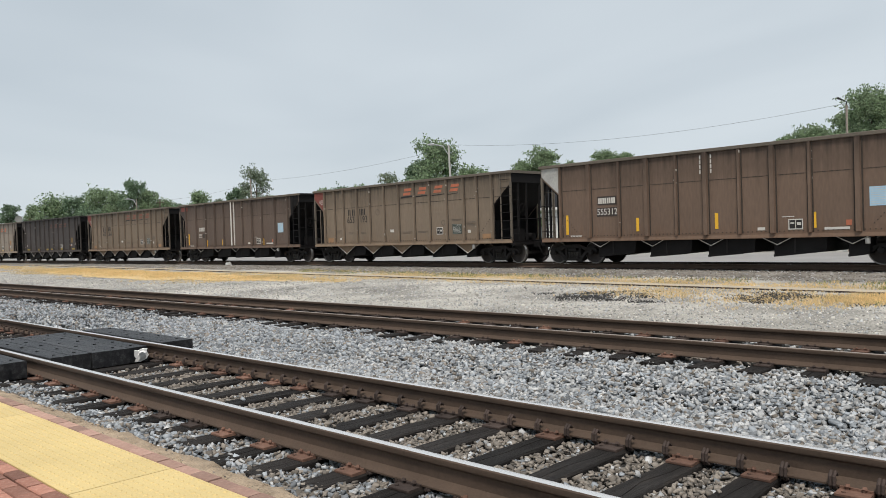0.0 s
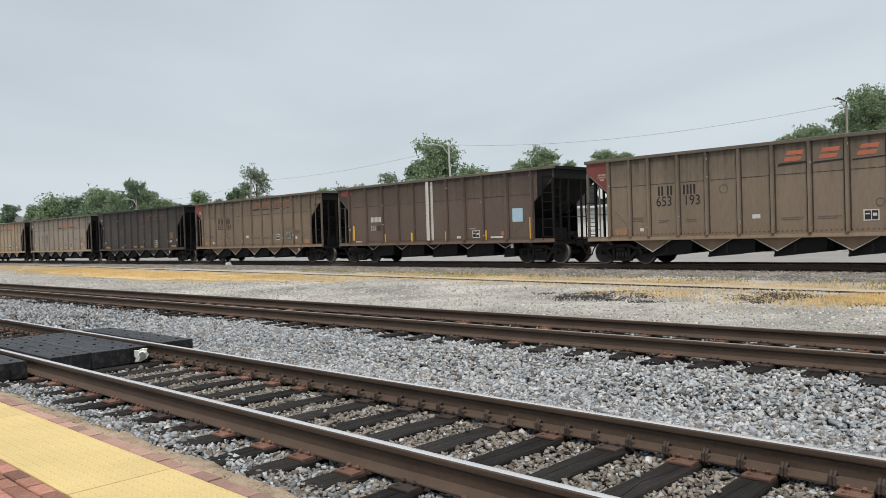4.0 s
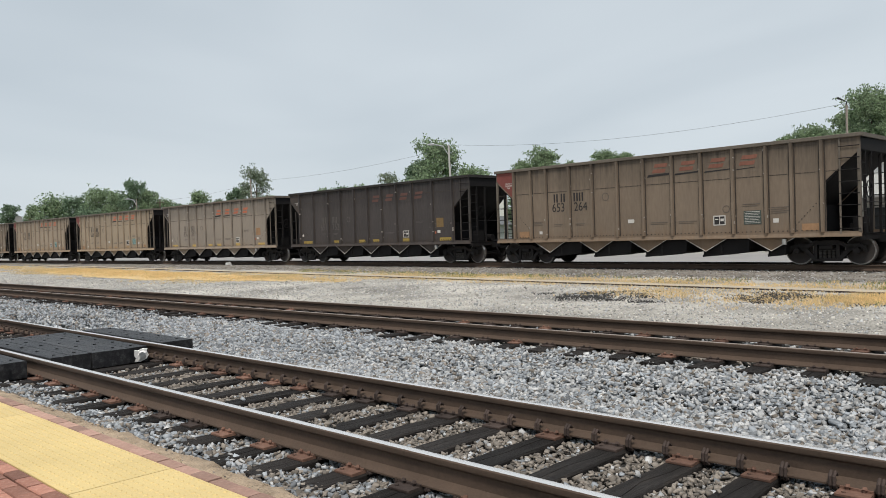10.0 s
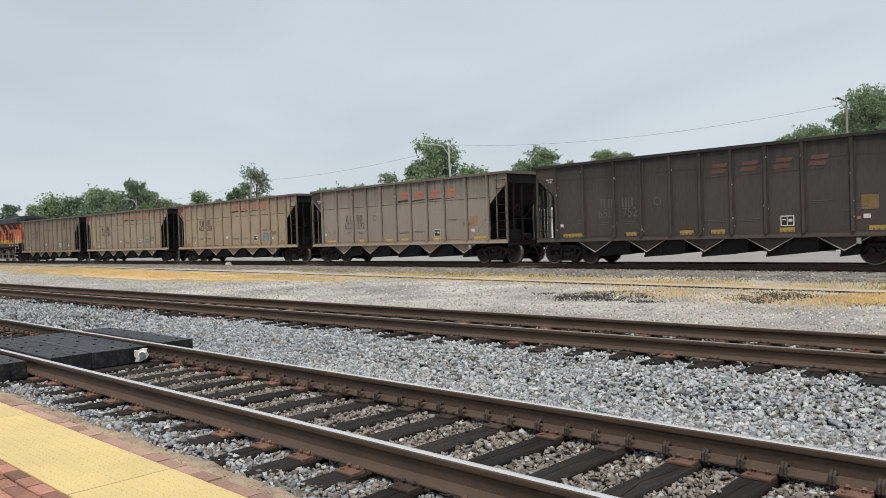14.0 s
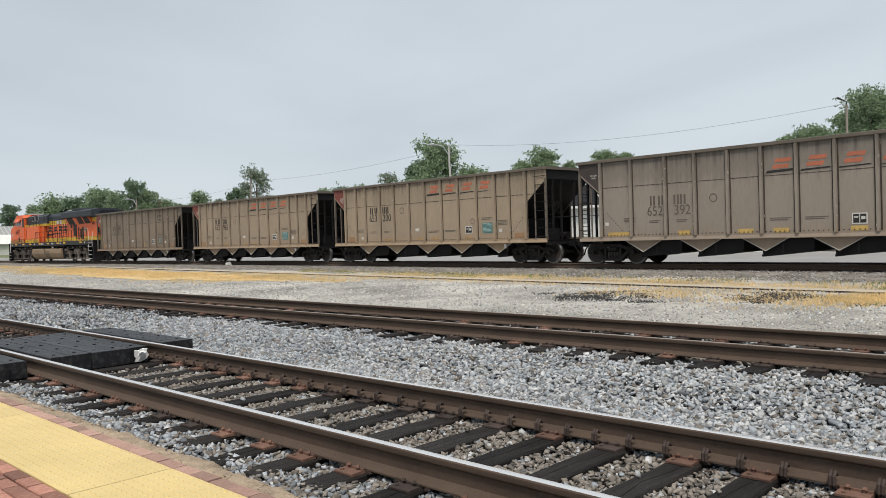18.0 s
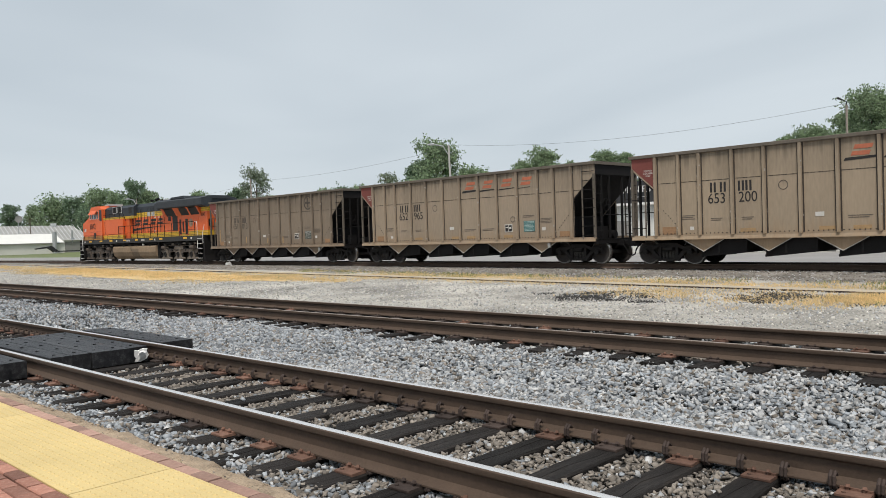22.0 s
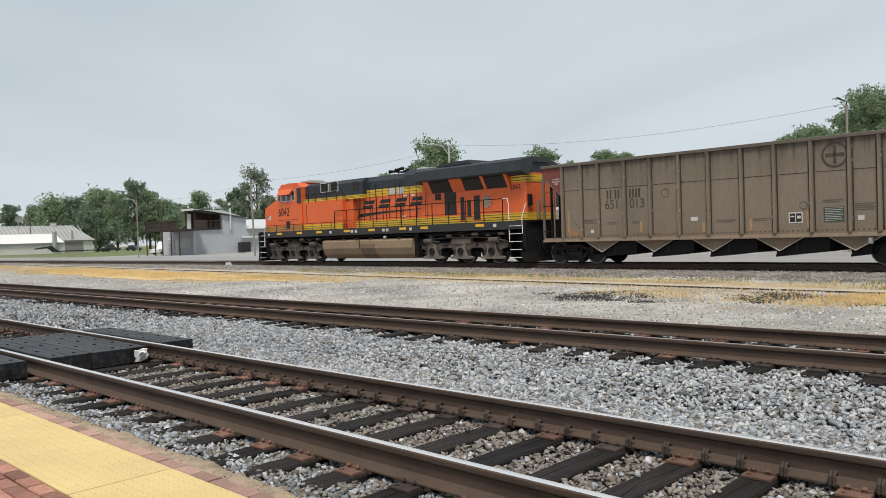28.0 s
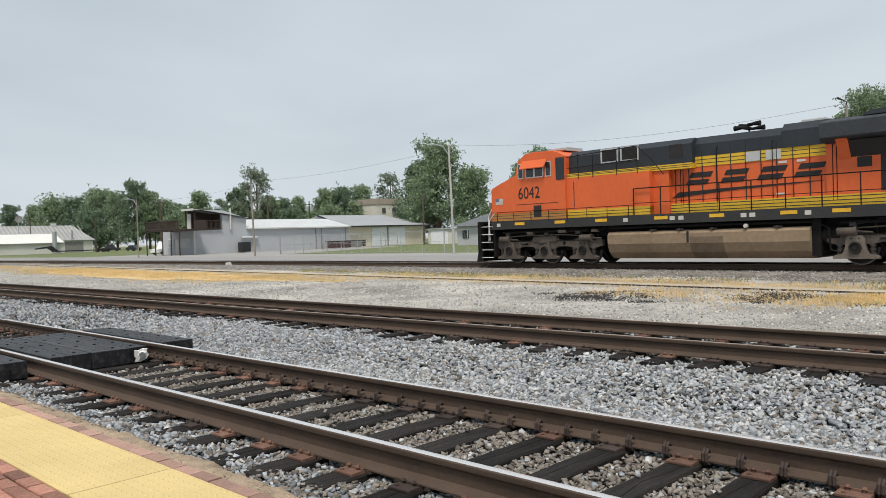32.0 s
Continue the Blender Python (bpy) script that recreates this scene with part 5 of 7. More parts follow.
def locomotive():
    lo = thing("locomotive", "orange and black diesel locomotive with yellow stripes", "locomotive")
    P = lambda name, s, mat, label="": part(name, s, mat, lo, label)
    # frame and its reflectors
    P("frame", Shape().box(-10.0, 10.75, -1.52, 1.52, 1.50, 1.86), SILL_GREY)
    P("underframe", Shape().box(-9.6, 9.8, -0.9, 0.9, 1.1, 1.5), IRON)
    for x in (-8.35, -6.2, -4.2, -1.6, 0.55, 3.0, 4.6, 8.3):
        plate(lo, "reflector", x - 0.27, x + 0.27, 1.66, 1.78, -1.528, REFLECT)
    for x in (-1.15, -0.8, 1.5, 1.8, -3.1, 3.6, 9.2, -9.55):
        plate(lo, "white_placard", x - 0.1, x + 0.1, 1.62, 1.76, -1.528, SIGN_WHITE)
    # nose and cab
    P("nose", Shape().prism([(-9.97, 1.86), (-8.3, 1.86), (-8.3, 3.80), (-8.55, 3.80), (-9.55, 3.45), (-9.97, 3.28)], -1.47, 1.47, "y"), ORANGE)
    P("cab", Shape().prism([(-8.55, 1.86), (-5.9, 1.86), (-5.9, 4.40), (-6.3, 4.60), (-7.95, 4.66), (-8.35, 4.38), (-8.55, 3.78)], -1.50, 1.50, "y"), ORANGE)
    P("cab_roof", Shape().prism([(-8.1, 4.64), (-6.6, 4.60), (-6.7, 4.70), (-7.9, 4.73)], -1.2, 1.2, "y"), ORANGE)
    P("roof_unit", Shape().box(-7.3, -6.5, -0.6, 0.6, 4.72, 4.86, c=0.04), SILVER)
    for a, b, z0, z1 in ((-8.38, -8.08, 3.62, 4.25), (-7.95, -7.0, 3.62, 4.05), (-6.9, -6.6, 3.62, 4.25)):
        w = P("cab_window", Shape().box(a, b, -1.515, -1.49, z0, z1), SILVER, "cab side window in a bright frame")
        part("pane", Shape().box(a + 0.04, b - 0.04, -1.52, -1.515, z0 + 0.04, z1 - 0.04), GLASS_DARK, w)
        if b - a > 0.5:
            part("window_bar", Shape().box((a + b) / 2 - 0.04, (a + b) / 2 + 0.04, -1.53, -1.515, z0, z1), SILVER, w)
    P("window_awning", Shape().prism([(-1.76, 4.02), (-1.50, 4.36), (-1.50, 4.31), (-1.74, 3.99)], -8.12, -6.80, "x"), ORANGE)
    for y in (-0.75, 0.75):
        P("windshield", Shape().prism([(-8.60, 3.86), (-8.52, 3.86), (-8.33, 4.34), (-8.41, 4.34)], y - 0.55, y + 0.55, "y"), GLASS_DARK)
    word(lo, "6042", -7.8, -1.512, 2.98, 0.70, SIGN_BLACK, width=0.86)
    plate(lo, "grille", -7.55, -7.15, 1.98, 2.45, -1.522, SIGN_BLACK)
    plate(lo, "flag_panel", -9.72, -9.30, 2.58, 2.84, -1.478, GUSSET_EDGE)
    plate(lo, "flag_corner", -9.72, -9.52, 2.71, 2.84, -1.482, material("flag_blue", (0.12, 0.13, 0.22), 0.7, bump=0.0))
    P("cab_trim", Shape().box(-8.5, -6.3, -1.508, -1.5, 2.52, 2.54), NAVY)
    P("cab_door", Shape().box(-6.35, -5.92, -1.52, -1.49, 3.45, 4.35), NAVY)
    P("door_seam", Shape().box(-5.55, -5.53, -1.42, -1.40, 2.3, 3.3), NAVY)
    P("nose_headlight", Shape().tube((-9.9, -0.15, 3.42), (-10.02, -0.15, 3.42), 0.09, 12).tube((-9.9, 0.15, 3.42), (-10.02, 0.15, 3.42), 0.09, 12), SILVER)
    P("wiper_box", Shape().box(-8.95, -8.7, -0.9, -0.6, 3.7, 3.82), IRON)
    # full-width equipment housing behind the cab
    P("equipment_housing", Shape().box(-5.9, -2.1, -1.40, 1.40, 1.86, 3.48), ORANGE)
    P("housing_corner", Shape().box(-2.1, -1.45, -1.15, 1.15, 1.86, 3.45), ORANGE)
    P("yellow_band", striped(-5.88, -2.1, 1.405, 3.48, 3.64, (3.54, 3.59), 0.018), [ENGINE_YELLOW, NAVY])
    P("side_yellow_band", striped(-2.1, -0.5, 1.206, 3.46, 3.66, (3.52, 3.59), 0.018), [ENGINE_YELLOW, NAVY])
    P("upper_housing", Shape().prism([(-1.2, 3.64), (1.2, 3.64), (1.2, 4.34), (0.95, 4.55), (-0.95, 4.55), (-1.2, 4.34)], -5.9, -0.5, "x"), NAVY)
    for x in (-3.95, -3.05):
        s = Shape().box(x - 0.40, x + 0.40, -1.225, -1.19, 3.95, 4.50, 0)
        g = P("grille", s, SILVER, "framed louvre grille")
        part("grille_core", Shape().box(x - 0.32, x + 0.32, -1.235, -1.225, 4.0, 4.45), SIGN_BLACK, g)
        for i in range(5):
            part("slat", Shape().box(x - 0.32, x + 0.32, -1.25, -1.235, 4.03 + i * 0.085, 4.045 + i * 0.085), SILL_GREY, g)
    plate(lo, "grille", -1.38, -0.85, 3.86, 4.36, -1.21, SIGN_BLACK)
    # engine hood
    P("engine_hood", Shape().box(-2.1, 4.0, -0.92, 0.92, 1.86, 3.90), ORANGE)
    P("hood_top", Shape().prism([(-0.945, 3.86), (0.945, 3.86), (0.945, 4.30), (0.72, 4.56), (-0.72, 4.56), (-0.945, 4.30)], -0.5, 2.6, "x"), NAVY)
    P("hood_top_rear", Shape().prism([(-0.98, 3.86), (0.98, 3.86), (0.98, 4.42), (0.75, 4.66), (-0.75, 4.66), (-0.98, 4.42)], 2.6, 4.05, "x"), NAVY)
    P("upper_yellow_band", striped(-1.45, 4.6, 0.94, 3.50, 3.86, (3.60, 3.73), 0.02), [ENGINE_YELLOW, NAVY])
    for x0, x1 in ((1.35, 1.85), (2.05, 2.55)):
        plate(lo, "bare_door", x0, x1, 3.52, 3.84, -0.953, SILVER, label="bare pale metal door")
    for i in range(11):
        x = -1.3 + i * 0.53
        P("hood_door_seam", Shape().box(x - 0.011, x + 0.011, -0.957, -0.925, 1.9, 4.2), NAVY)
    for x in (-1.05, -0.95, 0.35, 2.3, 4.2, 4.32):
        P("hood_grab_rail", Shape().path([(x, -0.93, 2.0), (x, -1.02, 2.05), (x, -1.02, 4.1), (x, -0.93, 4.15)], 0.014, 6), IRON)
    P("lower_yellow_band", striped(-2.1, 10.66, 1.03, 1.87, 2.22, (1.93, 2.04, 2.15)), [ENGINE_YELLOW, NAVY])
    P("cab_yellow_band", striped(-9.9, -5.9, 1.512, 1.87, 2.18, (1.96, 2.07), 0.018), [DUSTY_BAND, NAVY])
    P("housing_yellow_band", striped(-5.9, -2.1, 1.412, 1.87, 2.18, (1.96, 2.07), 0.018), [ENGINE_YELLOW, NAVY])
    # mark: four slanted dark blocks over a long tapering stroke
    for x in (-0.42, 0.90, 2.20, 3.42):
        for z0, dx in ((2.86, 0.0), (3.12, 0.14)):
            plate(lo, "logo_block", x - 0.48 + dx, x + 0.34 + dx, z0, z0 + 0.18, -0.936, SIGN_BLACK, 0.10, "dark slanted logo block")
    s = Shape().prism([(-1.45, 2.42), (0.8, 2.58), (3.9, 2.70), (3.9, 2.715), (0.8, 2.68), (-1.2, 2.62)], -0.936, -0.93, "y")
    P("logo_stroke", s, SIGN_BLACK)
    for x, z in ((2.6, 3.40), (3.2, 3.40), (2.5, 2.35), (-1.75, 2.9)):
        plate(lo, "white_placard", x - 0.14, x + 0.14, z - 0.04, z + 0.04, -0.94, SIGN_WHITE)
    # radiator section with flared wings
    P("radiator_housing", Shape().box(4.0, 10.64, -1.02, 1.02, 1.86, 3.95), ORANGE)
    P("rear_hood_top", Shape().box(4.0, 10.55, -1.05, 1.05, 3.93, 4.45), NAVY)
    for side in (-1, 1):
        s = Shape().prism([(side * 1.0, 3.82), (side * 1.50, 3.96), (side * 1.53, 4.0), (side * 1.53, 4.44), (side * 1.50, 4.47), (side * 0.7, 4.64), (side * 0.7, 4.4)][::side], 4.0, 10.82 if side < 0 else 10.4, "x")
        P("radiator_wing", s, WING_GREY, "wide dark radiator overhang")
    P("radiator_roof", Shape().box(4.0, 10.62, -0.72, 0.72, 4.42, 4.65), WING_GREY)
    P("radiator_fan_cover", Shape().prism([(5.05, 4.62), (7.3, 4.62), (7.2, 4.80), (5.3, 4.76)], -0.95, 0.95, "y"), WING_GREY)
    for x0, x1 in ((4.75, 6.2), (7.0, 8.2), (8.38, 9.62)):
        s = Shape().prism([(-1.035, 3.36), (-1.02, 3.36), (-1.27, 3.86), (-1.30, 3.86)], x0, x1, "x")
        P("radiator_grille", s, SIGN_BLACK, "dark slanted radiator grille")
    for x0, x1 in ((4.4, 4.75), (6.2, 7.0), (8.2, 8.38), (9.62, 9.78)):
        P("wing_bracket", Shape().prism([(-1.02, 3.3), (-1.02, 3.95), (-1.42, 3.97), (-1.30, 3.82)][::-1], x0, x1, "x"), ORANGE)
    for x0, x1, z0, z1 in ((4.92, 5.34, 3.03, 3.35), (5.58, 6.37, 2.28, 3.5), (6.64, 6.9, 2.0, 3.08), (7.08, 7.33, 2.15, 2.92), (7.51, 7.89, 2.0, 3.1)):
        q = P("dark_screen", Shape().box(x0 - 0.05, x1 + 0.05, -1.035, -1.02, z0 - 0.05, z1 + 0.05), ORANGE, "dark screened opening")
        part("screen", Shape().box(x0, x1, -1.042, -1.035, z0, z1), SIGN_BLACK, q)
    for x0, x1 in ((8.0, 8.65), (8.75, 9.4)):
        P("hood_door", Shape().box(x0, x1, -1.032, -1.02, 2.3, 3.25), ORANGE)
    s = Shape().wheel((8.33, -1.04, 2.80), [(0.0, -0.03), (0.09, -0.03), (0.09, 0.0), (0.24, 0.0), (0.24, -0.02), (0.29, -0.02), (0.29, 0.0)], 20)
    for i in range(6):
        a = i * 1.047
        s.tube((8.33, -1.06, 2.80), (8.33 + 0.26 * math.cos(a), -1.06, 2.80 + 0.26 * math.sin(a)), 0.016, 5)
    P("round_vent", s, VENT_TAN, "round pale spoked vent cover")
    word(lo, "6042", 10.04, -1.03, 3.33, 0.32, SIGN_BLACK, width=0.95)
    P("rear_yellow_band", striped(9.70, 10.66, 1.028, 3.55, 3.86, (3.60, 3.74), 0.03), [ENGINE_YELLOW, NAVY])
    # handrails along the walkway
    posts = [-2.75 + i * 1.128 for i in range(12)]
    for side in (-1, 1):
        y = side * 1.48
        r = P("walkway_handrail", Shape().tube((posts[0], y, 2.85), (posts[-1], y, 2.85), 0.02, 6), IRON)
        part("lower_rail", Shape().tube((posts[0], y, 2.3), (posts[-1], y, 2.3), 0.012, 6), IRON, r)
        for x in posts:
            part("rail_post", Shape().tube((x, y, 1.62), (x, y, 2.86), 0.022, 6), IRON, r)
        y = side * 1.42
        r = P("upper_handrail", Shape().path([(-5.85, y, 4.32), (-2.6, y, 4.45), (-2.1, y, 4.0), (-1.5, y, 3.3)], 0.018, 6), IRON)
        part("lower_rail", Shape().tube((-5.85, y, 3.86), (-2.6, y, 3.95), 0.014, 6), IRON, r)
        for x in (-5.3, -4.6, -3.5, -2.6):
            part("rail_post", Shape().tube((x, y, 3.42), (x, y, 4.40), 0.014, 6), IRON, r)
        r = P("lower_cab_rail", Shape().tube((-9.9, side * 1.54, 2.24), (-2.75, side * 1.54, 2.24), 0.012, 6), IRON)
        for i in range(8):
            part("rail_post", Shape().tube((-9.6 + i * 0.95, side * 1.54, 1.8), (-9.6 + i * 0.95, side * 1.54, 2.24), 0.012, 6), IRON, r)
        for pts in ([(9.66, side * 1.49, 2.85), (9.95, side * 1.5, 2.85), (10.02, side * 1.5, 2.6), (10.02, side * 1.5, 0.95)], [(10.95, side * 1.46, 2.6), (10.75, side * 1.5, 1.95), (10.78, side * 1.5, 1.3)],
                    [(-9.75, side * 1.52, 2.25), (-10.1, side * 1.52, 1.9), (-10.1, side * 1.52, 1.0)], [(-10.0, side * 1.3, 2.6), (-10.35, side * 1.3, 2.1), (-10.4, side * 1.3, 1.0)]):
            P("step_handrail", Shape().path(pts, 0.019, 6), WHITE_PAINT, "white painted step handrail")
    # steps, pilots, couplers
    for sx in (-1, 1):
        xa = -10.55 if sx < 0 else 10.09
        for i in range(5):
            z = 0.26 + i * 0.34
            for side in (-1, 1):
                st = P("step", Shape().box(xa, xa + 0.66, *sorted((side * 1.15, side * 1.54)), z, z + 0.03), IRON)
                part("step_edge", Shape().box(xa, xa + 0.66, *sorted((side * 1.54, side * 1.562)), z + 0.004, z + 0.03), WHITE_PAINT, st)
        P("step_well", Shape().box(xa - 0.05 if sx > 0 else xa + 0.66, xa if sx > 0 else xa + 0.72, -1.5, 1.5, 0.3, 1.86), IRON)
        P("step_back", Shape().box(xa - 0.03, xa + 0.66, -1.15, 1.15, 0.5, 1.5), IRON)
        P("pilot", Shape().box(*sorted((sx * 10.72, sx * 10.9)), -1.45, 1.45, 0.5, 1.86), IRON, "black end plate")
        P("plough", Shape().prism([(sx * 10.6, 0.10), (sx * 11.0, 0.08), (sx * 10.85, 0.7), (sx * 10.6, 0.7)][::sx], -1.45, 1.45, "y"), IRON)
        P("end_platform", Shape().box(*sorted((sx * 10.2, sx * 11.0)), -1.3, 1.3, 1.80, 1.88), IRON)
        for k in range(4):
            y = -0.75 + 0.22 * k
            P("air_hose", Shape().path([(sx * 10.9, y, 1.1), (sx * 11.02, y, 0.95), (sx * 11.05, y, 0.6), (sx * 10.98, y, 0.42)], 0.025, 6), IRON)
        coupler(lo, sx * 11.25, sx)
        for y in (-0.5, 0.5):
            P("end_post", Shape().box(*sorted((sx * 10.85, sx * 10.95)), y - 0.06, y + 0.06, 1.86, 2.75), POST_TAN)
    P("hand_brake_wheel", Shape().wheel((0, 0, 0), [(0.22, -0.01), (0.25, -0.01), (0.25, 0.01), (0.22, 0.01), (0.22, -0.01)], 18), IRON).matrix_basis = pose(11.02, 0.2, 1.5, 0, 0, 90)
    # fuel tank
    s = Shape().prism([(-1.08, 0.22), (1.08, 0.22), (1.37, 0.46), (1.49, 0.78), (1.49, 1.14), (1.36, 1.25), (-1.36, 1.25), (-1.49, 1.14), (-1.49, 0.78), (-1.37, 0.46)], -3.95, 3.62, "x")
    P("fuel_tank", s, TANK_TAN, "fuel tank coated with tan dust")
    P("tank_stain", Shape().prism([(-1.084, 0.218), (-1.374, 0.457), (-1.494, 0.779), (-1.494, 1.0), (-1.49, 1.0), (-1.49, 0.78), (-1.37, 0.46), (-1.08, 0.22)][::-1], -0.5, 0.75, "x"), TANK_STAIN, "dark oily stain down the tank")
    for x in (-2.0, -0.9, 0.35, 2.6):
        P("tank_fitting", Shape().tube((x, -1.42, 1.27), (x, -1.52, 1.27), 0.045, 8).box(x - 0.14, x + 0.14, -1.44, -1.38, 1.25, 1.30), SPRING)
    P("fuel_filler", Shape().tube((1.55, -1.40, 1.33), (1.55, -1.53, 1.33), 0.07, 10), SIGN_WHITE)
    P("tank_gauge", Shape().box(-0.62, -0.54, -1.50, -1.48, 0.8, 1.2), SIGN_BLACK)
    P("air_reservoir", Shape().tube((3.75, -1.0, 0.95), (4.45, -1.0, 0.95), 0.28, 14), IRON)
    P("tank_bracket", Shape().box(3.62, 3.9, -1.3, 1.3, 0.3, 1.5), IRON)
    P("pipe_run", Shape().path([(3.9, -1.35, 1.3), (4.15, -1.35, 1.2), (4.2, -1.35, 0.5), (4.5, -1.3, 0.4)], 0.03, 6), IRON)
    for x0, x1, z in ((-9.5, -5.0, 1.35), (-4.0, 3.6, 1.40), (4.5, 9.9, 1.35)):
        P("pipe_run", Shape().tube((x0, -1.30, z), (x1, -1.30, z), 0.05, 8), IRON)
    # trucks
    for cx in (-7.2, 6.85):
        for side in (-1, 1):
            a, b = sorted((side * 1.10, side * 1.26))
            s = Shape().prism([(-2.8, 0.74), (-2.5, 0.64), (-1.45, 0.66), (-1.2, 0.72), (-0.7, 0.72), (-0.45, 0.62), (0.45, 0.62), (0.7, 0.72), (1.2, 0.72), (1.45, 0.66), (2.5, 0.64), (2.85, 0.74), (2.85, 0.96), (2.5, 1.06), (1.7, 1.06), (1.3, 0.94), (0.8, 0.96), (0.5, 1.14), (-0.5, 1.14), (-0.8, 0.96), (-1.3, 0.94), (-1.7, 1.06), (-2.45, 1.06), (-2.8, 0.96)], a, b, "y")
            part("truck_frame", s, TRUCK_DUST, lo, m=pose(cx, 0, 0))
            for x in (-1.95, 0.0, 1.95):
                bell = [(0.66, 0.21), (0.66, 0.28), (0.58, 0.33), (0.40, 0.36), (0.33, 0.44), (0.29, 0.60), (0.27, 0.84), (0.20, 0.93)]
                s = Shape().prism([(x - a, z) for a, z in bell[::-1]][::-1] + [(x + a, z) for a, z in bell[::-1]], *sorted((side * 1.10, side * 1.33)), "y")
                s.f = [f[::-1] for f in s.f]
                if abs(x) < 0.1:
                    s.box(x - 0.62, x + 0.62, *sorted((side * 1.10, side * 1.30)), 0.88, 1.16, c=0.05)
                ax = part("axle_box", s, TRUCK_PALE if cx > 0 else TRUCK_DUST, lo, m=pose(cx, 0, 0))
                s = Shape().wheel((x, side * 1.33, 0.55), [(0.0, side * 0.02), (0.06, side * 0.03), (0.07, side * 0.01), (0.13, side * 0.01), (0.14, side * 0.055), (0.18, side * 0.055), (0.19, 0.0)], 18)
                part("axle_cap", s, TRUCK_IRON, ax)
                for d in (-0.11, 0.11):
                    part("pedestal_bolt", Shape().tube((x + d, side * 1.32, 0.84), (x + d, side * 1.35, 0.84), 0.025, 6), TRUCK_IRON, ax)
                for d in (-0.47, 0.47):
                    s = Shape()
                    for i in range(5):
                        z = 0.34 + i * 0.062
                        s.tube((x + d, side * 1.22, z), (x + d, side * 1.22, z + 0.063), 0.095 if i % 2 == 0 else 0.065, 10)
                    part("coil_spring", s, SPRING, lo, m=pose(cx, 0, 0))
            for x in (-2.2, 2.1):
                part("brake_cylinder", Shape().tube((x - 0.24, side * 1.33, 1.06), (x + 0.24, side * 1.33, 1.06), 0.13, 14).tube((x + 0.24, side * 1.33, 1.06), (x + 0.32, side * 1.33, 1.06), 0.15, 14).tube((x + 0.3, side * 1.33, 1.06), (x + 0.75, side * 1.33, 1.02), 0.03, 8), TRUCK_DUST, lo, m=pose(cx, 0, 0))
            part("brake_pipe", Shape().path([(-2.5, side * 1.3, 1.13), (-1.0, side * 1.3, 1.2), (1.0, side * 1.3, 1.2), (2.5, side * 1.3, 1.1)], 0.025, 6), TRUCK_DUST, lo, m=pose(cx, 0, 0))
            if cx > 0:
                for x0, x1 in ((-1.4, -0.6), (-0.2, 0.5), (0.9, 1.6)):
                    part("truck_cable", Shape().path([(x0, side * 1.28, 1.2), (x0 + 0.15, side * 1.34, 1.42), (x1, side * 1.3, 1.5)], 0.022, 6), TRUCK_IRON, lo, m=pose(cx, 0, 0))
        for x in (-1.95, 0.0, 1.95):
            wheelset(lo, cx + x, LOCO_R, [WHEEL_RUST, TREAD, WHEEL_RIM])
        for side in (-1, 1):
            for x in (-1.0, 1.0):
                part("frame_hole", Shape().tube((x, side * 1.25, 0.86), (x, side * 1.275, 0.86), 0.075, 12), IRON, lo, m=pose(cx, 0, 0))
                part("brake_shoe", Shape().prism([(x - 0.42, 0.30), (x - 0.30, 0.26), (x - 0.26, 0.75), (x - 0.34, 0.78)], *sorted((side * 0.70, side * 0.82)), "y"), TRUCK_IRON, lo, m=pose(cx, 0, 0))
            for x in (-1.45, 0.55, 2.5):
                part("sand_pipe", Shape().path([(x, side * 1.05, 1.35), (x + 0.05, side * 1.12, 1.2), (x + 0.12, side * 1.0, 0.7), (x + 0.3, side * 0.85, 0.25)], 0.022, 6), TRUCK_IRON, lo, m=pose(cx, 0, 0))
            for x in (-0.55, 0.42):
                part("shock_absorber", Shape().tube((x - 0.7, side * 1.32, 0.86), (x - 0.42, side * 1.32, 0.88), 0.05, 10).tube((x - 0.42, side * 1.32, 0.88), (x - 0.26, side * 1.32, 0.89), 0.028, 8), SPRING, lo, m=pose(cx, 0, 0))
            part("frame_rib", Shape().box(-2.6, 2.6, *sorted((side * 1.255, side * 1.275)), 0.94, 0.98), TRUCK_IRON, lo, m=pose(cx, 0, 0))
        for x, z, w in ((-2.0, 1.27, 0.10), (-0.75, 1.30, 0.16), (0.15, 1.25, 0.10), (0.95, 1.34, 0.2), (1.75, 1.28, 0.12), (2.55, 1.33, 0.15)):
            part("junction_box", Shape().box(x - w, x + w, -1.36, -1.22, z - 0.06, z + 0.06, c=0.015), SPRING if w < 0.15 else TRUCK_PALE, lo, m=pose(cx, 0, 0))
            part("conduit", Shape().path([(x + w, -1.3, z), (x + w + 0.2, -1.32, z + 0.03), (x + w + 0.35, -1.25, z + 0.16)], 0.018, 6), TRUCK_IRON, lo, m=pose(cx, 0, 0))
        part("truck_beam", Shape().box(-2.5, 2.5, -0.85, 0.85, 0.55, 1.1), IRON, lo, m=pose(cx, 0, 0))
    # roof gear
    h = P("horn", Shape().box(0.95, 1.2, -0.3, 0.3, 4.72, 4.78).tube((1.08, 0, 4.5), (1.08, 0, 4.75), 0.03, 6), IRON)
    for y, d, z in ((-0.25, -1, 4.78), (-0.05, 1, 4.90), (0.15, -1, 4.88), (0.28, 1, 4.78)):
        part("horn_bell", Shape().tube((1.08 - d * 0.05, y, z), (1.08 + d * 0.42, y, z), 0.03, 10, 0, 0.10), IRON, h)
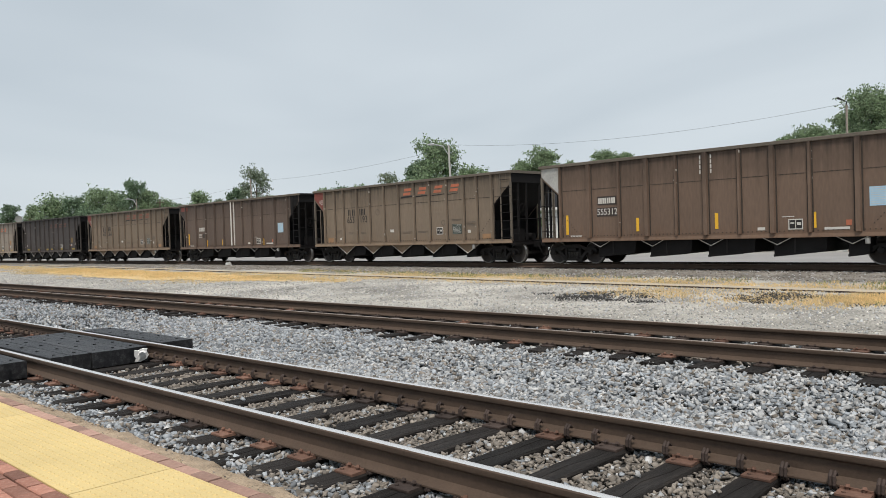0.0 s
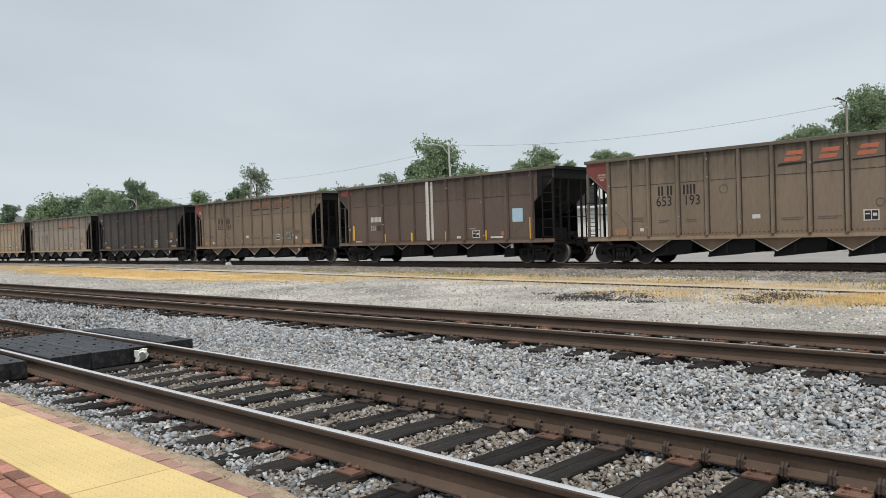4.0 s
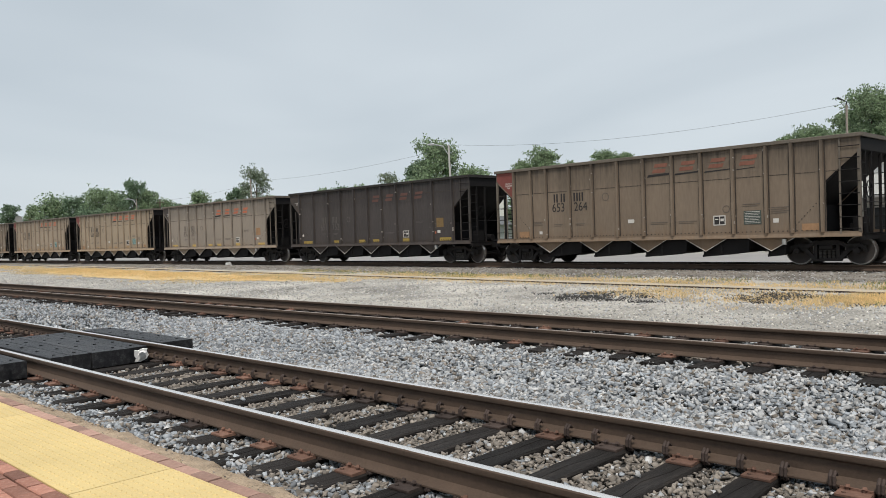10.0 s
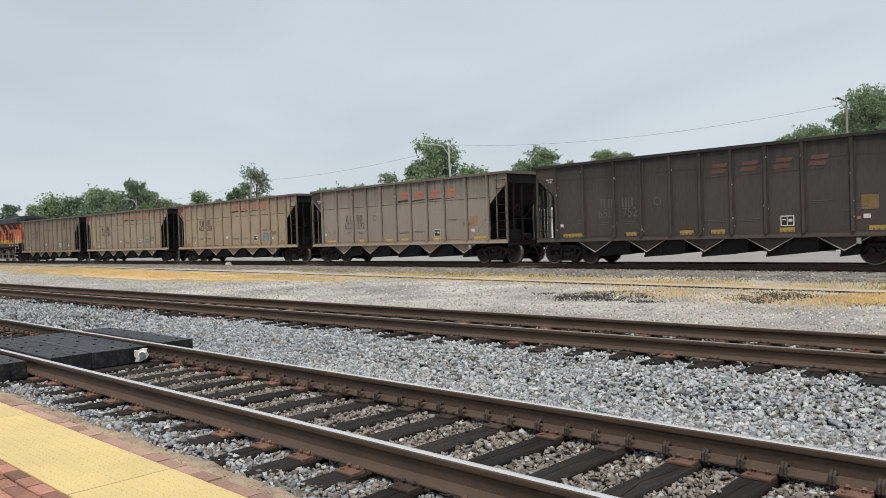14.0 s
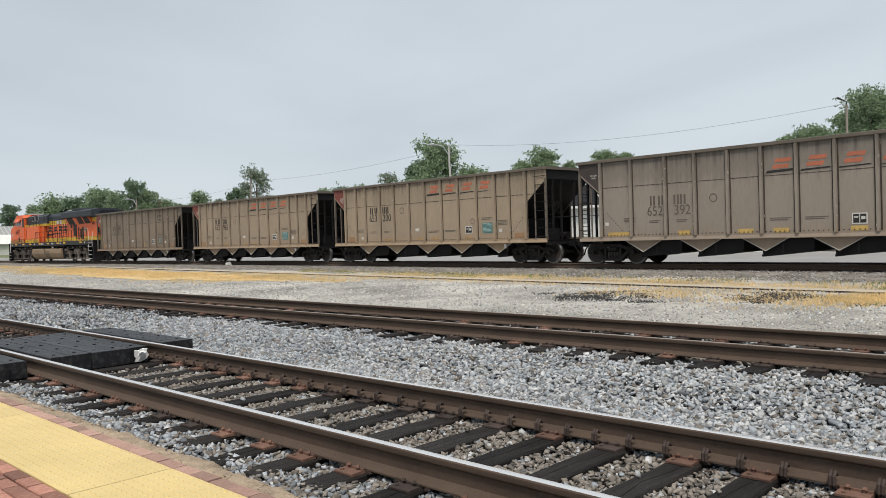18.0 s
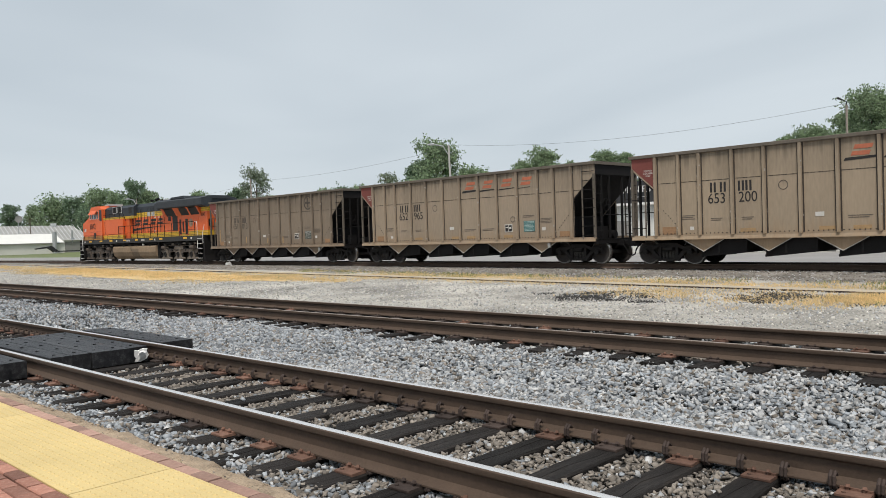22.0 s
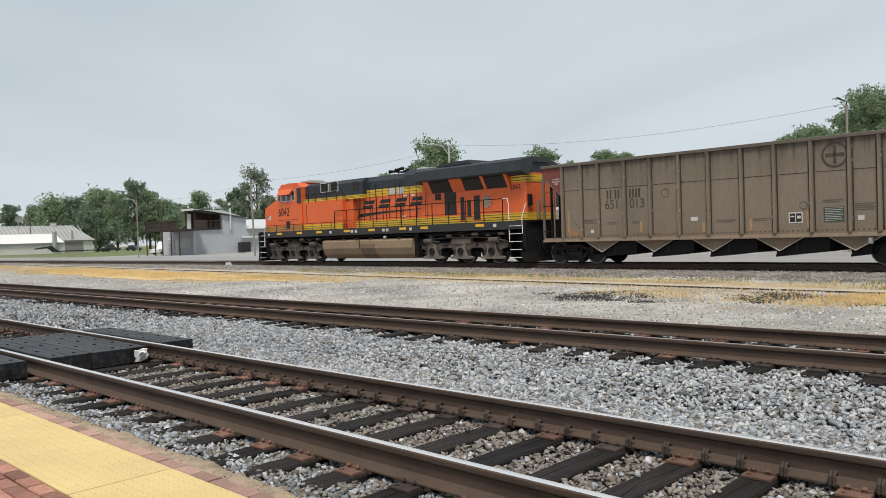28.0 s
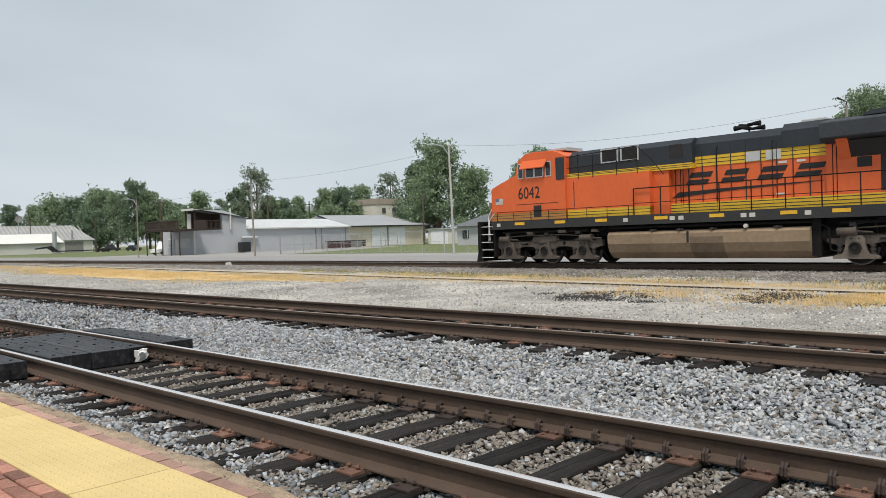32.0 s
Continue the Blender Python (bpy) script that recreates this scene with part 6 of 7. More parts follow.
    P("exhaust_stack", Shape().box(3.05, 3.75, -0.45, 0.45, 4.62, 4.78, c=0.03), SILVER)
    P("rear_lamp_box", Shape().box(10.63, 10.76, -0.95, -0.75, 2.5, 3.0), IRON)
    MOVING.append(lo)
    return lo


locomotive()


# ---- background: street, buildings, poles and trees ----
GZ = -0.10


def bmat(name, col, **k):
    return material(name, col, k.pop("rough", 0.85), fine=30, coarse=k.pop("coarse", 0.5), spread=k.pop("spread", 0.15), bump=0.12, **k)


GREY_SIDING = bmat("grey_metal_siding", (0.44, 0.455, 0.475), spread=0.1)
PALE_ROOF = bmat("pale_metal_roof", (0.52, 0.54, 0.55), rough=0.6)
WHITE_SIDING = bmat("white_siding", (0.62, 0.61, 0.57), spread=0.1)
STORE_WHITE = bmat("off_white_boards", (0.66, 0.66, 0.63), spread=0.1)
TAN_WALL = bmat("tan_wall", (0.72, 0.65, 0.53))
DOOR_WHITE = bmat("white_garage_door", (0.78, 0.79, 0.83), spread=0.08)
SHINGLE = bmat("grey_shingle_roof", (0.32, 0.335, 0.35), spread=0.2)
OLD_ROOF = bmat("weathered_tin_roof", (0.30, 0.30, 0.29), spread=0.45, grain=(1, 0.3, 1))
CREAM = bmat("cream_wall", (0.60, 0.565, 0.50))
HOUSE_ROOF = bmat("dark_house_roof", (0.13, 0.14, 0.15), spread=0.3)
BROWN_BAND = bmat("brown_parapet", (0.33, 0.28, 0.235))
DECK_WOOD = bmat("dark_deck_wood", (0.05, 0.035, 0.028), spread=0.3)
DARK_GLASS = material("dark_window", (0.05, 0.055, 0.06), 0.15, fine=4, coarse=1, spread=0.2, bump=0.0)
SHOP_GREY = bmat("grey_shop_wall", (0.24, 0.235, 0.225))
# pane glass with the pale sky reflection put into its base colour
REFLECTION_PANE = material("painted_reflection_window", (0.40, 0.42, 0.43), 0.2, fine=4, coarse=1, spread=0.25, bump=0.0)
SHOP_FRONT = bmat("pale_grey_shop_front", (0.50, 0.49, 0.47))
POLE_WOOD = material("weathered_pole_wood", (0.27, 0.235, 0.20), 0.9, fine=20, coarse=2, spread=0.3, bump=0.3, grain=(3, 3, 0.2))
GALV = material("galvanised_steel", (0.42, 0.43, 0.44), 0.5, 0.5, fine=30, coarse=3, spread=0.2, bump=0.05)
PALE_POLE = material("pale_weathered_pole", (0.42, 0.41, 0.39), 0.9, fine=20, coarse=2, spread=0.2, bump=0.3, grain=(3, 3, 0.2))
BIN_RED = bmat("rusty_red_bin", (0.085, 0.05, 0.047), spread=0.3)
CAR_DARK = material("dark_car_paint", (0.03, 0.035, 0.04), 0.25, fine=4, coarse=1, spread=0.2, bump=0.0, spec=0.6)
CAR_WHITE = material("white_car_paint", (0.70, 0.70, 0.70), 0.25, fine=4, coarse=1, spread=0.06, bump=0.0, spec=0.6)
CAR_SILVER = material("silver_car_paint", (0.35, 0.36, 0.38), 0.3, 0.4, fine=4, coarse=1, spread=0.1, bump=0.0, spec=0.6)
RUBBER = material("tyre_rubber", (0.02, 0.02, 0.02), 0.85, fine=20, coarse=3, spread=0.3, bump=0.1)
BARK = material("bark", (0.10, 0.08, 0.06), 0.95, fine=20, coarse=3, spread=0.4, bump=0.6, grain=(1, 1, 0.2))


def leafy(name, base):
    """Leaves let some of the light through."""
    m = material(name, base, 0.75, fine=3, coarse=0.25, spread=0.35, bump=0.0, per_island=0.5, spec=0.25)
    nt = m.node_tree
    b = nt.nodes["Principled BSDF"]
    thru = nt.nodes.new("ShaderNodeBsdfTranslucent")
    nt.links.new(b.inputs["Base Color"].links[0].from_socket, thru.inputs["Color"])
    mix = nt.nodes.new("ShaderNodeMixShader")
    mix.inputs[0].default_value = 0.45
    nt.links.new(b.outputs[0], mix.inputs[1])
    nt.links.new(thru.outputs[0], mix.inputs[2])
    nt.links.new(mix.outputs[0], nt.nodes["Material Output"].inputs["Surface"])
    return m


LEAF = leafy("leaf", (0.25, 0.325, 0.20))
LEAF_DARK = leafy("dark_leaf", (0.175, 0.245, 0.16))
LEAF_PALE = leafy("pale_leaf", (0.22, 0.265, 0.19))


def clapboards(s, x0, x1, z0, z1, y, step=0.2, slot=0):
    """Overlapping boards along x on a wall that faces -y."""
    z = z0
    while z < z1 - 0.02:
        h = min(step, z1 - z)
        s.prism([(y, z), (y, z + h), (y - 0.006, z + h), (y - 0.016, z)], x0, x1, "x", slot)
        z += step
    return s


def ribs(s, y0, y1, z0, z1, x, step, slot=0):
    """Upright ribs on a wall that faces +x."""
    n = int((y1 - y0) / step)
    for i in range(n + 1):
        y = y0 + i * (y1 - y0) / n
        s.box(x, x + 0.008, y - 0.015, y + 0.015, z0, z1, slot)
    return s


def grey_hall():
    b = thing("warehouse", "grey metal-sided warehouse with a covered wooden deck", "building")
    x1, y0 = -99.6, 54.0
    part("wall", Shape().box(-109.2, x1, y0, 81.5, GZ, 3.3), GREY_SIDING, b)
    part("wall_ribs", ribs(Shape(), y0 + 0.1, 81.4, GZ, 3.28, x1, 0.9), GREY_SIDING, b)
    part("roof", Shape().prism([(-99.3, 3.32), (-99.3, 3.46), (-105.5, 4.9), (-109.4, 3.5), (-109.4, 3.32)][::-1], 62.3, 81.7, "y"), PALE_ROOF, b, "pale metal roof")
    part("roof_seam", Shape().box(-99.28, -99.2, 62.3, 81.7, 3.28, 3.42), WHITE_SIDING, b)
    # upper room with a shed roof and the open porch
    s = Shape().prism([(58.4, 3.3), (62.3, 3.3), (62.3, 4.9), (58.4, 6.0)], -102.2, x1, "x")
    part("upper_wall", s, GREY_SIDING, b)
    s = Shape().prism([(62.5, 4.86), (62.5, 4.98), (53.8, 6.28), (53.8, 6.10), (58.4, 6.02)], -102.4, -99.3, "x")
    part("porch_roof", s, PALE_ROOF, b)
    part("porch_back", Shape().box(-102.2, -100.2, 58.2, 58.42, 3.3, 6.0), DECK_WOOD, b)
    part("porch_fascia", Shape().box(-102.45, -99.25, 53.7, 53.79, 6.02, 6.30), WHITE_SIDING, b, "white fascia board")
    part("porch_side", Shape().box(-102.3, -102.2, 54.5, 58.4, 3.3, 5.95), DECK_WOOD, b)
    part("porch_end", Shape().box(-102.2, -101.3, 54.3, 54.5, 3.3, 5.6), WHITE_SIDING, b)
    for x in (-102.2, -99.7):
        part("porch_post", Shape().box(x - 0.08, x + 0.08, 54.1, 54.3, 3.3, 6.05), DECK_WOOD, b)
    part("deck_floor", Shape().box(-106.0, -96.3, 50.0, 54.0, 3.2, 3.42), DECK_WOOD, b)
    s = Shape()
    for i in range(49):
        x = -106 + i * 0.2
        s.box(x - 0.03, x + 0.03, 49.98, 50.04, 3.42, 4.55)
    s.box(-106, -96.3, 49.95, 50.07, 4.5, 4.62).box(-106, -96.3, 49.95, 50.07, 3.4, 3.6)
    for i in range(21):
        y = 54 + i * 0.2
        s.box(-99.46, -99.4, y - 0.03, y + 0.03, 3.42, 4.55)
    s.box(-99.48, -99.36, 54, 58.2, 4.5, 4.62).box(-99.48, -99.36, 54, 58.2, 3.4, 3.5).box(-99.5, -96.3, 53.9, 54.0, 3.4, 4.62)
    part("deck_railing", s, DECK_WOOD, b)
    for x in (-105.9, -103.3, -101.2, -98.7, -96.4):
        part("deck_post", Shape().box(x - 0.06, x + 0.06, 50.05, 50.17, GZ, 3.3), DECK_WOOD, b)
    for x0, x1b in ((-107.1, -105.6), (-103.2, -101.0)):
        w = part("window", Shape().box(x0 - 0.1, x1b + 0.1, 53.9, 54.0, 0.9, 2.15, 0), WHITE_SIDING, b)
        part("pane", Shape().box(x0, x1b, 53.88, 53.9, 1.0, 2.05), REFLECTION_PANE, w)
    part("door", Shape().box(-105.0, -104.1, 53.92, 54.0, GZ, 2.05), WHITE_SIDING, b)
    part("corner_trim", Shape().box(-99.75, -99.55, 53.9, 54.1, GZ, 3.3), WHITE_SIDING, b)
    part("flue", Shape().tube((-99.4, 59.6, 3.3), (-99.4, 59.6, 6.3), 0.12, 10), WHITE_SIDING, b)
    part("wall_pipe", Shape().tube((-99.3, 61.3, 2.05), (-99.3, 64.0, 2.05), 0.18, 10), PALE_ROOF, b)
    for y in (74.8, 75.9, 80.8):
        part("downspout", Shape().box(-99.55, -99.45, y - 0.06, y + 0.06, GZ, 3.2), SHOP_GREY, b)
    return b


def tan_garage():
    b = thing("garage_building", "tan garage building with a grey shingle roof and white doors", "building")
    part("wall", Shape().box(-120, -105.5, 85.8, 105.1, GZ, 3.5), TAN_WALL, b)
    s = Shape().prism([(-104.8, 3.42), (-104.8, 3.62), (-112.8, 5.75), (-120.8, 3.62), (-120.8, 3.42)][::-1], 85.2, 100.5, "y")
    s.add([(-104.8, 100.5, 3.42), (-104.8, 105.8, 3.42), (-120.8, 105.8, 3.42), (-120.8, 100.5, 3.42), (-104.8, 100.5, 3.62), (-104.8, 105.8, 3.62), (-120.8, 105.8, 3.62), (-120.8, 100.5, 3.62), (-112.8, 100.5, 5.75)],
          [(4, 5, 8), (5, 6, 8), (6, 7, 8), (0, 1, 5, 4), (1, 2, 6, 5), (2, 3, 7, 6), (3, 2, 1, 0)])
    part("roof", s, SHINGLE, b)
    part("eave_trim", Shape().box(-104.8, -104.65, 85.2, 105.8, 3.40, 3.62), BLACK_PAINT, b)
    part("rake_trim", Shape().prism([(-104.7, 3.5), (-104.7, 3.7), (-112.8, 5.85), (-112.8, 5.62)][::-1], 85.05, 85.2, "y"), BLACK_PAINT, b)
    part("corner_trim", Shape().box(-105.5, -105.35, 85.75, 86.0, GZ, 3.42), BLACK_PAINT, b)
    for y0, y1 in ((91.6, 95.2), (95.7, 99.8)):
        d = part("garage_door", Shape().box(-105.5, -105.38, y0, y1, GZ, 3.3), DOOR_WHITE, b)
        for i in range(4):
            part("door_panel", Shape().box(-105.38, -105.35, y0 + 0.1, y1 - 0.1, 0.05 + i * 0.8, 0.75 + i * 0.8), DOOR_WHITE, d)
    for y in (95.45, 105.0):
        part("downspout", Shape().box(-105.42, -105.3, y - 0.07, y + 0.07, GZ, 3.4), SHOP_GREY, b)


def far_block():
    b = thing("two_storey_building", "cream two-storey building with a flat brown parapet", "building", m=pose(1.2, 1.1, 0))
    part("wall", Shape().box(-158, -150, 130, 146, GZ, 9.9), CREAM, b)
    part("parapet", Shape().box(-158.2, -149.8, 129.8, 146.2, 9.9, 11.3), BROWN_BAND, b)
    for y in (132.5, 136.0, 139.0, 143.5):
        w = part("window", Shape().box(-149.95, -149.9, y - 0.7, y + 0.7, 7.5, 9.0), BROWN_BAND, b)
        part("pane", Shape().box(-149.9, -149.87, y - 0.55, y + 0.55, 7.65, 8.85), DARK_GLASS, w)
    part("flue", Shape().tube((-149.7, 139.6, 6.0), (-149.7, 139.6, 11.6), 0.2, 8), BLACK_PAINT, b)


def small_house():
    b = thing("small_house", "small pale grey house with a dark hipped roof", "building")
    part("wall", Shape().box(-78, -70, 84.5, 98, GZ, 2.75), GREY_SIDING, b)
    s = Shape()
    s.add([(-69.4, 83.9, 2.7), (-69.4, 98.6, 2.7), (-78.6, 98.6, 2.7), (-78.6, 83.9, 2.7), (-74, 89.0, 4.9), (-74, 93.5, 4.9)], [(0, 1, 5, 4), (1, 2, 5), (2, 3, 4, 5), (3, 0, 4), (3, 2, 1, 0)])
    part("roof", s, HOUSE_ROOF, b)
    for x in (-76.3, -72.2):
        part("window", Shape().box(x - 0.6, x + 0.6, 84.42, 84.5, 0.9, 2.1), DARK_GLASS, b)
    g = thing("carport", "low white garage behind the lawn", "building")
    part("wall", Shape().box(-101, -95, 101.5, 108.5, GZ, 2.6), WHITE_SIDING, g)
    part("roof", Shape().box(-101.3, -94.8, 101.2, 108.8, 2.6, 2.75), PALE_ROOF, g)
    part("garage_door", Shape().box(-100.2, -96.0, 101.43, 101.5, GZ, 2.2), DOOR_WHITE, g)
    w = thing("white_panel_sign", "blank white square board on two posts", "sign")
    part("board", Shape().box(-57.6, -57.5, 68.3, 71.0, 3.5, 6.0), WHITE_PAINT, w)
    for y in (68.6, 70.7):
        part("post", Shape().box(-57.7, -57.6, y - 0.08, y + 0.08, GZ, 5.9), POLE_WOOD, w)


def left_barn():
    b = thing("long_shed", "long white shed with a weathered tin roof", "building")
    part("wall", Shape().box(-250, -235, 40, 94.6, GZ, 3.5), WHITE_SIDING, b)
    s = Shape()
    s.add([(-234.4, 39, 3.4), (-234.4, 95.2, 3.4), (-250.6, 95.2, 3.4), (-250.6, 39, 3.4), (-242.5, 44, 7.9), (-242.5, 91.5, 7.9)], [(0, 1, 5, 4), (1, 2, 5), (2, 3, 4, 5), (3, 0, 4), (3, 2, 1, 0)])
    part("roof", s, OLD_ROOF, b, "weathered tin roof with pale streaks")
    s = Shape()
    for i in range(34):
        y = 56 + i * 1.12
        s.prism([(-234.4, 3.42), (-234.4, 3.5), (-242.3, 7.98), (-242.3, 7.84)][::-1], y, y + 0.12, "y")
    part("roof_seams", s, PALE_ROOF, b)
    part("dark_doorway", Shape().box(-235.0, -234.9, 86.6, 91.8, GZ, 3.0), SHOP_GREY, b)
    part("flue", Shape().tube((-234.8, 88.6, 2.5), (-234.8, 88.6, 6.4), 0.25, 8), GALV, b)
    part("roof_vent", Shape().box(-243, -242, 85.6, 87, 7.7, 8.6), PALE_ROOF, b)
    d = thing("white_lean_to", "low white annex with a pale flat roof", "building")
    part("wall", Shape().box(-228, -215, 30, 78.8, GZ, 2.6), WHITE_SIDING, d)
    part("roof", Shape().prism([(-214.7, 2.55), (-214.7, 2.75), (-222, 5.2), (-229, 5.2), (-229, 2.55)][::-1], 29.6, 79.1, "y"), STORE_WHITE, d)
    part("eave_shadow_board", Shape().box(-214.72, -214.6, 29.6, 79.1, 2.45, 2.7), SHOP_GREY, d)
    part("stack", Shape().tube((-214.0, 76.3, GZ), (-214.0, 76.3, 5.6), 0.55, 12), GALV, d)
    a = thing("satellite_dish", "grey satellite dish on a mast", "dish")
    part("mast", Shape().tube((-233, 73.8, GZ), (-233, 73.8, 9.5), 0.12, 8), GALV, a)
    s = Shape()
    for i in range(5):
        r0, r1 = i * 0.2, (i + 1) * 0.2
        s.tube((-232.8 + r0 * r0 * 0.12, 73.8, 9.6), (-232.8 + r1 * r1 * 0.12, 73.8, 9.6), max(r0, 0.01), 18, 0, r1, False)
    part("dish", s, SHOP_GREY, a)


def union_hall():
    """The dark-fronted hall with white lettering, and the white shop beside it."""
    b = thing("meeting_hall", "white meeting hall with a dark lettered fascia", "building")
    part("wall", Shape().box(-34.5, -20.6, 47.0, 60, GZ, 3.3), STORE_WHITE, b)
    part("fascia", Shape().prism([(46.6, 3.25), (47.3, 3.25), (47.3, 4.75), (47.0, 4.75)], -34.7, -20.4, "x"), BLACK_PAINT, b, "dark fascia board")
    part("trim", Shape().box(-34.7, -20.4, 46.55, 46.65, 3.1, 3.28), WHITE_PAINT, b)
    part("flat_roof", Shape().box(-34.5, -20.6, 47.2, 60, 4.4, 4.6), SHOP_GREY, b)
    for tx, x, z, size in (("PLUMBERS", -26.95, 4.15, 0.62), ("PIPEFITTERS", -23.25, 4.15, 0.6)):
        word(b, tx, x, 46.62, z, size, WHITE_PAINT, "lettering")
    text_bars(b, -26.3, 3.65, 46.60, 1.4, 1, WHITE_PAINT)
    text_bars(b, -23.4, 3.65, 46.60, 1.6, 1, WHITE_PAINT)
    for x in (-29.2, -21.2):
        s = Shape().tube((x, 46.72, 4.1), (x, 46.60, 4.1), 0.42, 20)
        part("round_badge", s, WHITE_PAINT, b)
    for x in (-33, -31.4, -29.8, -26.2, -24.4, -22.6):
        part("wall_batten", Shape().box(x - 0.05, x + 0.05, 46.94, 47.0, GZ, 3.1), WHITE_SIDING, b)
    part("door", Shape().box(-28.4, -27.4, 46.92, 47.0, GZ, 2.1), SHOP_GREY, b)
    w = thing("shop", "white clapboard shop with a deep fascia over its porch", "building")
    part("wall", Shape().box(-20.3, 14, 49.0, 62, GZ, 3.0), SHOP_FRONT, w)
    fas = part("fascia", Shape().box(-20.3, 14, 46.4, 49.2, 2.9, 4.62), STORE_WHITE, w, "white clapboard fascia")
    for i in range(12):
        part("clapboard", clapboards(Shape(), -20.3, 14, 2.92 + i * 0.14, 3.06 + i * 0.14, 46.4, 0.14), STORE_WHITE, fas)
    part("fascia_cap", Shape().box(-20.5, 14.2, 46.2, 62, 4.62, 4.74), STORE_WHITE, w)
    part("soffit_trim", Shape().box(-20.35, 14, 46.3, 46.42, 2.82, 2.94), SHOP_GREY, w)
    for x in (-18.6, -16.3, -13.9, -11.0, -7, -2):
        part("porch_column", Shape().box(x - 0.28, x + 0.28, 46.6, 47.1, GZ, 2.9), STORE_WHITE, w)
    for x in (-17.4, -12.6):
        part("shop_window", Shape().box(x - 0.7, x + 0.7, 48.94, 49.0, 0.8, 2.3), DARK_GLASS, w)
    part("roof_vent", Shape().tube((-17.2, 52, 4.7), (-17.2, 52, 5.7), 0.6, 12).tube((-17.2, 52, 5.7), (-17.2, 52, 5.95), 0.6, 12, 0, 0.2), STORE_WHITE, w)


def lamp_pole(x, y, top, arm, lean=(0.0, 0.0), mat=None, r=0.11):
    p = thing("street_lamp", "tall weathered wooden pole with a street lamp arm", "street lamp", "poles along the road", m=pose(x, y, GZ))
    h = top - GZ
    part("pole", Shape().tube((0, 0, 0), (lean[0], lean[1], h), r, 10, 0, r * 0.7), mat or POLE_WOOD, p)
    if arm:
        d = Vector((arm[0], arm[1], 0))
        q = Vector((lean[0], lean[1], h))
        if d.length > 0.5:
            part("arm", Shape().path([q + Vector((0, 0, -0.9)), q + d * 0.35 + Vector((0, 0, -0.1)), q + d + Vector((0, 0, 0.1))], 0.04, 6), GALV, p)
        e = q + d + Vector((0, 0, 0.08))
        n = d.normalized()
        if d.length > 0.5:
            part("lamp_head", Shape().tube(e - n * 0.15, e + n * 0.45, 0.11, 10, 0, 0.06), GALV, p)
        else:
            part("bracket", Shape().path([q + Vector((0, 0, -0.1)), q + Vector((0, 0, 0.2)), e + Vector((0, 0, 0.28))], 0.035, 6), BLACK_PAINT, p)
            part("lamp_head", Shape().tube(e + n * 0.12 + Vector((0, 0, 0.34)), e - n * 0.12 + Vector((0, 0, 0.22)), 0.07, 10, 0, 0.04), BLACK_PAINT, p)
    return p


def utility_pole(x, y, top, cans):
    p = thing("utility_pole", "dark wooden utility pole with a crossarm" + (" and two grey transformers" if cans else ""), "utility pole", "utility poles behind the street", m=pose(x, y, GZ))
    h = top - GZ
    part("pole", Shape().tube((0, 0, 0), (0, 0, h), 0.16, 8, 0, 0.11), BARK, p)
    part("crossarm", Shape().box(-0.75, 0.75, -0.06, 0.06, h - 0.75, h - 0.63, m=pose(0, 0, 0, 0, 0, 40)), BARK, p)
    for d in (-0.65, 0.0, 0.65):
        part("insulator", Shape().tube((d * 0.77, d * 0.64, h - 0.63), (d * 0.77, d * 0.64, h - 0.45), 0.05, 6), GALV, p)
    for d in (-0.45, 0.45) if cans else ():
        part("transformer", Shape().tube((d * 0.77 + 0.1, d * 0.64 - 0.1, h - 2.1), (d * 0.77 + 0.1, d * 0.64 - 0.1, h - 1.1), 0.32, 12), GALV, p, "grey transformer can")


def wires():
    def sag(a, b, drop, n=14):
        a, b = Vector(a), Vector(b)
        return [a.lerp(b, i / n) + Vector((0, 0, -4 * drop * (i / n) * (1 - i / n))) for i in range(n + 1)]
    for a, b, drop in (((-13.3, 46, 8.0), (-43.8, 47.1, 8.95), 0.75), ((-43.8, 47.1, 8.8), (-71.7, 45.8, 7.9), 0.5), ((-71.7, 45.8, 7.7), (-93.4, 43.3, 6.9), 0.5),
                       ((-13.3, 46, 7.9), (12, 46, 8.4), 0.7), ((-93.4, 43.3, 6.9), (-140, 46, 6.8), 0.8), ((-71.7, 45.8, 5.6), (-105, 62, 5.0), 0.4), ((-43.8, 47.1, 6.3), (-100, 100, 7.0), 0.9)):
        w = part("overhead_wire", Shape().path(sag(a, b, drop), 0.009, 4), BLACK_PAINT)
        tagged(w, "thin dark overhead wire slung between poles", "wire", "overhead wires")


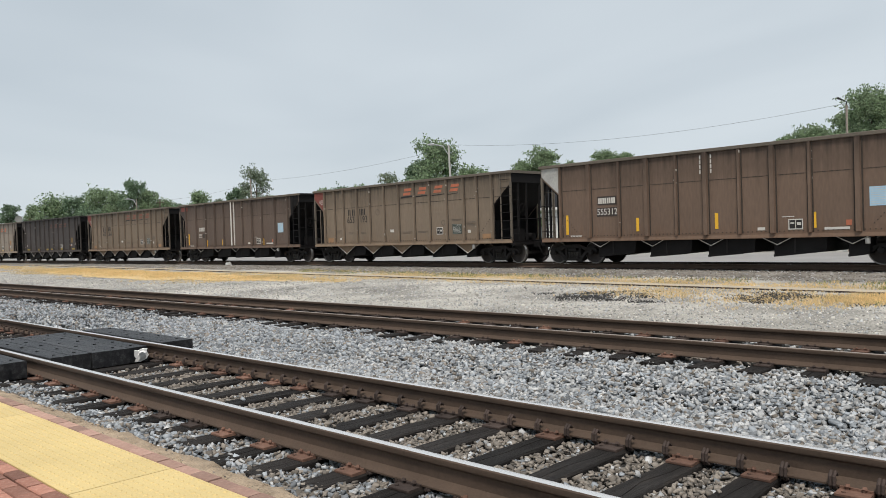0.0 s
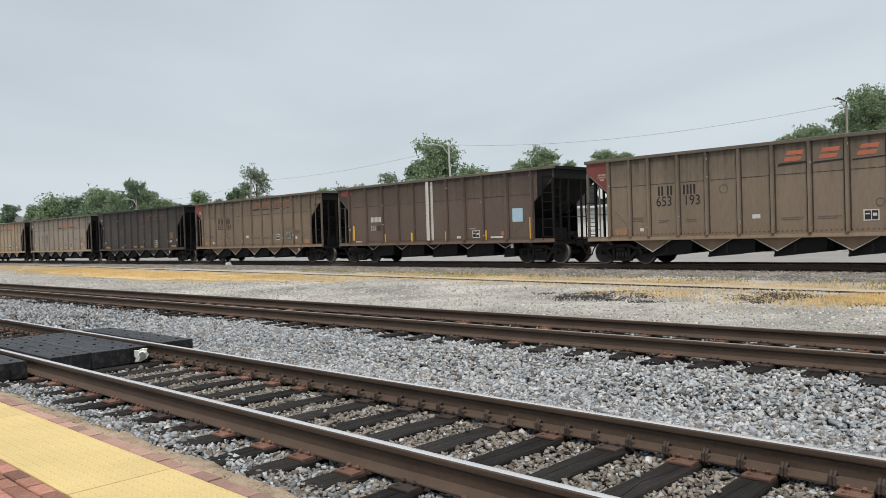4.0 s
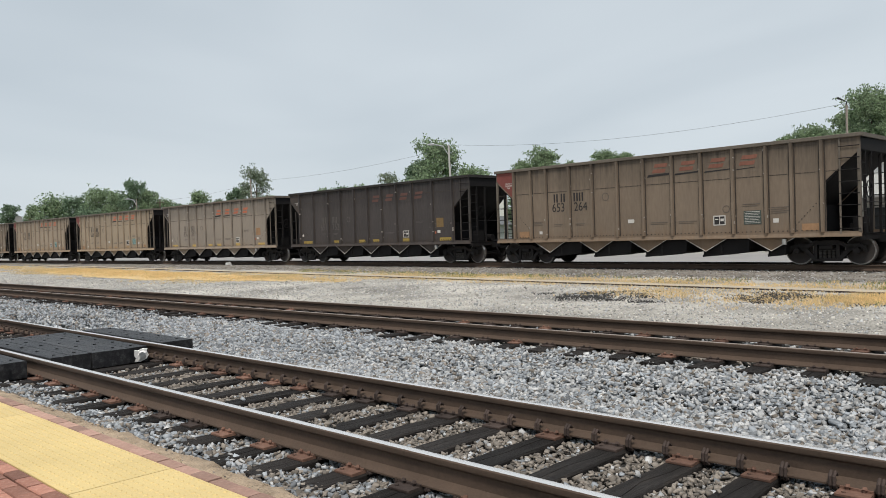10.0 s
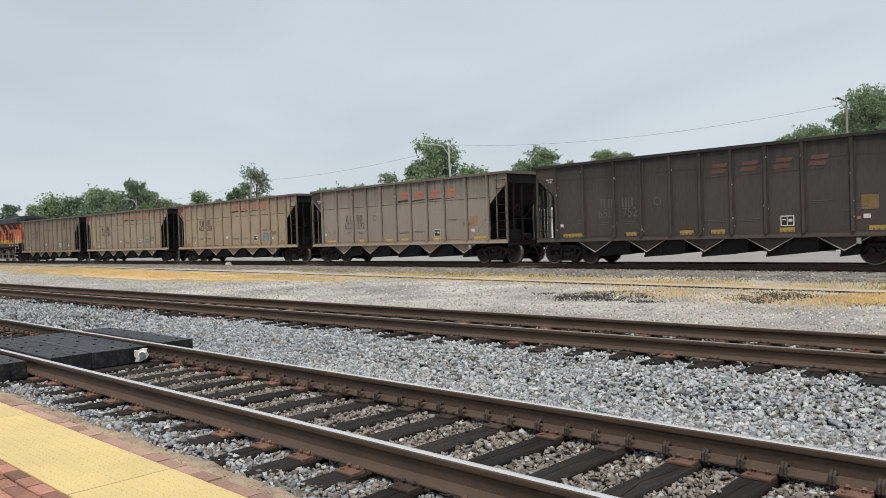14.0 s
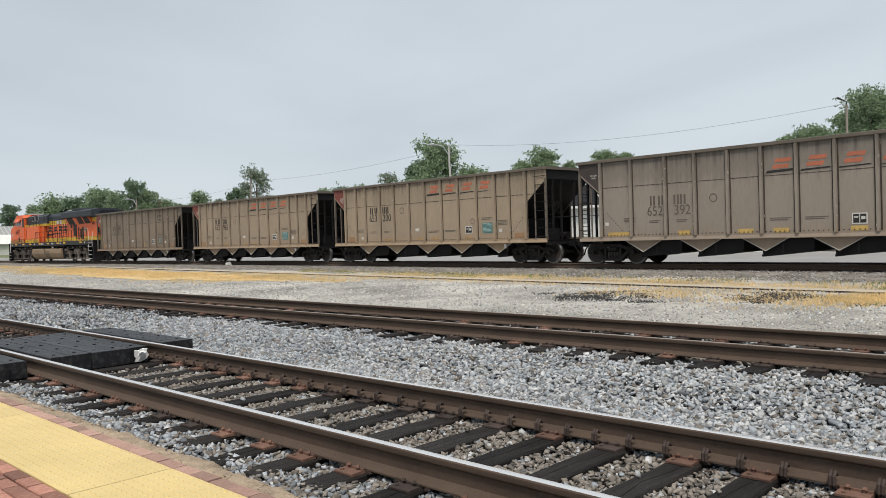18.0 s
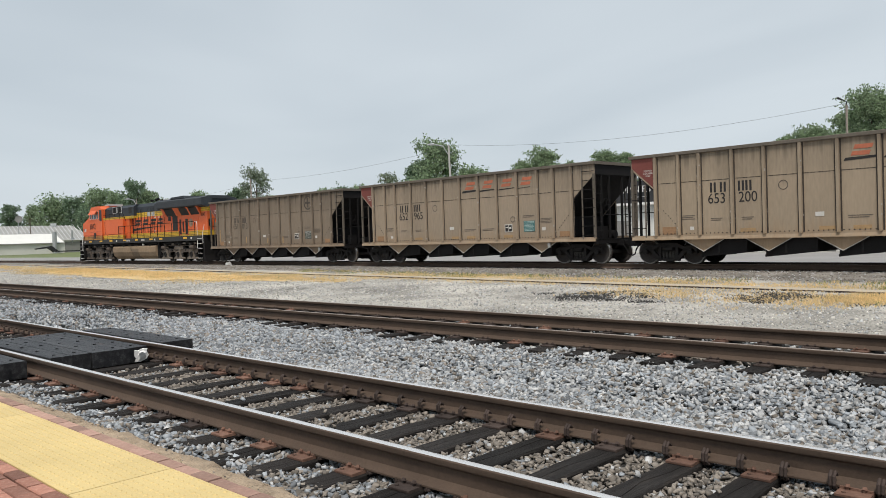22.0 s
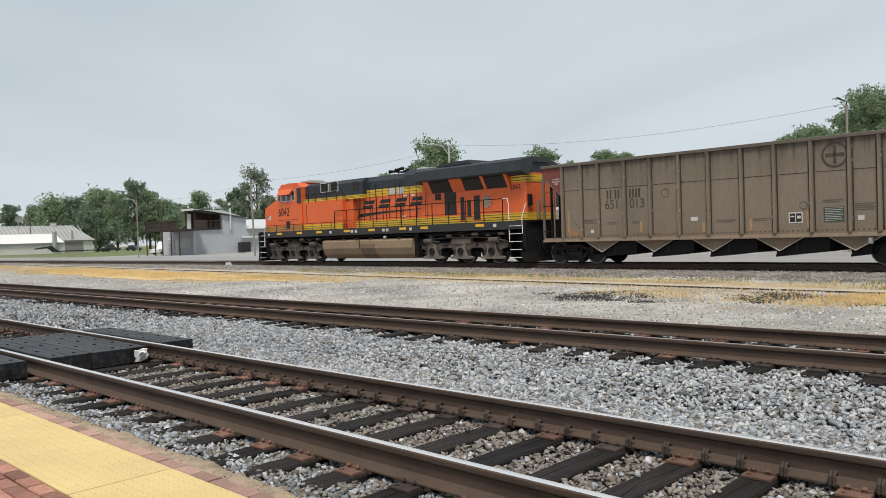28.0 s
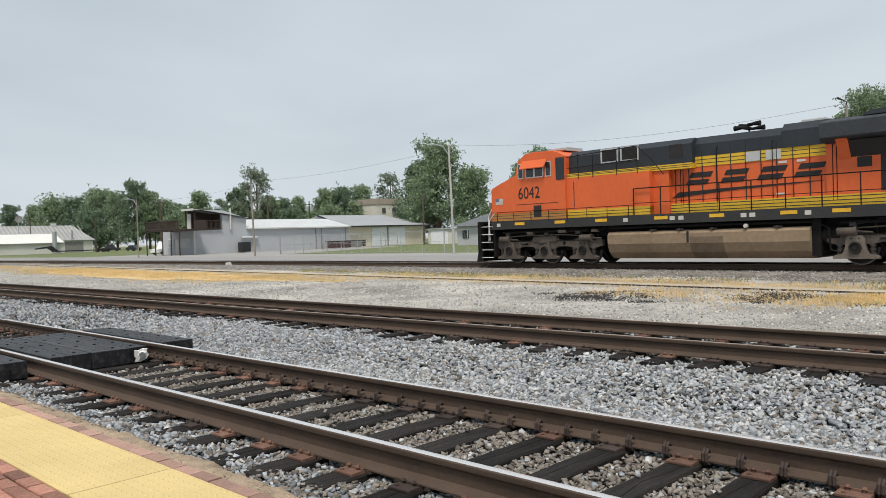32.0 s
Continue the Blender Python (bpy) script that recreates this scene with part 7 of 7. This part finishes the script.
def fence():
    f = thing("chain_link_fence", "galvanised chain-link fence along the lawn", "fence")
    x0, x1, y = -74.5, -40.0, 50.9
    n = 12
    for i in range(n + 1):
        x = x0 + (x1 - x0) * i / n
        part("post", Shape().tube((x, y, GZ), (x, y, 2.0), 0.028 if i % 3 else 0.055, 8), GALV, f)
    for z in (1.95, 0.95, 0.05):
        part("rail", Shape().tube((x0, y, z), (x1, y, z), 0.012, 6), GALV, f)
    s = Shape()
    for i in range(int((x1 - x0) / 0.3)):
        x = x0 + i * 0.3
        s.tube((x, y, 0.0), (x + 0.3, y, 1.0), 0.0022, 3, caps=False).tube((x + 0.3, y, 1.0), (x, y, 1.95), 0.0022, 3, caps=False)
        s.tube((x + 0.3, y, 0.0), (x, y, 1.0), 0.0022, 3, caps=False).tube((x, y, 1.0), (x + 0.3, y, 1.95), 0.0022, 3, caps=False)
    part("wire_mesh", s, GALV, f)
    f = thing("chain_link_fence", "galvanised chain-link fence beside the garage yard", "fence")
    for i in range(8):
        y = 51 + i * 5.0
        part("post", Shape().tube((-74.5 - i * 2.6, y, GZ), (-74.5 - i * 2.6, y, 2.0), 0.05, 8), GALV, f)
    for z in (1.95, 0.95):
        part("rail", Shape().tube((-74.5, 51, z), (-92.7, 86, z), 0.025, 6), GALV, f)


def vehicle(name, label, m, paint_mat, long=4.6, high=1.5):
    v = thing(name, label, "car", m=m)
    h = long / 2
    part("body", Shape().prism([(-h, 0.35), (h, 0.35), (h, 0.8), (h * 0.55, 0.95), (-h * 0.75, 0.95), (-h, 0.85)], -0.85, 0.85, "y"), paint_mat, v)
    c = part("cabin", Shape().prism([(-h * 0.7, 0.95), (h * 0.5, 0.95), (h * 0.2, high), (-h * 0.45, high)], -0.75, 0.75, "y"), paint_mat, v)
    part("side_glass", Shape().prism([(-h * 0.6, 1.0), (h * 0.4, 1.0), (h * 0.17, high - 0.08), (-h * 0.4, high - 0.08)], -0.765, 0.765, "y"), DARK_GLASS, c)
    for x in (-h * 0.62, h * 0.62):
        for y in (-0.78, 0.78):
            part("wheel", Shape().wheel((x, y, 0.33), [(0.0, -0.1), (0.2, -0.1), (0.33, -0.09), (0.33, 0.09), (0.2, 0.1), (0.0, 0.1)], 16), RUBBER, v)
    for y in (-0.6, 0.6):
        part("headlight", Shape().box(h - 0.02, h + 0.02, y - 0.16, y + 0.16, 0.62, 0.76), SILVER, v)
    return v


def yard_things():
    t = thing("flatbed_trailer", "long low black flatbed trailer parked on grass", "trailer")
    part("deck", Shape().box(-205.6, -203.2, 72.5, 86.4, 0.35, 0.62), BLACK_PAINT, t)
    part("gooseneck", Shape().prism([(68.4, 1.1), (71.2, 1.35), (72.6, 0.4), (73.6, 0.5), (72.0, 1.9), (68.4, 1.35)][::-1], -205.2, -203.8, "x"), BLACK_PAINT, t)
    for y in (83.0, 84.3, 85.6):
        part("wheel", Shape().tube((-203.4, y, 0.42), (-203.0, y, 0.42), 0.5, 14), RUBBER, t)
    for i, (x, y, rz, mt, nm, lb) in enumerate(((-208, 88.5, 70, CAR_DARK, "parked_truck", "dark pickup truck parked by the trees"), (-200, 91, 10, CAR_DARK, "parked_car", "dark car parked by the trees"),
                                               (-190, 97, 20, CAR_SILVER, "parked_car", "silver car parked on the grass"), (-178, 97.5, 15, CAR_DARK, "parked_car", "dark car parked under trees"),
                                               (-170, 95, 30, CAR_SILVER, "parked_car", "grey car parked under trees"))):
        vehicle(nm, lb, pose(x, y, GZ, 0, 0, rz), mt, high=1.9 if "truck" in nm else 1.5)
    vehicle("parked_van", "white van parked beside the deck", pose(-113.2, 56.5, GZ, 0, 0, -70), CAR_WHITE, 4.8, 2.0)
    for y, w, mt in ((76.5, 1.7, BIN_RED), (79.0, 1.4, BIN_RED), (81.2, 1.3, SHOP_GREY), (87.6, 1.8, BIN_RED)):
        d = thing("dumpster", "rust-red steel waste bin by the wall", "waste bin", "bins along the wall", m=pose(-97.5 if y < 85 else -104.2, y, GZ))
        part("bin", Shape().prism([(-0.6, 0.1), (0.6, 0.1), (0.7, 1.15), (-0.7, 1.15)], -w / 2, w / 2, "y"), mt, d)
        part("lid", Shape().box(-0.75, 0.75, -w / 2 - 0.03, w / 2 + 0.03, 1.15, 1.22), BLACK_PAINT, d)
    a = thing("air_conditioner", "dark outdoor air-conditioning units by the wall", "air conditioner", m=pose(-98.8, 61.4, GZ))
    part("case", Shape().box(-0.5, 0.5, -0.75, 0.75, 0.1, 1.5, c=0.04), SILL_GREY, a)
    part("fan_grille", Shape().box(0.5, 0.53, -0.6, 0.6, 0.3, 1.35), BLACK_PAINT, a)
    part("pipe_guard", Shape().path([(0.6, 0.9, 0), (0.6, 0.9, 1.0), (0.6, 2.2, 1.0), (0.6, 2.2, 0)], 0.05, 8), GALV, a)


# trees: trunk, limbs and a crown of small leaf cards in clumps
def tree(x, y, h, r, sparse, seed, label):
    t = thing("tree", label, "tree", "trees behind the street", m=pose(x, y, GZ))
    rng = np.random.default_rng(seed)
    s = Shape()
    tr = 0.022 * h
    s.tube((0, 0, 0), (0.1, 0.05, h * 0.35), tr, 9, 0, tr * 0.7).tube((0.1, 0.05, h * 0.35), (0, 0, h * 0.8), tr * 0.7, 7, 0, tr * 0.2)
    lobes = []
    n = 26 if not sparse else 16
    for i in range(n):
        f = 0.16 + 0.78 * (i + rng.uniform(0, 1)) / n
        a = i * 2.4 + rng.uniform(-0.6, 0.6)
        wide = r * (1.0 - 0.8 * max(0, f - 0.45) * 1.5) * rng.uniform(0.35, 1.0)
        c = np.array([wide * math.cos(a) * 0.85, wide * math.sin(a) * 0.85, h * f])
        lobes.append((c, r * rng.uniform(0.18, 0.40)))
        z0 = h * min(0.7, f * 0.7)
        s.tube((0, 0, z0), tuple(c), tr * 0.28, 5, 0, tr * 0.06)
        if sparse:
            for _ in range(9):
                e = c + rng.normal(0, r * 0.15, 3)
                s.tube(tuple(c * 0.9 + np.array([0, 0, h * 0.05])), tuple(e), tr * 0.12, 4, 0, tr * 0.03)
    lobes.append((np.array([0, 0, h - r * 0.3]), r * 0.3))
    part("trunk", s, BARK, t)
    pts = []
    far = math.hypot(x, y)
    near = 0.8 if far > 185 else 1.5 if far > 125 else 3.2 if far > 90 else 5.5
    per = (84 if not sparse else 84) * near
    for c, q in lobes:
        m = int(per * (0.5 + 1.6 * q / r))
        d = rng.normal(size=(m, 3))
        d /= np.linalg.norm(d, axis=1)[:, None]
        rad = q * rng.uniform(0.25, 1.0, m) ** 0.45
        bump = 1 + 0.45 * np.sin(d[:, 0] * 5 + c[0] * 3) * np.sin(d[:, 1] * 6 + c[2]) + 0.25 * np.sin(d[:, 2] * 9 + c[1])
        pts.append(c + d * (rad * bump)[:, None] * np.array([1.15, 1.15, 0.8]))
    w = np.concatenate(pts)
    stray = w[rng.integers(0, len(w), len(w) // 14)] + rng.normal(0, r * 0.07, (len(w) // 14, 3))
    w = np.concatenate([w, stray])
    w = w[w[:, 2] > h * 0.06]
    size = rng.uniform(0.6, 1.3, len(w)) * (0.135 + 0.029 * r) / near ** 0.5 * (0.8 if sparse else 1.0)
    me = scatter("crown", [LEAF_PALE if sparse else LEAF if near > 2 else (LEAF, LEAF_DARK, LEAF)[seed % 3]], LEAVES, LEAF_TRIS, w, size, seed=seed)
    part("crown", me, None, t)
    return t


def leaf_kinds():
    rng = np.random.default_rng(5)
    kinds = []
    for _ in range(6):
        v = []
        for _ in range(4):
            c = rng.normal(0, 0.8, 3)
            a, b = rng.normal(size=3), rng.normal(size=3)
            a /= np.linalg.norm(a)
            b -= a * (a @ b)
            b /= np.linalg.norm(b)
            v += [c - a, c + b * 0.55, c + a, c - b * 0.55]
        kinds.append(v)
    tri = []
    for i in range(4):
        tri += [(4 * i, 4 * i + 1, 4 * i + 2), (4 * i, 4 * i + 2, 4 * i + 3)]
    return np.array(kinds), tri


LEAVES, LEAF_TRIS = leaf_kinds()
TREES = [(-311.9, 96.2, 17.9, 5.4, 0), (-311.0, 104.1, 17.3, 5.1, 0), (-300.3, 107.4, 19.9, 8.7, 0), (-289.2, 111.2, 19.7, 7.3, 0), (-278.6, 114.4, 22.0, 7.6, 0), (-266.9, 115.9, 20.1, 6.6, 0)]
TREES += [(-256.6, 117.6, 23.7, 6.9, 0), (-253.0, 120.9, 20.3, 5.7, 0), (-248.9, 124.7, 16.8, 5.7, 0), (-245.4, 128.1, 15.1, 4.2, 0), (-215.8, 119.1, 17.3, 5.1, 0), (-210.9, 123.7, 14.7, 3.4, 1)]
TREES += [(-151.8, 93.1, 13.6, 3.9, 0), (-145.4, 93.8, 17.5, 5.1, 1), (-146.8, 97.9, 11.7, 3.6, 0), (-188.8, 131.0, 13.6, 3.6, 0), (-185.8, 133.9, 14.1, 3.6, 0), (-172.2, 133.1, 15.5, 4.4, 0)]
TREES += [(-164.7, 133.4, 15.6, 4.6, 0), (-164.9, 140.2, 16.4, 4.1, 0), (-171, 156.5, 20.8, 6.0, 1), (-113.5, 112.6, 16.8, 5.6, 0), (-105.8, 109.3, 20.4, 7.0, 0), (-104.2, 117.7, 15.2, 5.0, 0)]
TREES += [(-69.1, 89.2, 11.9, 2.6, 0), (-66.9, 91.4, 13.6, 3.6, 0), (-64.2, 93.9, 11.7, 2.2, 0), (-57.2, 92.4, 12.5, 2.4, 0), (-55.2, 94.3, 12.1, 2.2, 0), (-27.4, 76.5, 10.1, 2.2, 0)]
TREES += [(-25.1, 77.3, 10.8, 2.9, 0), (-21.9, 76.2, 11.7, 2.6, 0), (-19.0, 73.5, 13.1, 3.6, 0), (-232, 121, 13.5, 6.5, 0), (-222, 116, 11.5, 6.0, 0), (-200, 126, 10.5, 5.5, 0), (-270, 108, 14, 7.5, 0), (-160, 99, 9.0, 5.0, 0)]
TREES += [(-196, 140, 10, 6.5, 0), (-176, 142, 11, 6.0, 0), (-24, 80, 7.0, 4.2, 0), (-33, 84, 7.5, 4.5, 0)]
TREES += [(-151.1, 106.7, 8.6, 4.5, 0), (-157.5, 123.3, 10.0, 5.0, 0), (-156.3, 132.7, 11.2, 5.5, 0), (-150.4, 139.3, 11.5, 5.0, 0), (-167.6, 126.5, 9.3, 5.0, 0)]


def plant_trees():
    for i, (x, y, h, r, sparse) in enumerate(TREES):
        tree(x, y, h, r, sparse, 40 + i, "sparse tree with bare twigs showing through" if sparse else ("broad dark green leafy tree" if h > 15 else "leafy green tree behind the buildings"))


grey_hall()
tan_garage()
far_block()
small_house()
left_barn()
union_hall()
lamp_pole(-93.85, 43.3, 7.2, (-1.7, -0.3), r=0.085)
lamp_pole(-71.7, 45.8, 8.1, None, (-0.25, -0.1))
lamp_pole(-43.9, 47.1, 9.0, (-1.1, -0.8), (-0.2, -0.05), PALE_POLE)
lamp_pole(-13.3, 46.0, 7.9, (-0.28, -0.2), r=0.08)
for x, y, top, cans in ((-199.2, 80.9, 8.3, False), (-134.5, 66.4, 9.7, False), (-125.0, 83.0, 10.1, False), (-132.6, 98.2, 9.5, True), (-227.9, 75.1, 9.9, False), (-99.3, 98.7, 9.1, False)):
    utility_pole(x, y, top, cans)
wires()
fence()
s = Shape()
for q in range(4):
    s.prism([(-0.2 + 0.07 * q, 0.0), (0.12 + 0.06 * q, 0.01), (0.16, 0.16 + 0.03 * q), (-0.02, 0.22 - 0.03 * q), (-0.16, 0.12)], -0.05 + 0.03 * q, -0.03 + 0.03 * q, "y", 0, pose(0, 0, 0, 6 * q, 0, 14 * q))
tagged(part("white_rag", s, WHITE_PAINT, m=pose(-46.0, 27.25, -0.03)), "crumpled white plastic scrap beside the far track", "scrap")
yard_things()
plant_trees()


lay_bricks()


# how far the train runs ahead of its mean pace, in metres
PACE = [(0.0, 0.0), (4.0, 0.0), (8.0, -0.02), (13.0, -0.03), (17.0, -0.22), (20.0, -0.2), (23.0, -0.06), (26.0, 0.2), (28.0, 0.42), (30.0, 0.55), (32.0, 0.66)]


def pace(t):
    for (t0, d0), (t1, d1) in zip(PACE, PACE[1:]):
        if t <= t1:
            return d0 + (d1 - d0) * (t - t0) / (t1 - t0)
    return PACE[-1][1]


def motions():
    """The train rolls by to the right at an even pace."""
    for k, ob in enumerate(MOVING):
        u = U0 + (6 - k) * PITCH if k < 9 else LOCO_U
        rows = []
        for i in range(65):
            t = 0.5 * i
            s = u + SPEED * t + pace(t)
            a, b = s - 6.2, s + 6.2
            rows.append((t, TRACK3 @ pose(s, (bend(a) + bend(b)) / 2, RAIL_TOP, 0, 0, math.degrees((bend(b) - bend(a)) / 12.4))))
        walk(ob, rows)
    for ob, x, r in WHEELS:
        turn = math.degrees(SPEED / r)
        steps = int(32 * turn / 80) + 1
        walk(ob, [(32.0 * i / steps, pose(x, 0, r, 0, turn * 32.0 * i / steps, 0)) for i in range(steps + 1)])


LOCO_U = -162.85
motions()
